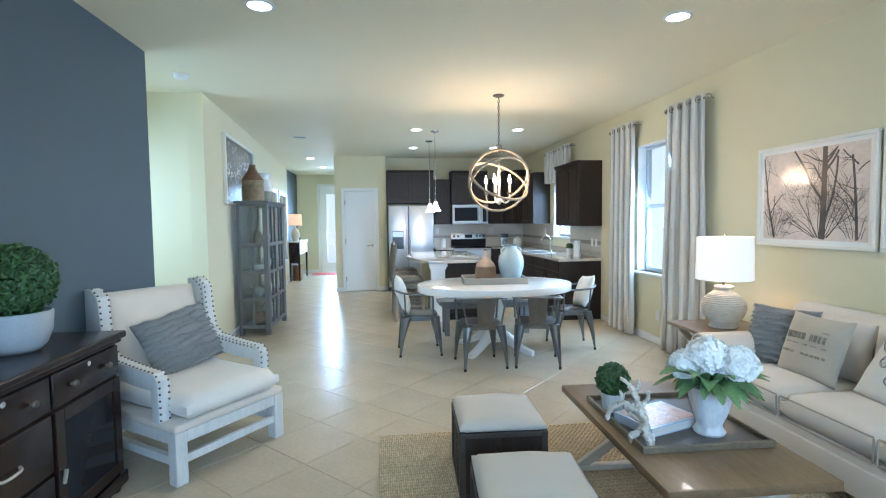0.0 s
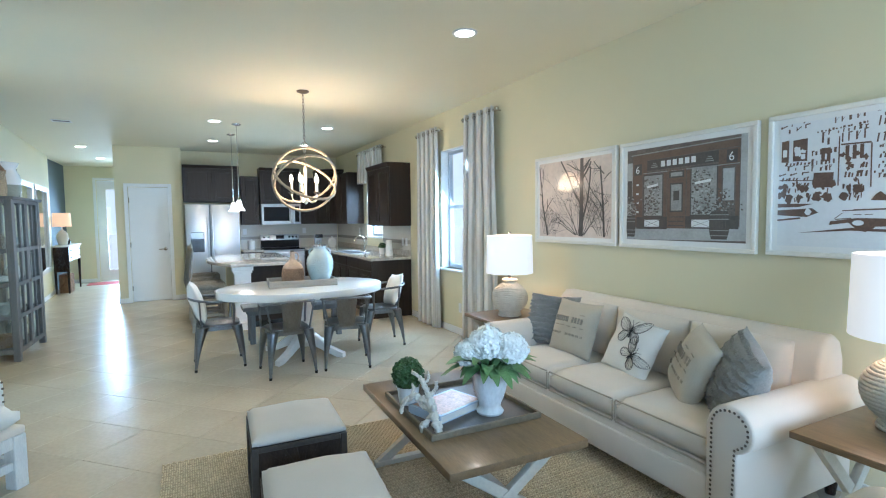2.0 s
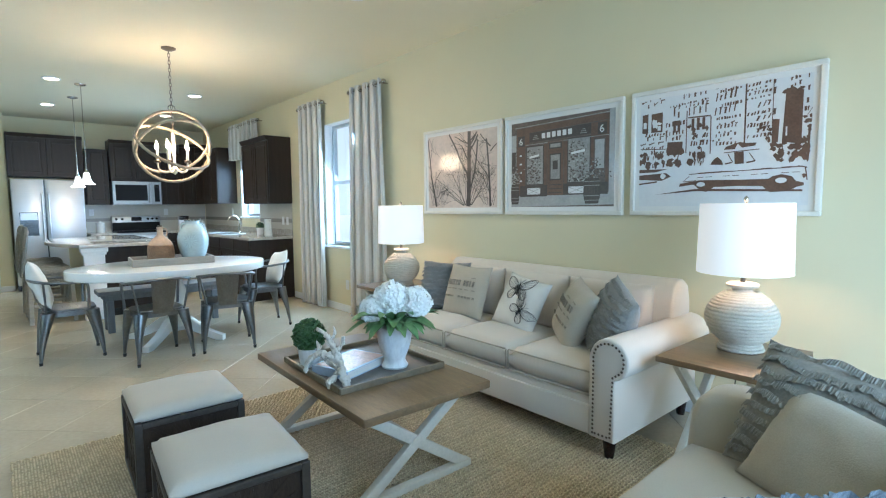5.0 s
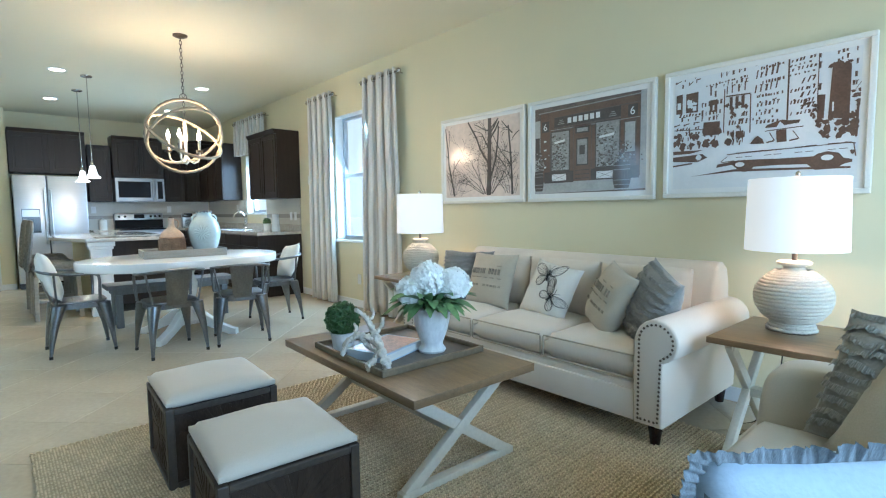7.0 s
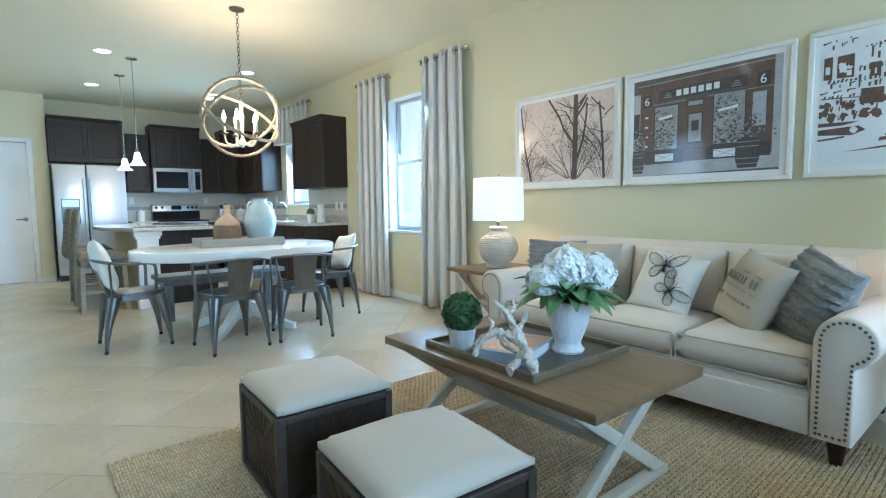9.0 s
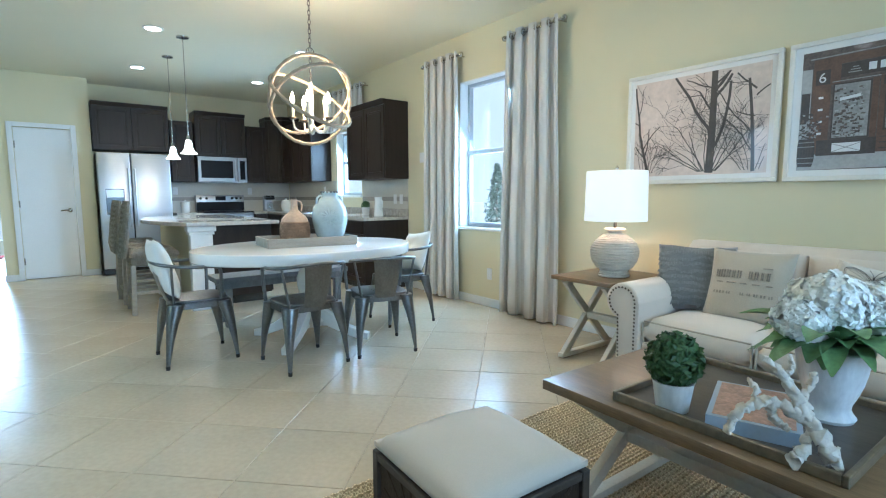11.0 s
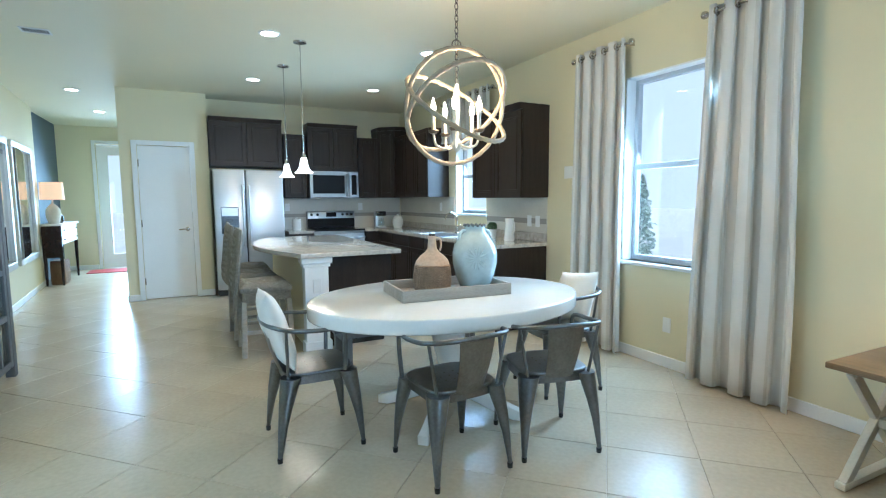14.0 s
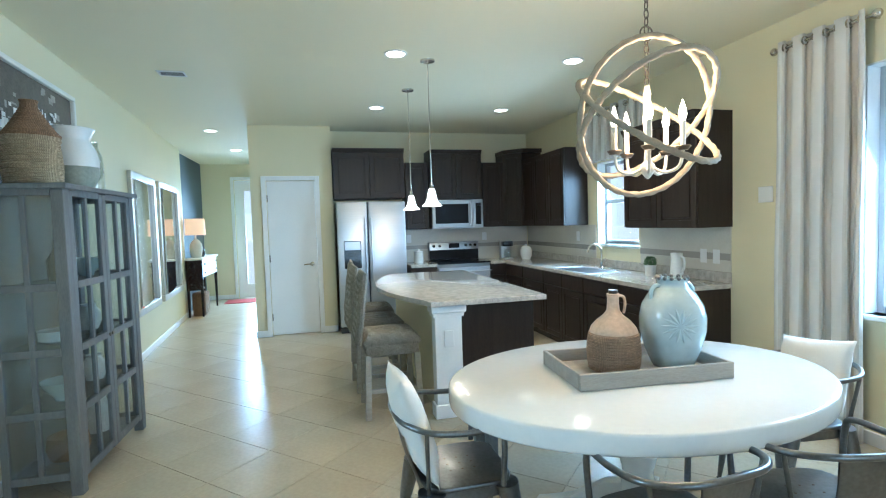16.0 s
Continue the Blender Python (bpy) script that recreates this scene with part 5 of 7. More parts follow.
s2 = thing("loveseat", "cream upholstered loveseat with sloping arms", "loveseat", pose(1.575, 0.525, 0, 0, 0, 0))
# faces +y
part("base", box(-0.80, 0.80, -0.42, 0.40, 0.12, 0.29, 0.02, 3), CREAMFAB, s2, smooth=50)
for x in (-0.318, 0.318):
    part("seat_cushion", cushion(0.63, 0.76, 0.15, 0.025, 14, seed=9 + x, m=Matrix.Translation((x, 0.035, 0.362))), CREAMFAB, s2, "deep loose seat cushion", 60)
    part("back_cushion", cushion(0.63, 0.42, 0.16, 0.03, 14, seed=10 + x, m=Matrix.Translation((x, -0.36, 0.60)) @ Matrix.Rotation(radians(-78), 4, "X")), CREAMFAB, s2, "padded back cushion", 60)
part("backrest", box(-0.80, 0.80, -0.50, -0.42, 0.12, 0.76, 0.03, 3), CREAMFAB, s2, "", 50)
for sx in (-1, 1):
    side = [(q.x, q.z) for q in smooth_path([(0.405, 0, 0.40), (0.385, 0, 0.55), (0.33, 0, 0.605), (0.20, 0, 0.618), (-0.20, 0, 0.625), (-0.48, 0, 0.63)], 5)]
    part("arm", prism([(0.41, 0.12)] + side + [(-0.49, 0.12)], sx * 0.73 - 0.09, sx * 0.73 + 0.09, "x", bevel=0.03), CREAMFAB, s2, "upholstered arm", 60)
for x in (-0.74, 0.74):
    for y in (-0.42, 0.34):
        part("leg", rod((x, y, 0.0), (x, y, 0.125), 0.018, 0.028, seg=14), MAHOGANY, s2, "", 40)
scatter_pillow(pose(2.085, 0.60, 0.435, -24, 0, -98) @ Matrix.Rotation(radians(8), 4, "Y"), 0.36, 0.40, 0.15, SHADERUFFLE, "ruffled pillow on the loveseat arm, tinted olive-grey for shade", 41, "ruffled")
scatter_pillow(pose(1.935, 0.535, 0.440, -34, 0, -118) @ Matrix.Rotation(radians(6), 4, "Y"), 0.42, 0.33, 0.14, SACK, "beige pillow lying against the ruffled one", 43)
scatter_pillow(pose(1.205, 0.590, 0.435, -20, 0, 142), 0.50, 0.445, 0.16, PALEBLUE, "pale blue pillow with a ruffled grey edge on the loveseat", 47, "edged")


# ---- framed prints ----
def framed(name, label, y0, y1, z0, z1, mat_w=0.05, x=RX):
    """A white framed print on the window wall. Its own x runs along the picture to the viewer's right, z up, -y toward the viewer."""
    f = thing(name, label, "framed picture", Matrix.Translation((x, y1, z0)) @ Matrix.Rotation(radians(-90), 4, "Z"), group="framed prints over the sofa")
    w, h, b = y1 - y0, z1 - z0, 0.026
    for a0, a1, c0, c1 in ((0, w, 0, b), (0, w, h - b, h), (0, b, b, h - b), (w - b, w, b, h - b)):
        part("frame_side", box(a0, a1, -0.038, -0.003, c0, c1, 0.004), FRAMEWHITE, f)
    part("mount", box(b, w - b, -0.022, -0.003, b, h - b), PAPER, f)
    return f, w, h


def flat(bm, pts, layer):
    bm.faces.new([bm.verts.new((a, -0.0225 - 0.0004 * layer, b)) for a, b in pts])


def rect(bm, a, b, c, d, layer):
    flat(bm, ((a, c), (b, c), (b, d), (a, d)), layer)


# bare trees
f, w, h = framed("framed_print", "white framed sepia print of bare winter trees", 2.915, 3.890, 1.187, 1.947)
m0 = 0.055
bm = bmesh.new()
rect(bm, m0, w - m0, m0, h - m0, 1)
part("print_ground", bm, SEPIA, f, "soft sepia sky")
_rng = random.Random(17)
import itertools
_count = itertools.count()


def twig(bm, x, z, ang, L, r, lev, bend=0.22):
    pts = [(x, z)]
    for k in range(5):
        ang += _rng.uniform(-bend, bend)
        x += math.cos(ang) * L / 5
        z += math.sin(ang) * L / 5
        pts.append((x, z))
    lay = 2 + next(_count) * 0.02
    for (a, b), (c, d) in zip(pts, pts[1:]):
        if not (m0 < a < w - m0 and m0 < c < w - m0 and m0 < b < h - m0 and m0 < d < h - m0):
            return
        nx, nz = -(d - b), (c - a)
        q = math.hypot(nx, nz) or 1
        nx, nz = nx / q * r, nz / q * r
        flat(bm, ((a - nx, b - nz), (c - nx * 0.9, d - nz * 0.9), (c + nx * 0.9, d + nz * 0.9), (a + nx, b + nz)), lay)
        r *= 0.94
    if lev:
        for k in range(_rng.randint(2, 3)):
            i = _rng.randint(1, 5)
            twig(bm, *pts[i], ang + _rng.choice((-1, 1)) * _rng.uniform(0.3, 0.9), L * _rng.uniform(0.5, 0.75), max(0.0011, r * 0.55), lev - 1)


tree = bmesh.new()
twig(tree, 0.585, m0 + 0.01, 1.52, 0.64, 0.026, 1, 0.03)
twig(tree, 0.60, m0 + 0.47, 0.75, 0.22, 0.010, 3)
twig(tree, 0.595, m0 + 0.40, 2.5, 0.16, 0.007, 2)
twig(tree, 0.60, m0 + 0.56, 0.5, 0.20, 0.007, 3)
twig(tree, 0.60, m0 + 0.54, 2.75, 0.20, 0.005, 2)
part("printed_tree", tree, PRINT_DARK, f, "dark bare trunk")
tree = bmesh.new()
twig(tree, 0.845, m0 + 0.01, 1.58, 0.56, 0.011, 2, 0.04)
twig(tree, 0.845, m0 + 0.50, 2.3, 0.16, 0.006, 3)
twig(tree, 0.845, m0 + 0.46, 0.9, 0.15, 0.005, 3)
twig(tree, 0.845, m0 + 0.34, 2.9, 0.12, 0.004, 2)
part("printed_tree", tree, PRINT_DARK, f, "dark bare trunk")
tree = bmesh.new()
twig(tree, 0.165, m0 + 0.01, 1.82, 0.30, 0.011, 1, 0.05)
twig(tree, 0.095, m0 + 0.29, 1.66, 0.34, 0.008, 2, 0.12)
part("printed_tree", tree, PRINT_DARK, f, "dark bare trunk")
tree = bmesh.new()
for k in range(13):
    twig(tree, 0.52 + k * 0.009, m0 + 0.02, 2.55 - k * 0.15, _rng.uniform(0.22, 0.36), 0.0034, 3, 0.16)
for k in range(7):
    twig(tree, 0.12 + k * 0.012, m0 + 0.02, 2.0 - k * 0.16, 0.17, 0.0022, 2)
    twig(tree, 0.78 + k * 0.02, m0 + 0.02, 2.0 - k * 0.16, 0.20, 0.0024, 3)
part("printed_brush", tree, PRINT_SHADE, f, "fine leafless brush")

# old shop front
f, w, h = framed("framed_print", "white framed print of an old brown shop front", 1.876, 2.880, 1.185, 1.945)
layers = {k: bmesh.new() for k in ("facade", "wall", "street", "brown", "dark", "grey", "pale")}
x0, x1, z0, z1 = 0.062, w - 0.062, 0.06, h - 0.06


def pr(key, u0, u1, v0, v1, layer, slope=0.0):
    """A block of the shop print, in shares of its width and height; slope lifts its far end."""
    a, b = x0 + (x1 - x0) * u0, x0 + (x1 - x0) * u1
    c, d = z0 + (z1 - z0) * v0, z0 + (z1 - z0) * v1
    e = slope * (z1 - z0)
    flat(layers[key], ((a, c), (b, c + e), (b, min(z1, d + e)), (a, d)), layer)


pr("facade", 0, 1, 0, 1, 1)
pr("wall", 0.955, 1, 0.10, 1, 1.5)
pr("wall", 0, 0.055, 0.2, 0.86, 2)
pr("dark", 0.005, 0.05, 0.40, 0.66, 3)
pr("street", 0, 1, 0, 0.13, 2, 0.02)
pr("brown", 0.06, 0.95, 0.865, 0.93, 3, 0.03)
pr("grey", 0.04, 0.96, 0.935, 0.945, 3, 0.03)
pr("brown", 0.06, 0.20, 0.70, 0.865, 4, 0.01)
pr("brown", 0.80, 0.95, 0.72, 0.88, 4, 0.005)
pr("dark", 0.20, 0.80, 0.755, 0.865, 4, 0.015)
for k in range(6):
    pr("pale", 0.33 + k * 0.052, 0.366 + k * 0.052, 0.785 + k * 0.0015, 0.845 + k * 0.0015, 5)
for a in (0.235, 0.70):
    for k in range(3):
        pr("grey", a + 0.01 * k, a + 0.065 - 0.008 * k, 0.785 + k * 0.02, 0.793 + k * 0.02, 5)
for a, b in ((0.06, 0.155), (0.355, 0.385), (0.555, 0.585), (0.80, 0.825), (0.925, 0.95)):
    pr("brown", a, b, 0.14, 0.72, 5)
for k in range(4):
    pr("pale", 0.095, 0.12, 0.30 + 0.10 * k, 0.318 + 0.10 * k, 6)
pr("grey", 0.16, 0.95, 0.725, 0.732, 6, 0.01)
# door with its fanlight
pr("brown", 0.39, 0.55, 0.13, 0.74, 6)
pr("dark", 0.405, 0.535, 0.655, 0.725, 7)
pr("grey", 0.42, 0.52, 0.67, 0.71, 7.5)
pr("dark", 0.415, 0.525, 0.30, 0.60, 7)
pr("grey", 0.425, 0.515, 0.315, 0.585, 7.5)
pr("dark", 0.445, 0.495, 0.42, 0.52, 8)
for k in range(3):
    pr("dark", 0.405, 0.535, 0.155 + 0.045 * k, 0.163 + 0.045 * k, 7)
# shop windows full of goods
for a, b, v0, v1 in ((0.175, 0.345, 0.265, 0.70), (0.595, 0.79, 0.27, 0.74)):
    pr("dark", a - 0.008, b + 0.008, v0 - 0.012, v1 + 0.012, 6)
    pr("grey", a, b, v0, v1, 7)
    for k in range(170):
        u = _rng.uniform(a, b - 0.03)
        v = v0 + (v1 - v0 - 0.04) * _rng.random() ** 1.5
        pr(_rng.choice(("dark", "dark", "facade", "facade", "street")), u, u + _rng.uniform(0.004, 0.022), v, v + _rng.uniform(0.004, 0.022), 8 + k * 0.02)
    pr("pale", a + 0.03, b - 0.04, v0 + 0.30, v0 + 0.325, 12, 0.02)
pr("street", 0.835, 0.915, 0.40, 0.70, 6)
# stall board with crossed panels
pr("dark", 0.10, 0.39, 0.12, 0.25, 7)
pr("dark", 0.55, 0.95, 0.13, 0.255, 7)
for a, b in ((0.18, 0.32), (0.60, 0.75)):
    pr("pale", a, b, 0.145, 0.22, 8)
    pr("grey", a, b, 0.145, 0.150, 9, 0.068)
    pr("grey", a, b, 0.213, 0.218, 9.5, -0.068)
for cu_, r, hh in ((0.045, 0.05, 0.24), (0.815, 0.075, 0.27)):
    pts = [(cu_ + r * s, 0.03 + q * hh) for s, q in ((-0.75, 0), (0.75, 0), (0.95, 0.25), (1, 0.5), (0.95, 0.75), (0.78, 1), (-0.78, 1), (-0.95, 0.75), (-1, 0.5), (-0.95, 0.25))]
    pts = [(max(x0, x0 + (x1 - x0) * a), z0 + (z1 - z0) * b) for a, b in pts]
    flat(layers["dark"], pts, 12.5)
    for q in (0.12, 0.3, 0.7, 0.86):
        pr("grey", max(0, cu_ - r * 0.9), cu_ + r * 0.9, 0.03 + q * hh, 0.037 + q * hh, 13)
    for k in range(5):
        pr("facade", max(0, cu_ - r * 0.6 + k * r * 0.3), max(0.004, cu_ - r * 0.57 + k * r * 0.3), 0.04, 0.03 + hh * 0.95, 13.5)
    for k in range(110):
        u, v = cu_ + _rng.gauss(0, r * 0.6), 0.03 + hh + abs(_rng.gauss(0, 0.10))
        if 0 < u < 0.97 and v < 0.75:
            pr(_rng.choice(("dark", "grey", "facade")), u, u + 0.013, v, v + 0.013, 13 + k * 0.02, _rng.uniform(-0.01, 0.01))
for key, mm, nm in (("facade", PRINT_FRONT, "printed_facade"), ("wall", PRINT_MID, "printed_wall"), ("street", PRINT_MID, "printed_street"), ("brown", PRINT_BROWN, "printed_woodwork"),
                    ("dark", PRINT_DARK, "printed_shadow"), ("grey", PRINT_GREY, "printed_glass"), ("pale", PRINT_PALE, "printed_sign")):
    tagged(part(nm, layers[key], mm, f), kind="stuff")
for a, z in ((x0 + 0.075, z0 + 0.735 * (z1 - z0)), (x0 + 0.765, z0 + 0.77 * (z1 - z0))):
    rectbm = bmesh.new()
    rect(rectbm, a - 0.010, a + 0.056, z - 0.012, z + 0.066, 6)
    part("number_plate", rectbm, PRINT_DARK, f)
    cu = bpy.data.curves.new("digit", "FONT")
    cu.body, cu.size = "6", 0.074
    tmp = new("digit", cu)
    me = bpy.data.meshes.new_from_object(tmp)
    bpy.data.objects.remove(tmp)
    me.materials.append(PRINT_PALE)
    dg = new("digit", me)
    dg.parent = f
    dg.matrix_local = Matrix.Translation((a + 0.003, -0.0265, z)) @ Matrix.Rotation(radians(90), 4, "X")

# city street
f, w, h = framed("framed_print", "white framed brown and white print of a city taxi", 0.826, 1.820, 1.188, 1.948)
x0, x1, z0, z1 = 0.055, w - 0.055, 0.055, h - 0.055


def at(u, v):
    """A place on the print from shares of the whole frame's width and height."""
    return min(x1, max(x0, w * u)), min(z1, max(z0, h * v))


bm = bmesh.new()
rect(bm, x0, x1, z0, z1, 1)
part("print_ground", bm, PRINT_PALE, f)
_rng = random.Random(31)
_lay = itertools.count()


def ink(bm, *pts):
    flat(bm, [at(*p) for p in pts], 2 + 0.012 * next(_lay))


def blot(bm, u, v, ru, rv, n=11, rough=0.45):
    """A torn patch of ink."""
    ink(bm, *[(u + ru * math.cos(t) * _rng.uniform(1 - rough, 1 + rough * 0.6), v + rv * math.sin(t) * _rng.uniform(1 - rough, 1 + rough * 0.6)) for t in [2 * math.pi * i / n for i in range(n)]])


def stroke(bm, u0, v0, u1, v1, t, upright=True):
    d = (t, 0) if upright else (0, t)
    ink(bm, (u0, v0), (u0 + d[0], v0 + d[1]), (u1 + d[0], v1 + d[1]), (u1, v1))


def window_rows(u0, u1, rows, step, tall, lean=0.0, hooks=0.4):
    """Rows of window strokes, each row (v at its left end, v at its right end)."""
    bm = bmesh.new()
    for va, vb in rows:
        n = int((u1 - u0) / step)
        for i in range(n):
            if _rng.random() < 0.10:
                continue
            u = u0 + i * step + _rng.uniform(-0.003, 0.003)
            v = va + (vb - va) * i / max(1, n - 1)
            hh = tall * _rng.uniform(0.65, 1.15)
            stroke(bm, u, v, u + lean * hh, v + hh, _rng.uniform(0.005, 0.011))
            if _rng.random() < hooks:
                stroke(bm, u, v + hh * _rng.choice((0.0, 0.85)), u + step * 0.62, v + hh * 0.9, 0.008, False)
    tagged(part("printed_building", bm, PRINT_BROWN, f, "brown stencilled facade"), kind="stuff")


window_rows(0.285, 0.47, ((0.885, 0.905), (0.755, 0.770)), 0.030, 0.060)
window_rows(0.235, 0.30, ((0.770, 0.770),), 0.022, 0.075)
window_rows(0.49, 0.625, ((0.925, 0.945), (0.835, 0.850), (0.735, 0.750)), 0.024, 0.058, 0.1, 0.5)
window_rows(0.48, 0.62, ((0.66, 0.665), (0.60, 0.605), (0.545, 0.55)), 0.032, 0.016, 0.0, 0.2)
window_rows(0.775, 0.80, ((0.90, 0.90), (0.83, 0.83), (0.76, 0.76), (0.69, 0.69)), 0.022, 0.052, 0.0, 0.9)
window_rows(0.70, 0.775, ((0.75, 0.76), (0.66, 0.67), (0.58, 0.59)), 0.025, 0.035, 0.3, 0.5)
window_rows(0.845, 0.91, ((0.90, 0.91), (0.855, 0.865)), 0.018, 0.022, 0.0, 0.4)
window_rows(0.06, 0.24, ((0.565, 0.565), (0.90, 0.92)), 0.055, 0.014, 0.0, 0.9)
window_rows(0.10, 0.235, ((0.86, 0.885), (0.60, 0.60)), 0.040, 0.030, 0.0, 0.8)
window_rows(0.24, 0.47, ((0.84, 0.862),), 0.016, 0.014, 0.0, 0.1)
window_rows(0.50, 0.63, ((0.89, 0.905), (0.79, 0.80), (0.70, 0.705)), 0.013, 0.020, 0.0, 0.2)
window_rows(0.65, 0.77, ((0.93, 0.95), (0.87, 0.885), (0.81, 0.82)), 0.020, 0.012, 0.0, 0.1)
window_rows(0.92, 0.95, ((0.90, 0.90), (0.82, 0.82), (0.74, 0.74)), 0.016, 0.040, 0.0, 0.7)
window_rows(0.10, 0.235, ((0.93, 0.945),), 0.022, 0.030, 0.2, 0.3)
window_rows(0.07, 0.23, ((0.635, 0.635), (0.53, 0.53), (0.49, 0.49)), 0.018, 0.022, 0.2, 0.6)
window_rows(0.215, 0.335, ((0.69, 0.70), (0.625, 0.63), (0.585, 0.585)), 0.020, 0.036, 0.0, 0.5)
window_rows(0.285, 0.48, ((0.82, 0.83), (0.945, 0.955)), 0.022, 0.022, 0.1, 0.3)
window_rows(0.36, 0.47, ((0.585, 0.585), (0.53, 0.53)), 0.017, 0.032, 0.1, 0.5)
window_rows(0.50, 0.63, ((0.515, 0.515), (0.635, 0.64), (0.575, 0.58)), 0.019, 0.028, 0.1, 0.4)
window_rows(0.655, 0.77, ((0.70, 0.71), (0.62, 0.625), (0.545, 0.55), (0.90, 0.91), (0.84, 0.85)), 0.016, 0.024, 0.2, 0.4)
window_rows(0.91, 0.95, ((0.69, 0.69), (0.50, 0.50), (0.45, 0.45)), 0.014, 0.030, 0.0, 0.6)
marks = bmesh.new()
stroke(marks, 0.642, 0.50, 0.642, 0.98, 0.008)
stroke(marks, 0.772, 0.62, 0.772, 0.97, 0.004)
ink(marks, (0.82, 0.50), (0.905, 0.48), (0.905, 0.83), (0.83, 0.84))
ink(marks, (0.775, 0.50), (0.803, 0.50), (0.806, 0.655), (0.772, 0.66))
for k in range(7):
    blot(marks, 0.825 + k * 0.012, 0.835 + _rng.uniform(-0.01, 0.012), 0.012, 0.014)
for a, b in ((0.068, 0.105), (0.125, 0.195)):
    ink(marks, (a, 0.665), (b, 0.660), (b, 0.815), (a, 0.81))
ink(marks, (0.225, 0.475), (0.315, 0.470), (0.318, 0.57), (0.228, 0.575))
stroke(marks, 0.335, 0.48, 0.335, 0.80, 0.006)
stroke(marks, 0.345, 0.74, 0.47, 0.735, 0.010, False)
stroke(marks, 0.47, 0.46, 0.468, 0.735, 0.006)
for a in (0.26, 0.285, 0.365, 0.395, 0.425):
    stroke(marks, a, 0.645, a, 0.735, 0.016)
stroke(marks, 0.06, 0.535, 0.22, 0.52, 0.006, False)
for k in range(26):
    blot(marks, _rng.uniform(0.06, 0.46), _rng.uniform(0.40, 0.50), _rng.uniform(0.006, 0.022), _rng.uniform(0.010, 0.035))
for k in range(10):
    blot(marks, _rng.uniform(0.35, 0.46), _rng.uniform(0.50, 0.68), _rng.uniform(0.005, 0.016), _rng.uniform(0.008, 0.026))
for k in range(26):
    blot(marks, _rng.uniform(0.77, 0.945), _rng.uniform(0.37, 0.50), _rng.uniform(0.006, 0.020), _rng.uniform(0.012, 0.035))
for k in range(12):
    blot(marks, _rng.uniform(0.71, 0.80), _rng.uniform(0.50, 0.64), _rng.uniform(0.004, 0.014), _rng.uniform(0.008, 0.022))
for k in range(12):
    blot(marks, _rng.uniform(0.915, 0.95), _rng.uniform(0.56, 0.66), _rng.uniform(0.006, 0.018), _rng.uniform(0.006, 0.014))
for k in range(30):
    a, b = _rng.uniform(0.07, 0.45), _rng.uniform(0.37, 0.50)
    stroke(marks, a, b, a + _rng.uniform(-0.008, 0.008), b + _rng.uniform(0.02, 0.06), _rng.uniform(0.004, 0.009))
stroke(marks, 0.925, 0.66, 0.95, 0.70, 0.006, False)
stroke(marks, 0.93, 0.38, 0.932, 0.57, 0.010)
# the parked car behind, and the taxi's shadow on the road
ink(marks, (0.055, 0.29), (0.20, 0.275), (0.255, 0.305), (0.225, 0.335), (0.055, 0.325))
ink(marks, (0.055, 0.345), (0.16, 0.345), (0.23, 0.365), (0.055, 0.372))
stroke(marks, 0.055, 0.247, 0.17, 0.262, 0.012, False)
ink(marks, (0.16, 0.165), (0.40, 0.185), (0.92, 0.165), (0.92, 0.178), (0.40, 0.203))
tagged(part("printed_street", marks, PRINT_BROWN, f, "brown street marks"), kind="stuff")
_gaps = bmesh.new()
for a, b, c, d in ((0.075, 0.095, 0.70, 0.75), (0.135, 0.16, 0.70, 0.76), (0.165, 0.185, 0.675, 0.71), (0.835, 0.842, 0.54, 0.60)):
    ink(_gaps, (a, c), (b, c), (b, d), (a, d))
for k in range(9):
    blot(_gaps, _rng.uniform(0.135, 0.19), _rng.uniform(0.70, 0.77), 0.009, 0.012)
blot(_gaps, 0.205, 0.312, 0.016, 0.020)
tagged(part("printed_gap", _gaps, PRINT_PALE, f), kind="stuff")
bm = bmesh.new()
# roof sign, glass, waist lines, sill and wheel arches of the taxi
ink(bm, (0.545, 0.480), (0.60, 0.478), (0.615, 0.515), (0.635, 0.485), (0.70, 0.492), (0.705, 0.512), (0.655, 0.515), (0.625, 0.525), (0.61, 0.522), (0.555, 0.500))
ink(bm, (0.475, 0.378), (0.545, 0.372), (0.535, 0.405), (0.512, 0.432), (0.495, 0.415))
ink(bm, (0.603, 0.372), (0.648, 0.372), (0.645, 0.458), (0.598, 0.455))
for a, b in ((0.555, 0.59), (0.66, 0.70)):
    stroke(bm, a, 0.372, b, 0.380, 0.010, False)
    stroke(bm, b, 0.385, a + 0.01, 0.445, 0.005)
stroke(bm, 0.545, 0.455, 0.72, 0.462, 0.006, False)
for k in range(12):
    u = 0.36 + k * 0.0465
    stroke(bm, u, 0.312 + 0.0012 * k, u + 0.047, 0.313 + 0.0012 * k, _rng.uniform(0.005, 0.010), False)
    if k % 3:
        stroke(bm, u, 0.285 + 0.0006 * k, u + 0.034, 0.286 + 0.0006 * k, 0.004, False)
stroke(bm, 0.925, 0.325, 0.935, 0.240, 0.005)
stroke(bm, 0.895, 0.330, 0.935, 0.318, 0.008, False)
stroke(bm, 0.36, 0.300, 0.325, 0.262, 0.005)
stroke(bm, 0.33, 0.255, 0.40, 0.262, 0.006, False)
ink(bm, (0.305, 0.222), (0.40, 0.238), (0.47, 0.212), (0.62, 0.214), (0.78, 0.205), (0.79, 0.256), (0.62, 0.258), (0.50, 0.264), (0.42, 0.266), (0.31, 0.246))
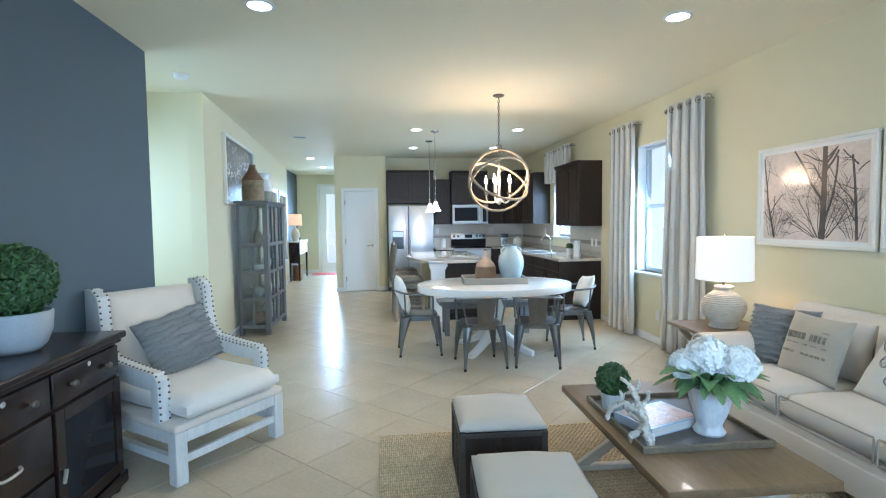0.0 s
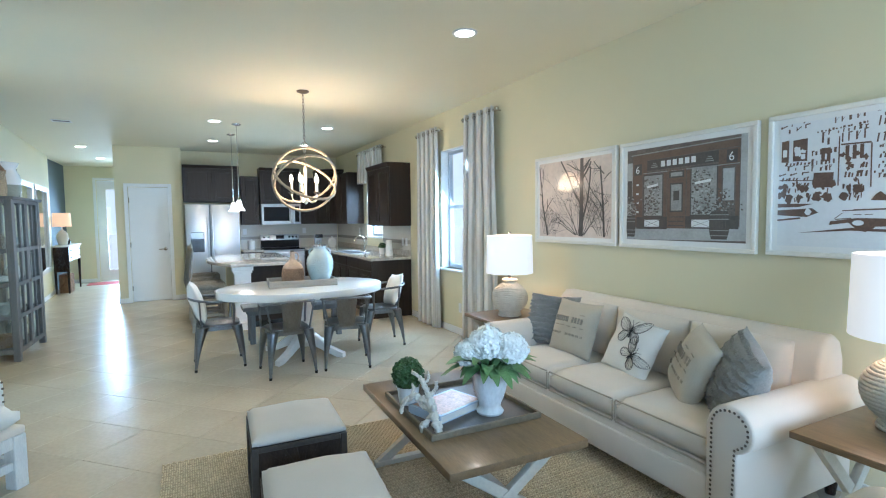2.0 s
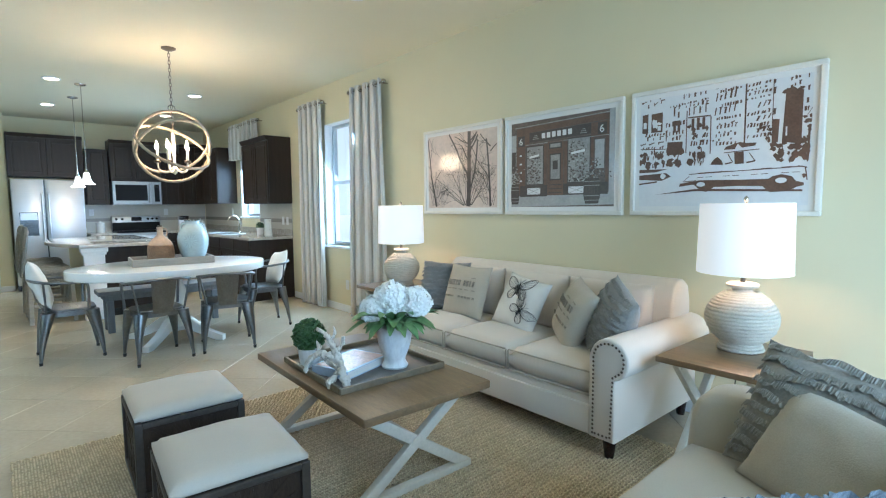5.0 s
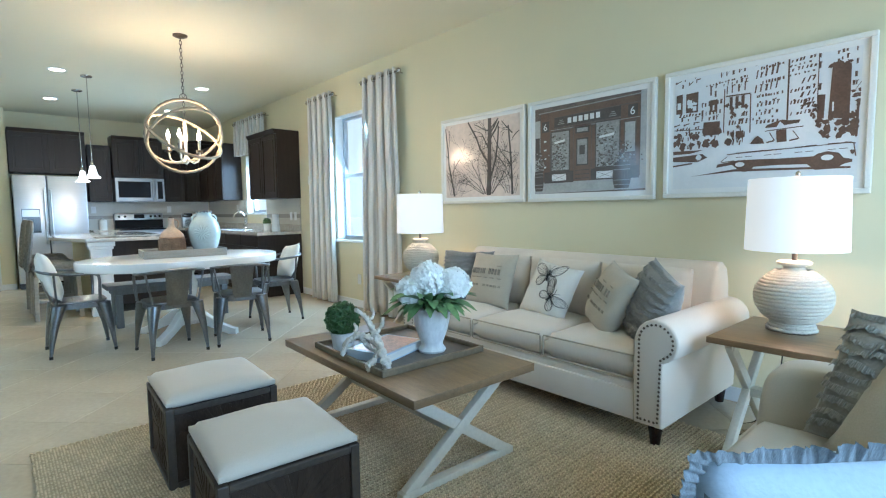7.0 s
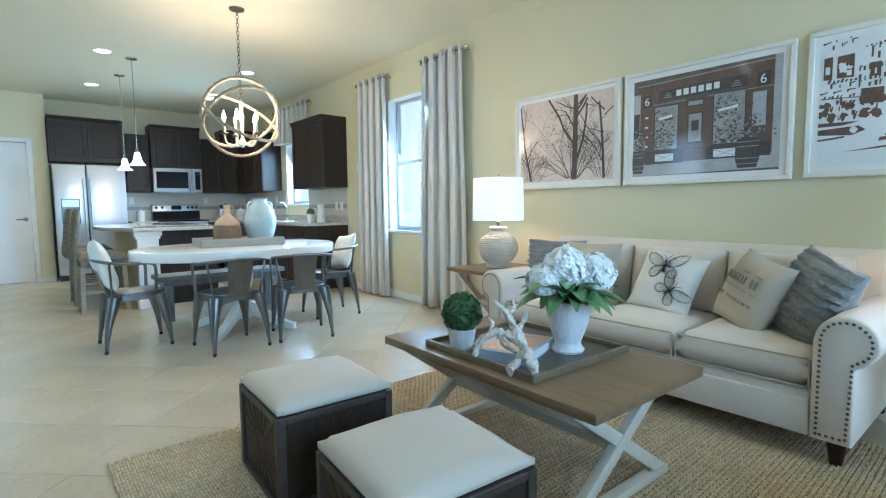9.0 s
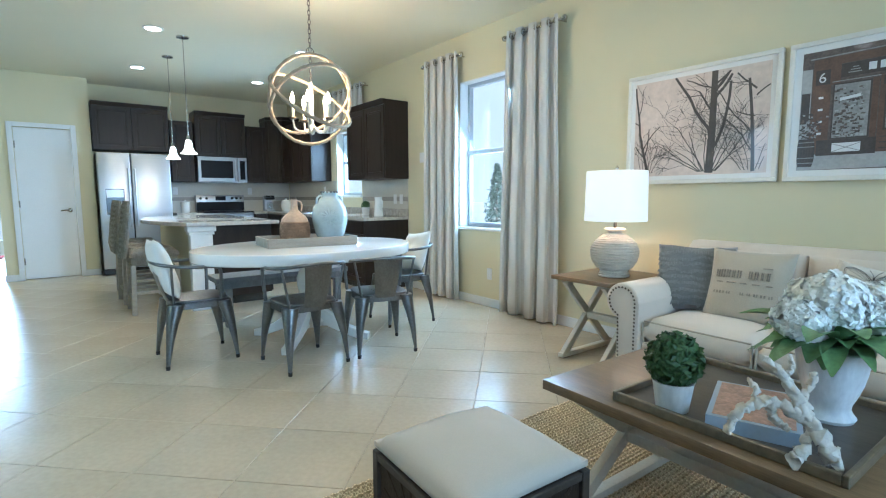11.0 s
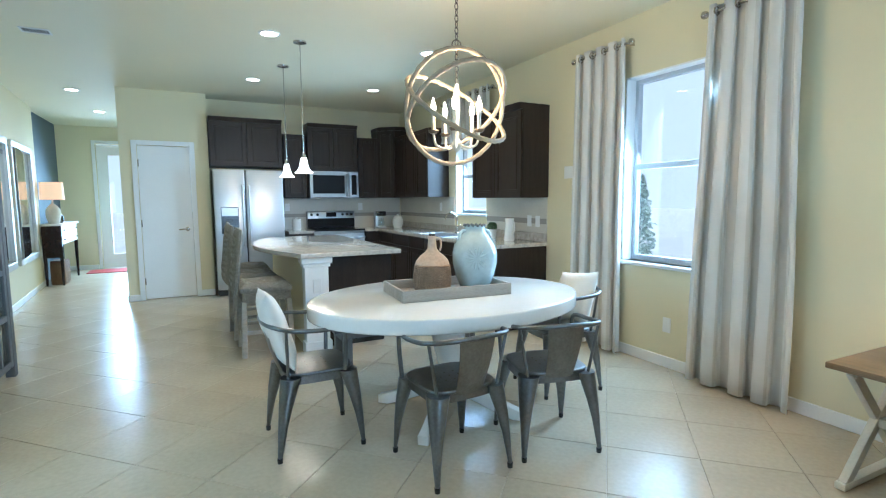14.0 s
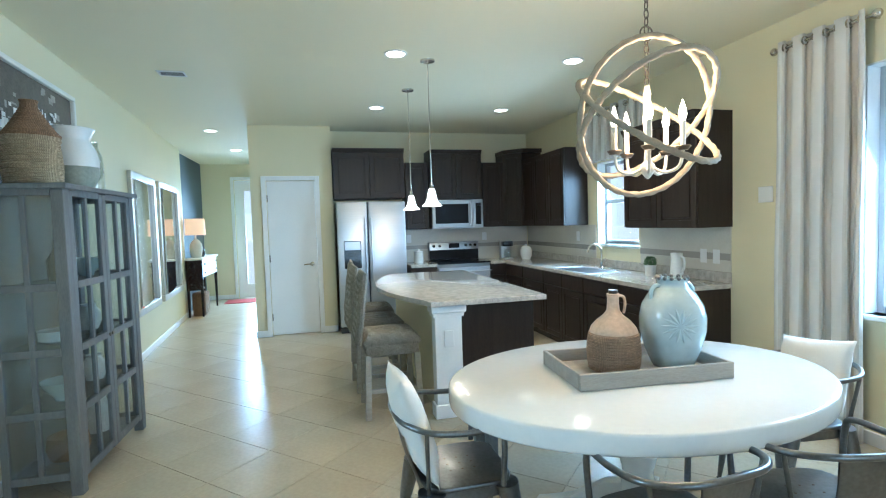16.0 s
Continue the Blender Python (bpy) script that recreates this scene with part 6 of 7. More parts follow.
ink(bm, (0.385, 0.240), (0.43, 0.185), (0.46, 0.178), (0.495, 0.205), (0.515, 0.250))
ink(bm, (0.735, 0.215), (0.775, 0.165), (0.86, 0.168), (0.895, 0.196), (0.925, 0.205), (0.925, 0.222), (0.890, 0.235), (0.872, 0.268), (0.825, 0.284), (0.785, 0.272), (0.755, 0.245))
blot(bm, 0.925, 0.270, 0.012, 0.016)
tagged(part("printed_car_outline", bm, PRINT_BROWN, f, "brown taxi outline"), kind="stuff")
for u, v, r in ((0.428, 0.235, 0.024), (0.825, 0.243, 0.026)):
    bm = bmesh.new()
    ink(bm, *[(u + r * math.cos(t), v + r * 0.72 * math.sin(t)) for t in [2 * math.pi * i / 16 for i in range(16)]])
    part("printed_hubcap", bm, PRINT_PALE, f)


# ---- dining ----
dt = thing("dining_table", "oval white dining table on a pedestal", "dining table", pose(1.65, 5.47, 0))
a0, b0 = 0.84, 0.62
oval = [(a0 * math.cos(t), b0 * math.sin(t)) for t in [2 * math.pi * i / 72 for i in range(72)]]
part("tabletop", prism(oval, 0.655, 0.735, "z", bevel=0.012), WHITE_TOP, dt, "thick glossy white oval top", 40)
part("pedestal", lathe([(0, 0.10), (0.10, 0.10), (0.12, 0.14), (0.075, 0.20), (0.065, 0.30), (0.095, 0.42), (0.10, 0.48), (0.07, 0.56), (0.09, 0.62), (0.20, 0.654), (0, 0.654)], 32), WHITE_TOP, dt, "turned white pedestal", 50)
for k in range(4):
    a = math.pi / 4 + k * math.pi / 2
    foot = [(0.05, 0.10), (0.05, 0.24), (0.14, 0.22), (0.30, 0.11), (0.42, 0.065), (0.47, 0.05), (0.47, 0.0), (0.40, 0.0), (0.26, 0.05), (0.14, 0.10)]
    bm = prism(foot, -0.032, 0.032, "y", bevel=0.008)
    bm.transform(Matrix.Rotation(a, 4, "Z"))
    part("foot", bm, WHITE_TOP, dt, "curved white foot", 40)


def metal_chair():
    c = thing("metal_armchair", "gunmetal steel cafe armchair with a pressed seat", "chair", group="metal dining armchairs")
    seat = []
    for i in range(40):
        t = 2 * math.pi * i / 40
        ct, st = math.cos(t), math.sin(t)
        r = 1 / (abs(ct) ** 4.5 + abs(st) ** 4.5) ** (1 / 4.5)
        seat.append((0.185 * ct * r, 0.18 * st * r + 0.01))
    part("seat", prism(seat, 0.412, 0.432, "z", bevel=0.007), GUNMETAL, c, "", 40)
    part("skirt", prism([(a * 0.97, b * 0.97) for a, b in seat], 0.372, 0.4115, "z"), GUNMETAL, c, "", 40)
    for i in range(3):
        for j in range(3):
            part("drain_dot", lathe([(0, 0.0012), (0.004, 0.001), (0.005, 0)], 8, m=Matrix.Translation((-0.05 + 0.05 * i, -0.04 + 0.05 * j, 0.432))), BRONZE, c)
    for sx in (-1, 1):
        for sy in (-1, 1):
            bm = bmesh.new()
            top, bot = Vector((sx * 0.155, sy * 0.145 + 0.005, 0.412)), Vector((sx * 0.205, sy * 0.215, 0.018))
            rings = []
            for s in (0, 0.12, 0.35, 0.6, 1.0):
                p = top.lerp(bot, s) + Vector((sx, sy, 0)) * 0.008 * math.sin(s * math.pi)
                w = 0.045 * (1 - s) ** 1.3 + 0.012
                ring = []
                for k in range(12):
                    t = 2 * math.pi * k / 12
                    d = Vector((math.cos(t) * w, math.sin(t) * w, 0))
                    out = (d.x * sx + d.y * sy) / 1.414
                    d -= Vector((sx, sy, 0)) / 1.414 * out * (0.35 if out < 0 else 0.10)
                    ring.append(bm.verts.new(p + d))
                rings.append(ring)
            for r0, r1 in zip(rings, rings[1:]):
                for k in range(12):
                    bm.faces.new((r0[k], r0[(k + 1) % 12], r1[(k + 1) % 12], r1[k]))
            bm.faces.new(rings[0])
            bm.faces.new(rings[-1])
            g = part("leg", bm, GUNMETAL, c, "", 45)
            part("foot_cap", rod(bot + Vector((0, 0, -0.018)), bot + Vector((0, 0, 0.006)), 0.013, 0.014, seg=10), BLACK, g)
    rail = smooth_path([(-0.205, 0.125, 0.425), (-0.218, 0.128, 0.60), (-0.222, 0.10, 0.648), (-0.235, -0.02, 0.655), (-0.225, -0.15, 0.668), (-0.14, -0.235, 0.682), (0, -0.258, 0.688),
                        (0.14, -0.235, 0.682), (0.225, -0.15, 0.668), (0.235, -0.02, 0.655), (0.222, 0.10, 0.648), (0.218, 0.128, 0.60), (0.205, 0.125, 0.425)], 5)
    part("arm_rail", tube(rail, 0.0115, 10), GUNMETAL, c, "bent tube back and arm rail", 60)
    for sx in (-1, 1):
        part("back_strut", rod((sx * 0.165, -0.155, 0.40), (sx * 0.215, -0.165, 0.665), 0.008), GUNMETAL, c, "", 40)
    bm = bmesh.new()
    rows = []
    for j in range(9):
        s = j / 8
        z = 0.40 + 0.285 * s
        y = -0.172 - 0.078 * s - 0.012 * math.sin(s * math.pi)
        wd = 0.072 + 0.024 * s
        rows.append([(u * wd, y - 0.010 * (1 - u * u) + 0.010, z) for u in (-1, -0.5, 0, 0.5, 1)])
    for off in (0.0, 0.005):
        vs = [[bm.verts.new((x, y + off, z)) for x, y, z in r] for r in rows]
        for p, q in zip(vs, vs[1:]):
            for k in range(4):
                bm.faces.new((p[k], p[k + 1], q[k + 1], q[k]))
    part("back_splat", bm, GUNMETAL, c, "flat sheet steel splat", 60)
    return c


c0 = metal_chair()
c0.matrix_world = pose(1.385, 4.945, 0, 0, 0, 4)
copy_thing(c0, pose(1.945, 4.910, 0, 0, 0, -14))
ca = copy_thing(c0, pose(0.83, 5.51, 0, 0, 0, -90))
cdn = copy_thing(c0, pose(2.52, 5.50, 0, 0, 0, 84))
scatter_pillow(pose(0.71, 5.51, 0.434, 0, 0, 90) @ Matrix.Rotation(radians(-17), 4, "X") @ Matrix.Rotation(radians(4), 4, "Y"), 0.42, 0.42, 0.12, WHITE_COTTON, "white pillow standing on the metal chair", 51)
scatter_pillow(pose(2.62, 5.50, 0.434, 0, 0, -96) @ Matrix.Rotation(radians(-20), 4, "X") @ Matrix.Rotation(radians(-8), 4, "Y"), 0.40, 0.37, 0.13, WHITE_COTTON, "white pillow leaning on the metal chair back", 53)

bench = thing("dining_bench", "low grey weathered wooden bench behind the table", "bench", pose(1.72, 6.30, 0))
part("seat", box(-0.60, 0.60, -0.16, 0.16, 0.385, 0.43, 0.006), GREYWOOD, bench)
part("apron", box(-0.55, 0.55, -0.13, 0.13, 0.33, 0.385, 0.004), GREYWOOD, bench)
for x in (-0.50, 0.50):
    for y in (-0.11, 0.11):
        part("leg", box(x - 0.03, x + 0.03, y - 0.03, y + 0.03, 0.0, 0.33, 0.005), GREYWOOD, bench)

dtray = thing("wooden_tray", "shallow weathered grey wooden tray on the table", "tray", pose(1.645, 5.490, 0.735, 0, 0, -5))
part("tray_floor", box(-0.325, 0.325, -0.185, 0.185, 0.001, 0.012), TRAYWOOD, dtray)
for a, b, c, d in ((-0.34, 0.34, -0.20, -0.185), (-0.34, 0.34, 0.185, 0.20), (-0.34, -0.325, -0.185, 0.185), (0.325, 0.34, -0.185, 0.185)):
    part("side", box(a, b, c, d, 0.0, 0.068, 0.003, 1), TRAYWOOD, dtray)

jug = thing("wicker_jug", "brown woven jug with a slim tan neck", "jug", pose(1.560, 5.505, 0.748))
part("wicker_wrap", lathe([(0, 0), (0.095, 0), (0.102, 0.01), (0.108, 0.06), (0.110, 0.12), (0.104, 0.165), (0.099, 0.17), (0, 0.17)], 36), JUGWEAVE, jug, "brown woven wrap", 50)
bm = bmesh.new()
for k in range(15):
    z = 0.012 + k * 0.0105
    r = 0.104 + 0.007 * math.sin(k / 14 * math.pi)
    tube([(r * math.cos(t), r * math.sin(t), z) for t in [2 * math.pi * i / 40 for i in range(40)]], 0.0052, 6, True, bm=bm, twist=30, relief=0.15)
tagged(part("wicker_weave", bm, JUGWEAVE, jug, "woven strands", 60), kind="stuff")
part("shoulder", lathe([(0.103, 0.168), (0.096, 0.19), (0.072, 0.218), (0.044, 0.24), (0.028, 0.262), (0.024, 0.31), (0.027, 0.335), (0.022, 0.337), (0.018, 0.31), (0.02, 0.27), (0, 0.26)], 36), TANPOT, jug, "tan shoulder and neck", 50)
part("handle", tube(smooth_path([(0.026, 0, 0.325), (0.052, 0, 0.318), (0.060, 0, 0.285), (0.052, 0, 0.245)], 5), 0.006, 8), TANPOT, jug, "", 60)
part("stopper", rod((0, 0, 0.33), (0, 0, 0.352), 0.018, 0.021), BRONZE, jug, "", 40)

bv = thing("glazed_vase", "pale blue glazed ceramic vase with a starburst relief", "vase", pose(1.838, 5.475, 0.748))
part("body", lathe([(0, 0), (0.082, 0), (0.090, 0.012), (0.118, 0.08), (0.138, 0.16), (0.140, 0.22), (0.128, 0.275), (0.098, 0.325), (0.070, 0.352), (0.062, 0.375), (0.068, 0.392), (0.060, 0.394), (0.052, 0.375), (0.058, 0.352), (0, 0.34)], 44), CELADON, bv, "", 50)
for sx in (-1, 1):
    part("handle", tube(smooth_path([(sx * 0.064, 0, 0.360), (sx * 0.085, 0, 0.362), (sx * 0.106, 0, 0.340), (sx * 0.108, 0, 0.305)], 5), 0.010, 8), CELADON, bv, "", 60)
bm = bmesh.new()
for k in range(14):
    a = 2 * math.pi * k / 14
    mm = Matrix.Rotation(radians(-115), 4, "Z")
    pts = []
    for s in (0.012, 0.044, 0.074):
        dy, dz = s * math.cos(a), s * math.sin(a)
        zz = 0.20 + dz
        r = 0.139 - 0.5 * abs(zz - 0.20) ** 1.6
        pts.append(mm @ Vector((math.sqrt(max(1e-4, r * r - dy * dy)) - 0.001, dy, zz)))
    tube(pts, [0.0035, 0.008, 0.0025], 6, bm=bm)
part("relief", bm, CELADON, bv, "raised starburst", 60)
bm = bmesh.new()
for k in range(14):
    a = 2 * math.pi * k / 14
    t = bmesh.new()
    bmesh.ops.create_icosphere(t, subdivisions=1, radius=0.011)
    t.transform(Matrix.Translation((0.063 * math.cos(a), 0.063 * math.sin(a), 0.394)))
    joined(bm, t)
part("beaded_rim", bm, GUNMETAL, bv, "dark beaded rim", 60)

# ---- kitchen ----
def shaker_doors(t, faces, material, x_of):
    """Framed doors: each face is (a0, a1, z0, z1, handle); x_of maps (a, depth, z) boxes into place."""
    for a0, a1, z0, z1 in faces:
        fr = 0.055
        bm = bmesh.new()
        for p, q, c, d in ((a0, a0 + fr, z0, z1), (a1 - fr, a1, z0, z1), (a0 + fr, a1 - fr, z1 - fr, z1), (a0 + fr, a1 - fr, z0, z0 + fr)):
            box(p, q, -0.020, 0.0, c, d, 0.002, 1, bm)
        box(a0 + fr, a1 - fr, -0.010, 0.0, z0 + fr, z1 - fr, bm=bm)
        if a1 - a0 > 0.2 and z1 - z0 > 0.3:
            box(a0 + fr + 0.018, a1 - fr - 0.018, -0.016, -0.0101, z0 + fr + 0.018, z1 - fr - 0.018, 0.005, 2, bm)
        bm.transform(x_of)
        part("door", bm, material, t, "raised panel door")


def wall_cabinet(m, w, d, z0, z1, doors, crown=0.0, label="dark espresso wall cabinet with raised panel doors"):
    """Its own x runs along its front, y into the wall; the front is at y 0."""
    t = thing("wall_cabinet", label, "kitchen cabinet", m, group="espresso kitchen cabinets")
    part("body", box(0.0, w, 0.001, d, z0, z1), ESPRESSO, t)
    shaker_doors(t, [(w * k / doors + 0.004, w * (k + 1) / doors - 0.004, z0 + 0.006, z1 - 0.006) for k in range(doors)], ESPRESSO, Matrix())
    if crown:
        bm = prism([(-0.022, z1), (-0.026, z1 + 0.012), (-0.045, z1 + crown - 0.012), (-0.048, z1 + crown), (d, z1 + crown), (d, z1)], -0.0, w, "x")
        part("crown_moulding", bm, ESPRESSO, t)
    return t


def base_cabinet(m, w, d, doors, drawer=True, h=0.825):
    t = thing("base_cabinet", "dark espresso base cabinet with raised panel doors", "kitchen cabinet", m, group="espresso kitchen cabinets")
    part("body", box(0, w, 0.001, d, 0.09, h), ESPRESSO, t)
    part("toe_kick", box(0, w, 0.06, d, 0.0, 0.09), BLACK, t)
    top = h - 0.15 if drawer else h
    shaker_doors(t, [(w * k / doors + 0.004, w * (k + 1) / doors - 0.004, 0.10, top - 0.008) for k in range(doors)], ESPRESSO, Matrix())
    if drawer:
        for k in range(doors):
            part("drawer", box(w * k / doors + 0.004, w * (k + 1) / doors - 0.004, -0.02, 0, top, h - 0.008, 0.003, 1), ESPRESSO, t)
    return t


UY, BY = KY - 0.30, KY - 0.58
wall_cabinet(pose(0.56, KY - 0.42, 0), 0.95, 0.42, 1.775, 2.385, 2, 0.055)
wall_cabinet(pose(1.545, UY, 0), 0.32, 0.30, 1.34, 2.27, 1)
wall_cabinet(pose(1.885, UY - 0.04, 0), 0.76, 0.34, 1.745, 2.385, 2, 0.055)
wall_cabinet(pose(2.665, UY, 0), 0.335, 0.30, 1.34, 2.27, 1)
wc = wall_cabinet(pose(2.995, UY, 0, 0, 0, -45), 0.30, 0.012, 1.34, 2.385, 1, 0.0, "dark espresso corner wall cabinet with a crown")
cr = [(-0.03, 0.03), (-0.02, -0.03), (0.245, -0.255), (0.53, -0.26), (0.53, 0.33), (-0.03, 0.33)]
cor = [(0.0, 0.0), (0.212, -0.212), (0.50, -0.212), (0.50, 0.299), (0.0, 0.299)]
bm = prism([(a * 1.0, b) for a, b in cor], 1.34, 2.385, "z")
bm.transform(wc.matrix_world.inverted() @ Matrix.Translation((2.999, UY + 0.001, 0)))
part("corner_body", bm, ESPRESSO, wc)
bm = prism([(-0.01, -0.025), (0.205, -0.245), (0.50, -0.245), (0.50, 0.298), (-0.01, 0.298)], 2.385, 2.44, "z")
bm.transform(wc.matrix_world.inverted() @ Matrix.Translation((2.999, UY + 0.001, 0)))
part("crown_moulding", bm, ESPRESSO, wc)
EW = lambda x, y: Matrix.Translation((x, y, 0)) @ Matrix.Rotation(radians(-90), 4, "Z")
wall_cabinet(EW(3.20, 10.22), 1.24, 0.30, 1.34, 2.27, 3)
wall_cabinet(EW(3.18, 7.76), 0.93, 0.32, 1.315, 2.165, 2, 0.06)

for x, w, n in ((1.535, 0.36, 1), (2.675, 0.225, 1)):
    base_cabinet(pose(x, BY, 0), w, 0.58, n)
for y, w, n in ((10.17, 0.60, 1), (9.565, 0.60, 1), (8.96, 0.90, 2), (8.055, 0.60, 1), (7.45, 0.585, 1)):
    base_cabinet(EW(2.905, y), w, 0.595, n)
ep = thing("cabinet_end_panel", "plain dark espresso end panel of the counter run", "cabinet panel", pose(2.89, 6.845, 0))
part("board", box(0, RX - 0.003 - 2.89, 0, 0.017, 0.0, 0.825), ESPRESSO, ep)

ct = thing("countertop", "speckled beige granite countertop round the kitchen corner", "countertop", pose(0, 0, 0))
bm = prism([(1.53, KY - 0.003), (1.53, BY - 0.03), (1.888, BY - 0.03), (1.888, KY - 0.003)], 0.826, 0.862, "z")
joined(bm, prism([(2.662, KY - 0.003), (2.662, BY - 0.03), (2.875, BY - 0.03), (2.875, 6.83), (RX - 0.003, 6.83), (RX - 0.003, KY - 0.003)], 0.826, 0.862, "z"))
part("slab", bm, GRANITE, ct)
part("upstand", box(RX - 0.022, RX - 0.004, 6.83, KY - 0.03, 0.863, 0.95, 0.003, 1), GRANITE, ct)
bs = thing("backsplash", "cream tile backsplash with a thin mosaic band", "backsplash", pose(0, 0, 0), kind="structure")
part("field", joined(box(1.54, 3.478, KY - 0.010, KY - 0.001, 0.863, 1.34), box(RX - 0.010, RX - 0.001, 6.84, 7.97, 0.951, 1.315)), SPLASH, bs)
part("field", box(RX - 0.010, RX - 0.001, 8.80, KY - 0.012, 0.951, 1.34), SPLASH, bs)
part("mosaic_band", joined(box(1.54, 3.47, KY - 0.014, KY - 0.0101, 1.045, 1.10), box(RX - 0.014, RX - 0.0101, 6.84, 7.97, 1.045, 1.10)), MOSAIC, bs)
part("mosaic_band", box(RX - 0.014, RX - 0.0101, 8.80, KY - 0.016, 1.045, 1.10), MOSAIC, bs)

# fridge
fr = thing("refrigerator", "stainless steel side-by-side refrigerator with water dispenser", "refrigerator", pose(0.575, KY - 0.60, 0))
part("body", box(0.0, 0.90, 0.052, 0.59, 0.02, 1.725, 0.004, 1), BLACK, fr)
part("grille", box(0.01, 0.89, 0.03, 0.05, 0.01, 0.085), BLACK, fr)
for a, b in ((0.0, 0.395), (0.405, 0.90)):
    d = part("door", box(a + 0.002, b - 0.002, -0.012, 0.05, 0.095, 1.725, 0.012, 3), STEEL, fr, "brushed steel door", 40)
    hx = b - 0.035 if a < 0.1 else a + 0.035
    part("handle", tube(smooth_path([(hx, -0.012, 1.50), (hx, -0.05, 1.47), (hx, -0.052, 1.1), (hx, -0.05, 0.73), (hx, -0.012, 0.70)], 5), 0.011, 10), STEEL, d, "", 60)
dp = part("dispenser", box(0.080, 0.300, -0.020, -0.0125, 0.86, 1.22, 0.004), BLACK, fr, "black water and ice dispenser")
part("panel", box(0.088, 0.292, -0.023, -0.0201, 1.10, 1.21, 0.002, 1), STEEL_DARK, dp)
part("spout", box(0.14, 0.22, -0.05, -0.0201, 1.02, 1.06, 0.006), BLACK, dp)

# range and microwave
rg = thing("range", "stainless electric range with a black glass top", "stove", pose(1.895, BY - 0.04, 0))
part("body", box(0, 0.76, 0.03, 0.61, 0.0, 0.85, 0.003, 1), STEEL_DARK, rg)
part("cooktop", box(-0.0, 0.76, -0.01, 0.56, 0.851, 0.872, 0.005), DARKGLASS, rg, "black glass cooktop")
part("oven_door", box(0.01, 0.75, -0.005, 0.029, 0.20, 0.80, 0.006), STEEL, rg)
part("oven_window", box(0.12, 0.64, -0.009, -0.0051, 0.34, 0.64), DARKGLASS, rg)
part("oven_handle", tube(smooth_path([(0.05, -0.005, 0.745), (0.06, -0.05, 0.745), (0.70, -0.05, 0.745), (0.71, -0.005, 0.745)], 5), 0.010, 8), STEEL, rg, "", 60)
bgd = part("control_panel", box(0.0, 0.76, 0.52, 0.61, 0.873, 1.135, 0.012), STEEL_DARK, rg, "steel control panel", 50)
part("panel_glass", box(0.008, 0.752, 0.512, 0.5195, 0.876, 1.022), DARKGLASS, bgd)
part("display", box(0.30, 0.46, 0.514, 0.5195, 1.045, 1.115), DARKGLASS, bgd)
for x in (0.07, 0.16, 0.56, 0.63, 0.70):
    part("knob", rod((x, 0.495, 1.08), (x, 0.519, 1.08), 0.019, 0.021, seg=16), BLACK, bgd, "", 40)
mw = thing("microwave", "stainless over-the-range microwave with dark glass", "microwave", pose(1.895, UY - 0.085, 0))
part("body", box(0, 0.75, 0.02, 0.38, 1.335, 1.74), STEEL_DARK, mw)
part("door", box(0.0, 0.59, -0.006, 0.019, 1.345, 1.735, 0.006), STEEL_DARK, mw)
part("door_glass", box(0.045, 0.525, -0.010, -0.0061, 1.405, 1.68), DARKGLASS, mw)
part("handle", tube(smooth_path([(0.555, -0.006, 1.70), (0.555, -0.045, 1.68), (0.555, -0.048, 1.54), (0.555, -0.045, 1.40), (0.555, -0.006, 1.38)], 4), 0.010, 8), STEEL, mw, "", 60)
kp = part("keypad", box(0.60, 0.745, -0.006, 0.019, 1.345, 1.735, 0.004), STEEL_DARK, mw)
part("key_strip", box(0.635, 0.715, -0.008, -0.0061, 1.385, 1.69), DARKGLASS, kp, "dark key strip")
part("display", box(0.64, 0.71, -0.010, -0.0081, 1.64, 1.68), BLACK, kp)
hood = thing("filler_panel", "dark wooden strip under the wall cabinet", "cabinet panel", pose(1.885, UY - 0.04, 0))
part("strip", box(0, 0.76, 0.02, 0.33, 1.7405, 1.7445), ESPRESSO, hood)

# sink, tap and counter things
sk = thing("kitchen_tap", "chrome arched kitchen tap", "tap", pose(3.30, 8.38, 0.862))
part("base", lathe([(0, 0), (0.03, 0), (0.028, 0.02), (0.014, 0.03), (0.014, 0.08), (0, 0.08)], 20), NICKEL, sk, smooth=40)
part("spout", tube(smooth_path([(0, 0, 0.06), (0, 0, 0.20), (-0.06, 0, 0.27), (-0.14, 0, 0.25), (-0.17, 0, 0.19)], 6), 0.011, 10), NICKEL, sk, "", 60)
part("lever", rod((0, -0.01, 0.07), (0.0, -0.09, 0.12), 0.007), NICKEL, sk)
snk = thing("sink", "stainless sink set in the countertop", "sink", pose(3.12, 8.38, 0.862))
part("rim", joined(joined(box(-0.20, -0.18, -0.36, 0.36, 0, 0.005, 0.002, 1), box(0.13, 0.15, -0.36, 0.36, 0, 0.005, 0.002, 1)),
                   joined(box(-0.18, 0.13, -0.36, -0.34, 0, 0.005, 0.002, 1), box(-0.18, 0.13, 0.34, 0.36, 0, 0.005, 0.002, 1))), STEEL, snk)
part("basin", box(-0.18, 0.13, -0.34, 0.34, 0.0005, 0.0015), GUNMETAL, snk)
pk = thing("pitcher", "tall white ceramic pitcher", "pitcher", pose(3.30, 7.22, 0.862))
part("body", lathe([(0, 0), (0.055, 0), (0.06, 0.01), (0.052, 0.10), (0.045, 0.18), (0.05, 0.235), (0.046, 0.235), (0.04, 0.18), (0, 0.17)], 28), WHITE_CERAMIC, pk, smooth=50)
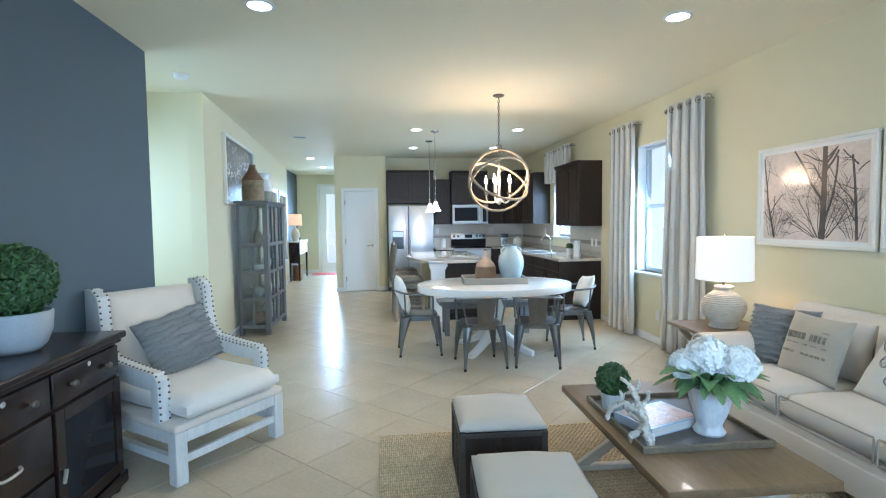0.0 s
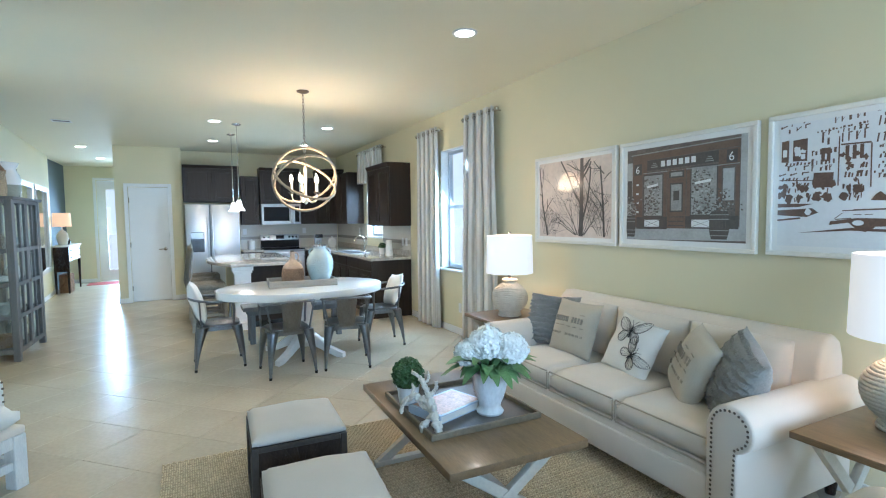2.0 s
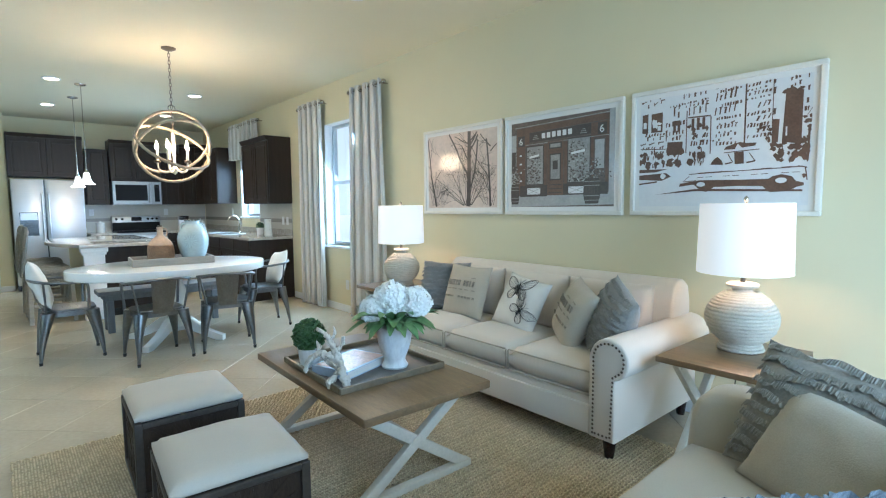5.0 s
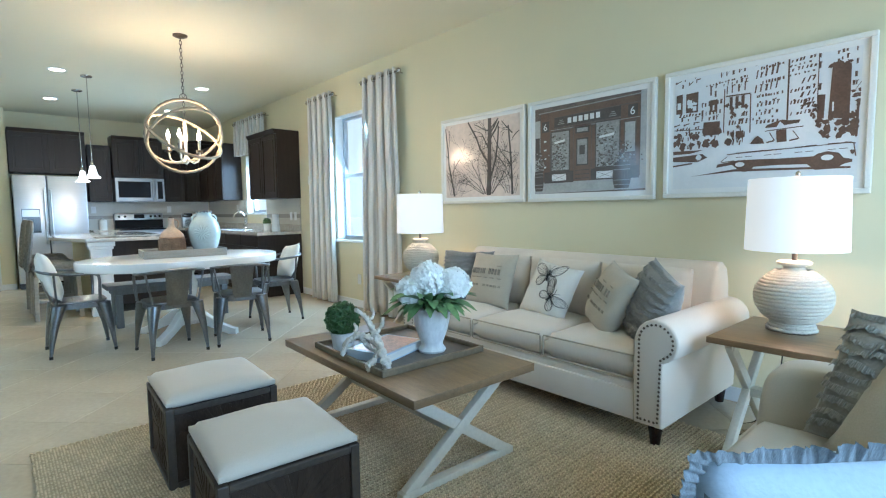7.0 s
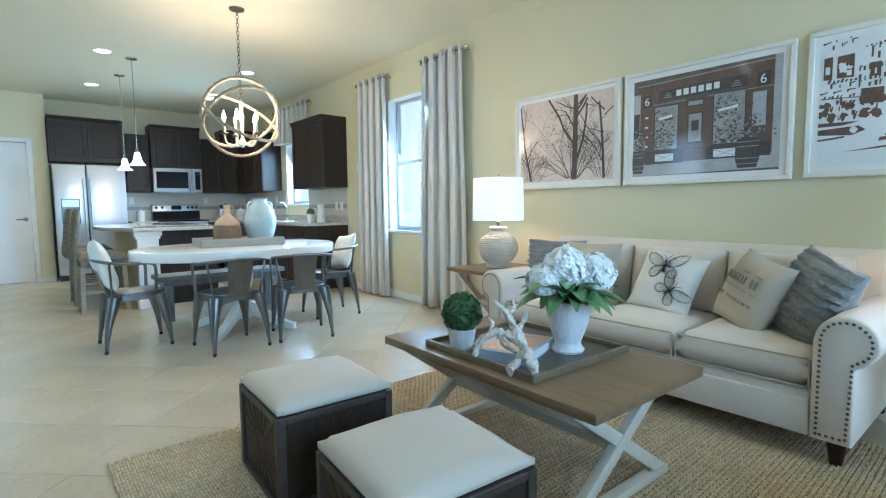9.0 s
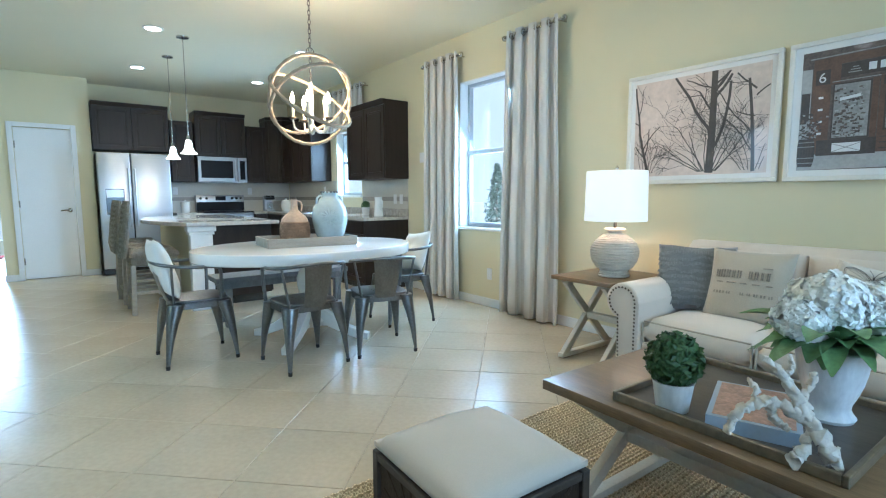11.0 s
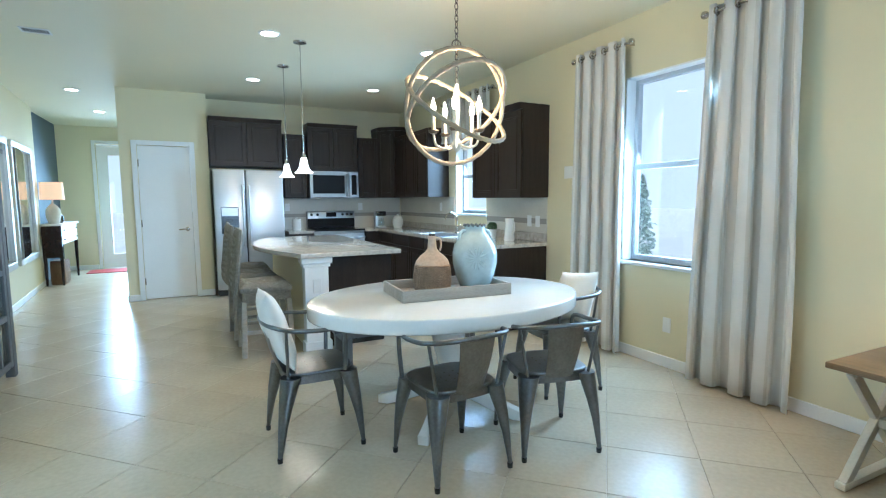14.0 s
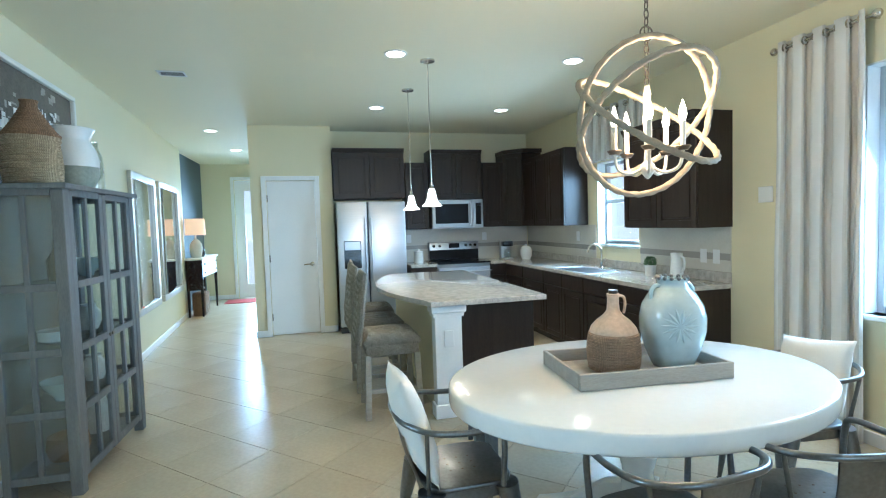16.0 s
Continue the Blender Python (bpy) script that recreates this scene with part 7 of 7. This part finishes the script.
part("handle", tube(smooth_path([(0.0, -0.045, 0.21), (0, -0.09, 0.19), (0, -0.09, 0.11), (0, -0.05, 0.07)], 5), 0.008, 8), WHITE_CERAMIC, pk, "", 60)
hp = thing("herb_pot", "little green plant in a white pot", "plant", pose(3.34, 7.62, 0.862))
part("pot", lathe([(0, 0), (0.045, 0), (0.055, 0.10), (0.05, 0.10), (0.045, 0.085), (0, 0.085)], 24), WHITE_CERAMIC, hp, smooth=40)
part("foliage", leaf_ball(0.055, 380, 0.012, 12), LEAF, hp).location = (0, 0, 0.125)
cn = thing("canister", "white ceramic kitchen canister with a lid", "canister", pose(1.70, 10.45, 0.862))
part("body", lathe([(0, 0), (0.06, 0), (0.064, 0.01), (0.064, 0.15), (0, 0.15)], 28), WHITE_CERAMIC, cn, smooth=40)
part("lid", lathe([(0.066, 0.151), (0.066, 0.168), (0.02, 0.178), (0.014, 0.195), (0, 0.198)], 28), WHITE_CERAMIC, cn, smooth=40)
cm = thing("coffee_maker", "small steel and black coffee maker", "coffee maker", pose(2.98, 10.35, 0.862))
part("body", joined(box(-0.07, 0.07, 0.03, 0.12, 0, 0.26, 0.01), box(-0.07, 0.07, -0.10, 0.03, 0, 0.03, 0.008)), STEEL, cm, smooth=50)
part("head", box(-0.072, 0.072, -0.08, 0.03, 0.19, 0.262, 0.01), BLACK, cm, "", 50)
part("carafe", lathe([(0, 0.031), (0.045, 0.031), (0.055, 0.09), (0.04, 0.15), (0, 0.15)], 20, m=Matrix.Translation((0, -0.04, 0))), JARGLASS, cm, "", 50)
kt = thing("kettle_jar", "round white lidded cookie jar", "jar", pose(3.22, 10.20, 0.862))
part("body", lathe([(0, 0), (0.06, 0), (0.085, 0.06), (0.085, 0.13), (0.06, 0.18), (0.02, 0.19), (0.018, 0.215), (0, 0.22)], 28), WHITE_CERAMIC, kt, smooth=50)
for i, (x, y, z, ax) in enumerate(((2.78, KY - 0.0145, 1.20, "y"), (1.62, KY - 0.0105, 1.20, "y"), (RX - 0.0105, 6.98, 1.07, "x"), (RX - 0.0105, 7.12, 1.07, "x"), (RX - 0.0105, 9.2, 1.20, "x"), (RX, 5.39, 0.33, "x"), (RX, 6.53, 1.55, "x"))):
    big = 1.7 if z > 1.5 else 1.0
    o = thing("wall_plate", "white outlet plate on the wall" if z < 1.5 else "pale blank chime plate on the wall", "outlet", pose(x, y, z, 0, 0, 0 if ax == "y" else -90))
    part("plate", box(-0.036 * big, 0.036 * big, -0.006, -0.0005, -0.058, 0.058, 0.003), PLASTIC, o)
    if z < 1.5:
        for dz in (-0.022, 0.022):
            part("socket", box(-0.016, 0.016, -0.008, -0.0061, dz - 0.014, dz + 0.014, 0.001, 1), PLASTIC, o)

# island
isl = thing("kitchen_island", "dark espresso island with a white half wall side", "kitchen island", pose(0, 0, 0))
part("cabinet_body", box(1.30, 1.90, 7.12, 9.05, 0.09, 0.825), ESPRESSO, isl, "dark wood body")
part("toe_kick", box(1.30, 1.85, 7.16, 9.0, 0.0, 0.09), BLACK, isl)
part("half_wall", box(1.14, 1.298, 7.14, 9.05, 0.0, 0.825), WALL, isl, "cream painted half wall")
part("post", box(1.11, 1.31, 7.03, 7.138, 0.0, 0.74, 0.004), TRIM, isl, "white square post")
part("capital", joined(box(1.095, 1.325, 7.015, 7.139, 0.74, 0.77, 0.005), box(1.08, 1.34, 7.0, 7.139, 0.771, 0.825, 0.008)), TRIM, isl, "moulded capital")
part("base_block", box(1.095, 1.325, 7.015, 7.139, 0.0, 0.10, 0.005), TRIM, isl)
part("outlet_plate", box(1.175, 1.245, 7.022, 7.029, 0.52, 0.64, 0.003), PLASTIC, isl)
for k in range(3):
    shaker_doors(isl, [(0.003, 0.637, 0.10, 0.815)], ESPRESSO, Matrix.Translation((1.901, 7.13 + k * 0.64, 0)) @ Matrix.Rotation(radians(90), 4, "Z"))
it = thing("island_top", "pale granite island top with a bowed edge", "countertop", pose(0, 0, 0))
edge = [(1.07, 6.96), (1.95, 6.96), (1.95, 9.12), (1.12, 9.12)] + [(1.10 - 0.28 * math.sin(math.pi * s / 20) ** 0.85, 9.12 - (9.12 - 6.98) * s / 20) for s in range(1, 20)]
part("slab", prism(edge, 0.826, 0.864, "z", bevel=0.004), GRANITE, it, "polished granite slab", 40)


def stool():
    s = thing("counter_stool", "woven seagrass counter stool with a tall back", "stool", group="counter stools")
    # faces +x
    part("seat", cushion(0.42, 0.42, 0.10, 0.012, 10, m=Matrix.Translation((0, 0, 0.565))), STOOLWEAVE, s, "woven seat", 60)
    part("seat_skirt", box(-0.195, 0.195, -0.195, 0.195, 0.46, 0.545, 0.012), STOOLWEAVE, s, "", 50)
    t = cushion(0.56, 0.40, 0.055, 0.0, 10)
    t.transform(Matrix.Translation((-0.215, 0, 0.80)) @ Matrix.Rotation(radians(-83), 4, "Y"))
    part("backrest", t, STOOLWEAVE, s, "tall woven back", 60)
    for x in (-0.18, 0.18):
        for y in (-0.18, 0.18):
            part("leg", beam((x * 1.08, y * 1.06, 0.0), (x, y, 0.47), 0.042, 0.042), TRAYWOOD, s)
    for y in (-0.185, 0.185):
        part("stretcher", box(-0.165, 0.165, y - 0.012, y + 0.012, 0.19, 0.22, 0.003, 1), TRAYWOOD, s)
    for x in (-0.185, 0.185):
        part("stretcher", box(x - 0.012, x + 0.012, -0.165, 0.165, 0.13, 0.16, 0.003, 1), TRAYWOOD, s)
    return s


s0 = stool()
s0.matrix_world = pose(0.82, 7.36, 0)
copy_thing(s0, pose(0.80, 7.98, 0, 0, 0, 2))
copy_thing(s0, pose(0.82, 8.60, 0, 0, 0, -2))


# ---- china cabinet ----
cc = thing("display_cabinet", "weathered grey cabinet with small-paned glass doors", "display cabinet", pose(-1.345, 6.64, 0, 0, 0, -1.5))
W, DP, HH = 0.95, 0.375, 1.69   # along y, along x, height
for x in (0.02, DP - 0.03):
    for y in (0.03, W - 0.03):
        part("corner_post", box(x - 0.03 if x > 0.1 else x - 0.02, x + 0.03 if x > 0.1 else x + 0.02, y - 0.03, y + 0.03, 0.0, HH - 0.03, 0.004), GREYWOOD, cc)
part("top", box(-0.02, DP + 0.025, -0.025, W + 0.025, HH - 0.03, HH, 0.006), GREYWOOD, cc)
part("bottom", box(0.0, DP - 0.02, 0.06, W - 0.06, 0.07, 0.11), GREYWOOD, cc)
part("back", box(0.0, 0.012, 0.06, W - 0.06, 0.11, HH - 0.03), GREYWOOD, cc)
for z in (0.44, 0.78, 1.13):
    part("shelf", box(0.013, DP - 0.07, 0.062, W - 0.062, z, z + 0.018), GREYWOOD, cc)
zs = (0.11, 0.455, 0.79, 1.14, HH - 0.045)
for k in range(2):
    y0, y1 = (0.062, W / 2 - 0.002) if k == 0 else (W / 2 + 0.002, W - 0.062)
    bm = bmesh.new()
    for a, b, c, d in ((y0, y0 + 0.045, 0.08, HH - 0.035), (y1 - 0.045, y1, 0.08, HH - 0.035)):
        box(DP - 0.03, DP - 0.004, a, b, c, d, 0.003, 1, bm)
    for z in zs:
        box(DP - 0.03, DP - 0.004, y0 + 0.045, y1 - 0.045, z - 0.02, z + 0.02, 0.002, 1, bm)
    for z0_, z1_ in zip(zs, zs[1:]):
        box(DP - 0.028, DP - 0.006, (y0 + y1) / 2 - 0.013, (y0 + y1) / 2 + 0.013, z0_ + 0.02, z1_ - 0.02, 0.002, 1, bm)
    dd = part("door", bm, GREYWOOD, cc, "small-paned glass door")
    for z0_, z1_ in zip(zs, zs[1:]):
        for a, b in ((y0 + 0.045, (y0 + y1) / 2 - 0.013), ((y0 + y1) / 2 + 0.013, y1 - 0.045)):
            part("pane", box(DP - 0.018, DP - 0.014, a, b, z0_ + 0.02, z1_ - 0.02), CABGLASS, dd)
    part("latch", box(DP - 0.003, DP + 0.006, (W / 2 - 0.03) if k == 0 else (W / 2 + 0.008), (W / 2 - 0.008) if k == 0 else (W / 2 + 0.03), 0.78, 0.80, 0.002, 1), BRONZE, dd)
for y in (0.012, W - 0.012):
    bm = bmesh.new()
    for z in zs:
        box(0.042, DP - 0.062, y - 0.012, y + 0.012, z - 0.02, z + 0.02, 0.002, 1, bm)
    box(DP / 2 - 0.02, DP / 2 + 0.006, y - 0.010, y + 0.010, 0.11, HH - 0.05, 0.002, 1, bm)
    sdp = part("side_frame", bm, GREYWOOD, cc)
    part("pane", box(0.042, DP - 0.062, y - 0.002, y + 0.002, 0.11, HH - 0.05), CABGLASS, sdp)


def in_cabinet(name, label, category, x, y, z, prof, material):
    o = thing(name, label, category, cc.matrix_world @ pose(x, y, z), group="cabinet crockery")
    part("body", lathe(prof, 24), material, o, smooth=50)
    return o


BOWL = [(0, 0), (0.04, 0), (0.045, 0.02), (0.09, 0.07), (0.115, 0.115), (0.11, 0.116), (0.08, 0.07), (0, 0.03)]
POT = [(0, 0), (0.05, 0), (0.07, 0.05), (0.068, 0.11), (0.04, 0.15), (0.045, 0.165), (0.03, 0.165), (0, 0.13)]
PLATES = [(0, 0), (0.05, 0), (0.09, 0.02), (0.095, 0.075), (0.09, 0.075), (0, 0.06)]
in_cabinet("bowl", "wide white footed bowl in the cabinet", "bowl", 0.18, 0.28, 0.458, BOWL, CELADON)
in_cabinet("pot", "white stoneware pot in the cabinet", "pot", 0.18, 0.68, 0.458, POT, WHITE_CERAMIC)
in_cabinet("plate_stack", "stack of white plates in the cabinet", "plates", 0.18, 0.26, 0.798, PLATES, WHITE_CERAMIC)
in_cabinet("pot", "white stoneware pot in the cabinet", "pot", 0.18, 0.65, 0.798, POT, STONEWARE)
in_cabinet("bottle", "dark glass bottle in the cabinet", "bottle", 0.16, 0.36, 1.148, [(0, 0), (0.05, 0), (0.055, 0.12), (0.02, 0.18), (0.016, 0.24), (0, 0.24)], BRONZE)
in_cabinet("bowl", "blue bowl in the cabinet", "bowl", 0.18, 0.66, 1.148, BOWL, CELADON)
in_cabinet("basket", "round wicker basket at the cabinet's bottom", "basket", 0.18, 0.30, 0.11, [(0, 0), (0.09, 0), (0.11, 0.06), (0.10, 0.13), (0.09, 0.13), (0, 0.02)], WICKER)
in_cabinet("pot", "stoneware jar at the cabinet's bottom", "pot", 0.18, 0.68, 0.11, [(a * 1.3, b * 1.4) for a, b in POT], STONEWARE)
dj = thing("demijohn", "straw-wrapped demijohn with a brown woven cone neck", "jug", cc.matrix_world @ pose(0.17, 0.16, HH))
part("wicker_body", lathe([(0, 0), (0.115, 0), (0.124, 0.02), (0.130, 0.12), (0.126, 0.23), (0.134, 0.24), (0.132, 0.26), (0, 0.265)], 36), SEAGRASS, dj, "pale woven straw body", 50)
bm = bmesh.new()
for k in range(15):
    r = 0.127 + 0.005 * math.sin(k * 0.3)
    tube([(r * math.cos(t), r * math.sin(t), 0.014 + k * 0.0155) for t in [2 * math.pi * i / 40 for i in range(40)]], 0.0068, 6, True, bm=bm, twist=26, relief=0.3)
tagged(part("wicker_weave", bm, SEAGRASS, dj, "", 60), kind="stuff")
part("neck", lathe([(0.130, 0.261), (0.116, 0.295), (0.080, 0.345), (0.046, 0.395), (0.038, 0.44), (0.044, 0.46), (0, 0.462)], 36), WICKER, dj, "brown woven cone", 50)
bm = bmesh.new()
for k in range(11):
    q = k / 10
    r = 0.131 - 0.089 * q ** 0.8
    tube([(r * math.cos(t), r * math.sin(t), 0.268 + 0.14 * q) for t in [2 * math.pi * i / 36 for i in range(36)]], 0.0065, 6, True, bm=bm, twist=24, relief=0.3)
tagged(part("neck_weave", bm, WICKER, dj, "", 60), kind="stuff")
gj = thing("glazed_pot", "big white glazed pot with a grey-green foot", "pot", cc.matrix_world @ pose(0.17, 0.585, HH))
part("foot", lathe([(0, 0.0), (0.095, 0.0), (0.12, 0.03), (0.143, 0.09), (0.148, 0.145), (0, 0.145)], 40), GREENFOOT, gj, "grey-green unglazed foot", 50)
part("body", lathe([(0.1485, 0.146), (0.148, 0.20), (0.136, 0.255), (0.112, 0.30), (0.106, 0.325), (0.128, 0.375), (0.136, 0.388), (0.130, 0.39), (0.098, 0.33), (0, 0.30)], 40), WHITE_CERAMIC, gj, "glossy white upper body", 50)
gb = thing("glass_jar", "tall clear glass jar on the cabinet", "jar", cc.matrix_world @ pose(0.17, 0.84, HH))
part("glass", lathe([(0, 0.001), (0.075, 0.001), (0.082, 0.14), (0.072, 0.25), (0.05, 0.31), (0.055, 0.345), (0.050, 0.345), (0.046, 0.31), (0.068, 0.25), (0.077, 0.14), (0, 0.006)], 28), JARGLASS, gb, smooth=50)


def hall_frame(name, label, category, x0, x1, z0, z1, rim, rim_mat, face_mat, face_label, skew=0.0):
    """A framed panel on the slanting hallway wall."""
    f = thing(name, label, category, HALL, group=category + "s in the hallway")
    for a0, a1, c0, c1 in ((x0, x1, z0, z0 + rim), (x0, x1, z1 - rim, z1), (x0, x0 + rim, z0 + rim, z1 - rim), (x1 - rim, x1, z0 + rim, z1 - rim)):
        part("frame_side", box(a0, a1, -0.045, -0.002, c0, c1, 0.008), rim_mat, f)
    # skew turns the face so it does not reflect the bright front door
    mid = Matrix.Translation(((x0 + x1) / 2, -0.030, 0))
    askew = mid @ Matrix.Rotation(radians(skew), 4, "Z") @ mid.inverted()
    part("face", box(x0 + rim, x1 - rim, -0.034 if skew else -0.016, -0.026 if skew else -0.003, z0 + rim, z1 - rim, m=askew), face_mat, f, face_label)
    return f


hall_frame("wall_mirror", "tall silver framed mirror on the hallway wall", "mirror", 3.95, 5.02, 0.50, 2.08, 0.085, SILVER, DIMMIRROR, "mirror glass with its reflection dimmed in colour", 3.0)
hall_frame("wall_mirror", "tall silver framed mirror on the hallway wall", "mirror", 5.22, 6.50, 0.50, 2.08, 0.085, SILVER, DIMMIRROR, "mirror glass with its reflection dimmed in colour", 3.0)
hp_ = hall_frame("framed_photo", "white framed grey photograph over the cabinet", "picture", 0.74, 2.53, 1.64, 2.48, 0.035, FRAMEWHITE, PRINT_SHADE, "dark grey street photograph")
_rng = random.Random(77)
bm = bmesh.new()
for k in range(90):
    a, c = _rng.uniform(0.80, 2.40), _rng.uniform(1.69, 2.38)
    box(a, a + _rng.uniform(0.02, 0.09), -0.0172 - 0.00002 * k, -0.0165, c, c + _rng.uniform(0.01, 0.05), bm=bm)
tagged(part("photo_detail", bm, PRINT_GREY, hp_), kind="stuff")
bm = bmesh.new()
for k in range(110):
    a = _rng.uniform(0.80, 2.42)
    c = 2.10 + 0.10 * math.sin(a * 4.0) + _rng.gauss(0, 0.05)
    box(a, a + _rng.uniform(0.01, 0.06), -0.0200 - 0.00002 * k, -0.0195, c, c + _rng.uniform(0.008, 0.045), bm=bm)
tagged(part("photo_lights", bm, PRINT_PALE, hp_), kind="stuff")

# ---- foyer console ----
co = thing("console_table", "white and dark wood console table in the foyer", "console table", pose(-1.77, 12.42, 0))
part("top", box(0.0, 0.28, -0.01, 1.26, 0.935, 0.965, 0.005), TRIM, co)
part("drawer_box", box(0.005, 0.245, 0.02, 1.23, 0.64, 0.935, 0.003, 1), TRIM, co)
for z in (0.655, 0.80):
    d = part("drawer", box(0.245, 0.258, 0.05, 1.20, z, z + 0.125, 0.004), TRIM, co, "white drawer front")
    for y in (0.16, 1.09):
        part("knob", rod((0.258, y, z + 0.06), (0.28, y, z + 0.06), 0.012), BRONZE, d)
part("end_board", box(0.004, 0.256, 0.003, 0.0195, 0.44, 0.935), MAHOGANY, co, "dark end board")
part("shelf", box(0.02, 0.22, 0.04, 0.30, 0.44, 0.465), MAHOGANY, co)
for x in (0.025, 0.232):
    for y in (0.03, 1.21):
        part("leg", rod((x, y, 0), (x, y, 0.64), 0.016, 0.028, seg=10), MAHOGANY, co, "dark tapered leg", 40)
bsk = thing("floor_basket", "square woven basket under the console", "basket", pose(-1.62, 12.72, 0))
part("weave", box(-0.10, 0.10, -0.18, 0.18, 0.0, 0.38, 0.02), WICKER, bsk)
ringo = thing("wicker_ring", "round woven ring standing under the console", "ornament", pose(-1.60, 13.05, 0.165))
part("hoop", tube([(0.0, 0.15 * math.cos(t), 0.15 * math.sin(t)) for t in [2 * math.pi * i / 40 for i in range(40)]], 0.015, 8, True, twist=24, relief=0.2), SEAGRASS, ringo, "", 60)
fl = thing("foyer_lamp", "pale ceramic table lamp with a peach shade", "table lamp", pose(-1.64, 12.66, 0.965))
part("body", lathe([(0, 0), (0.07, 0), (0.075, 0.02), (0.10, 0.12), (0.095, 0.22), (0.05, 0.29), (0.014, 0.32), (0.012, 0.42), (0, 0.42)], 28), STONEWARE, fl, smooth=50)
part("shade", lathe([(0.16, 0.38), (0.15, 0.65), (0.147, 0.65), (0.157, 0.38), (0.16, 0.38)], 32), AMBERGLOW, fl, "peach drum shade", 50)
jr = thing("ginger_jar", "small dark jar beside the foyer lamp", "jar", pose(-1.62, 12.95, 0.965))
part("body", lathe([(0, 0), (0.04, 0), (0.06, 0.05), (0.055, 0.11), (0.03, 0.14), (0.02, 0.17), (0, 0.175)], 20), BLACK, jr, smooth=50)

# ---- garden beyond the dining window ----
sh = thing("garden_shrub", "slim leafy shrub outside the window", "shrub", pose(5.9, 7.80, -0.1))
part("trunk", rod((0, 0, 0), (0, 0, 1.5), 0.03, 0.010), BARK, sh)
bm = bmesh.new()
_rng = random.Random(6)
for k in range(1300):
    z = _rng.uniform(0.25, 1.72)
    r = 0.40 * (1 - (z / 1.80) ** 2) * (0.6 + 0.5 * noise.noise((z * 2.5, k % 7, 0))) * _rng.uniform(0.3, 1) ** 0.5
    a = _rng.uniform(0, 6.283)
    mm = Matrix.Translation((r * math.cos(a), r * math.sin(a), z)) @ Euler((_rng.uniform(-1, 1), _rng.uniform(-1, 1), _rng.uniform(0, 6))).to_matrix().to_4x4()
    bm.faces.new([bm.verts.new(mm @ Vector(v)) for v in ((-0.05, 0, 0), (0, -0.022, 0.01), (0.05, 0, 0), (0, 0.022, 0.01))])
part("crown", bm, GLARELEAF, sh, "loose green leaves, paled in colour for haze and glare")
tagged(part("backdrop_east", box(60, 60.5, -60, 80, -0.1, 60), DAYGLOW), "hazy bright sky beyond the garden", "sky", kind="structure")
tagged(part("backdrop_north", box(-60, 60, 79, 79.5, -0.1, 60), DAYGLOW), "hazy bright sky beyond the front door", "sky", kind="structure")

# ---- floor tiles, laid on the diagonal ----
S, U0, V0, GAP = 0.444, 3.957, 1.329, 0.0017
ROOMS = ((-1.34, RX, -1.40, 5.58), (-1.90, RX, 5.58, PY), (-1.90, -0.48, PY, 14.5), (0.55, RX, PY, KY), (-2.9, -1.34, 4.35, 5.58))


def clipped(poly, x0, x1, y0, y1):
    for ax, lim, sg in ((0, x0, 1), (0, x1, -1), (1, y0, 1), (1, y1, -1)):
        out = []
        for i, p in enumerate(poly):
            q = poly[(i + 1) % len(poly)]
            dp, dq = sg * (p[ax] - lim), sg * (q[ax] - lim)
            if dp >= 0:
                out.append(p)
            if (dp >= 0) != (dq >= 0):
                s = dp / (dp - dq)
                out.append((p[0] + (q[0] - p[0]) * s, p[1] + (q[1] - p[1]) * s))
        poly = out
        if len(poly) < 3:
            return []
    return poly


def tile_mesh(bm, poly):
    """A tile with a softened rim; its top lies at z 0."""
    cx, cy = sum(p[0] for p in poly) / len(poly), sum(p[1] for p in poly) / len(poly)
    n = len(poly)
    low = [bm.verts.new((a, b, -0.0045)) for a, b in poly]
    rim = [bm.verts.new((a, b, -0.0015)) for a, b in poly]
    top = [bm.verts.new((cx + (a - cx) * 0.991, cy + (b - cy) * 0.991, 0.0)) for a, b in poly]
    bm.faces.new(top)
    for i in range(n):
        j = (i + 1) % n
        bm.faces.new((low[i], low[j], rim[j], rim[i]))
        bm.faces.new((rim[i], rim[j], top[j], top[i]))


floor = bpy.data.objects["floor"]
K = 2 ** -0.5
hs_ = S / 2 - GAP
whole = bmesh.new()
tile_mesh(whole, [((a - b) * K, (a + b) * K) for a, b in ((-hs_, -hs_), (hs_, -hs_), (hs_, hs_), (-hs_, hs_))])
shared = bpy.data.meshes.new("tile")
whole.to_mesh(shared)
whole.free()
shared.materials.append(TILE)
rest, made = bmesh.new(), 0
for i in range(-22, 40):
    for j in range(-22, 42):
        u, v = U0 + (i + 0.5) * S, V0 + (j + 0.5) * S
        x, y = (u - v) * K, (u + v) * K
        poly = [(x + (a - b) * K, y + (a + b) * K) for a, b in ((-hs_, -hs_), (hs_, -hs_), (hs_, hs_), (-hs_, hs_))]
        for room in ROOMS:
            c = clipped(poly, *room)
            if len(c) < 3:
                continue
            whole_tile = len(c) == 4 and all(abs(p[0] - q[0]) + abs(p[1] - q[1]) < 1e-6 for p, q in zip(c, poly))
            if whole_tile and y < 12 and made < 300:
                ob = new("tile", shared)
                ob.location, ob.parent = (x, y, 0), floor
                made += 1
            else:
                area = abs(sum(c[k][0] * c[(k + 1) % len(c)][1] - c[(k + 1) % len(c)][0] * c[k][1] for k in range(len(c)))) / 2
                if area > 2e-4:
                    tile_mesh(rest, c)
tagged(part("cut_tiles", rest, TILE, floor, "cut and outlying beige tiles"), kind="stuff")
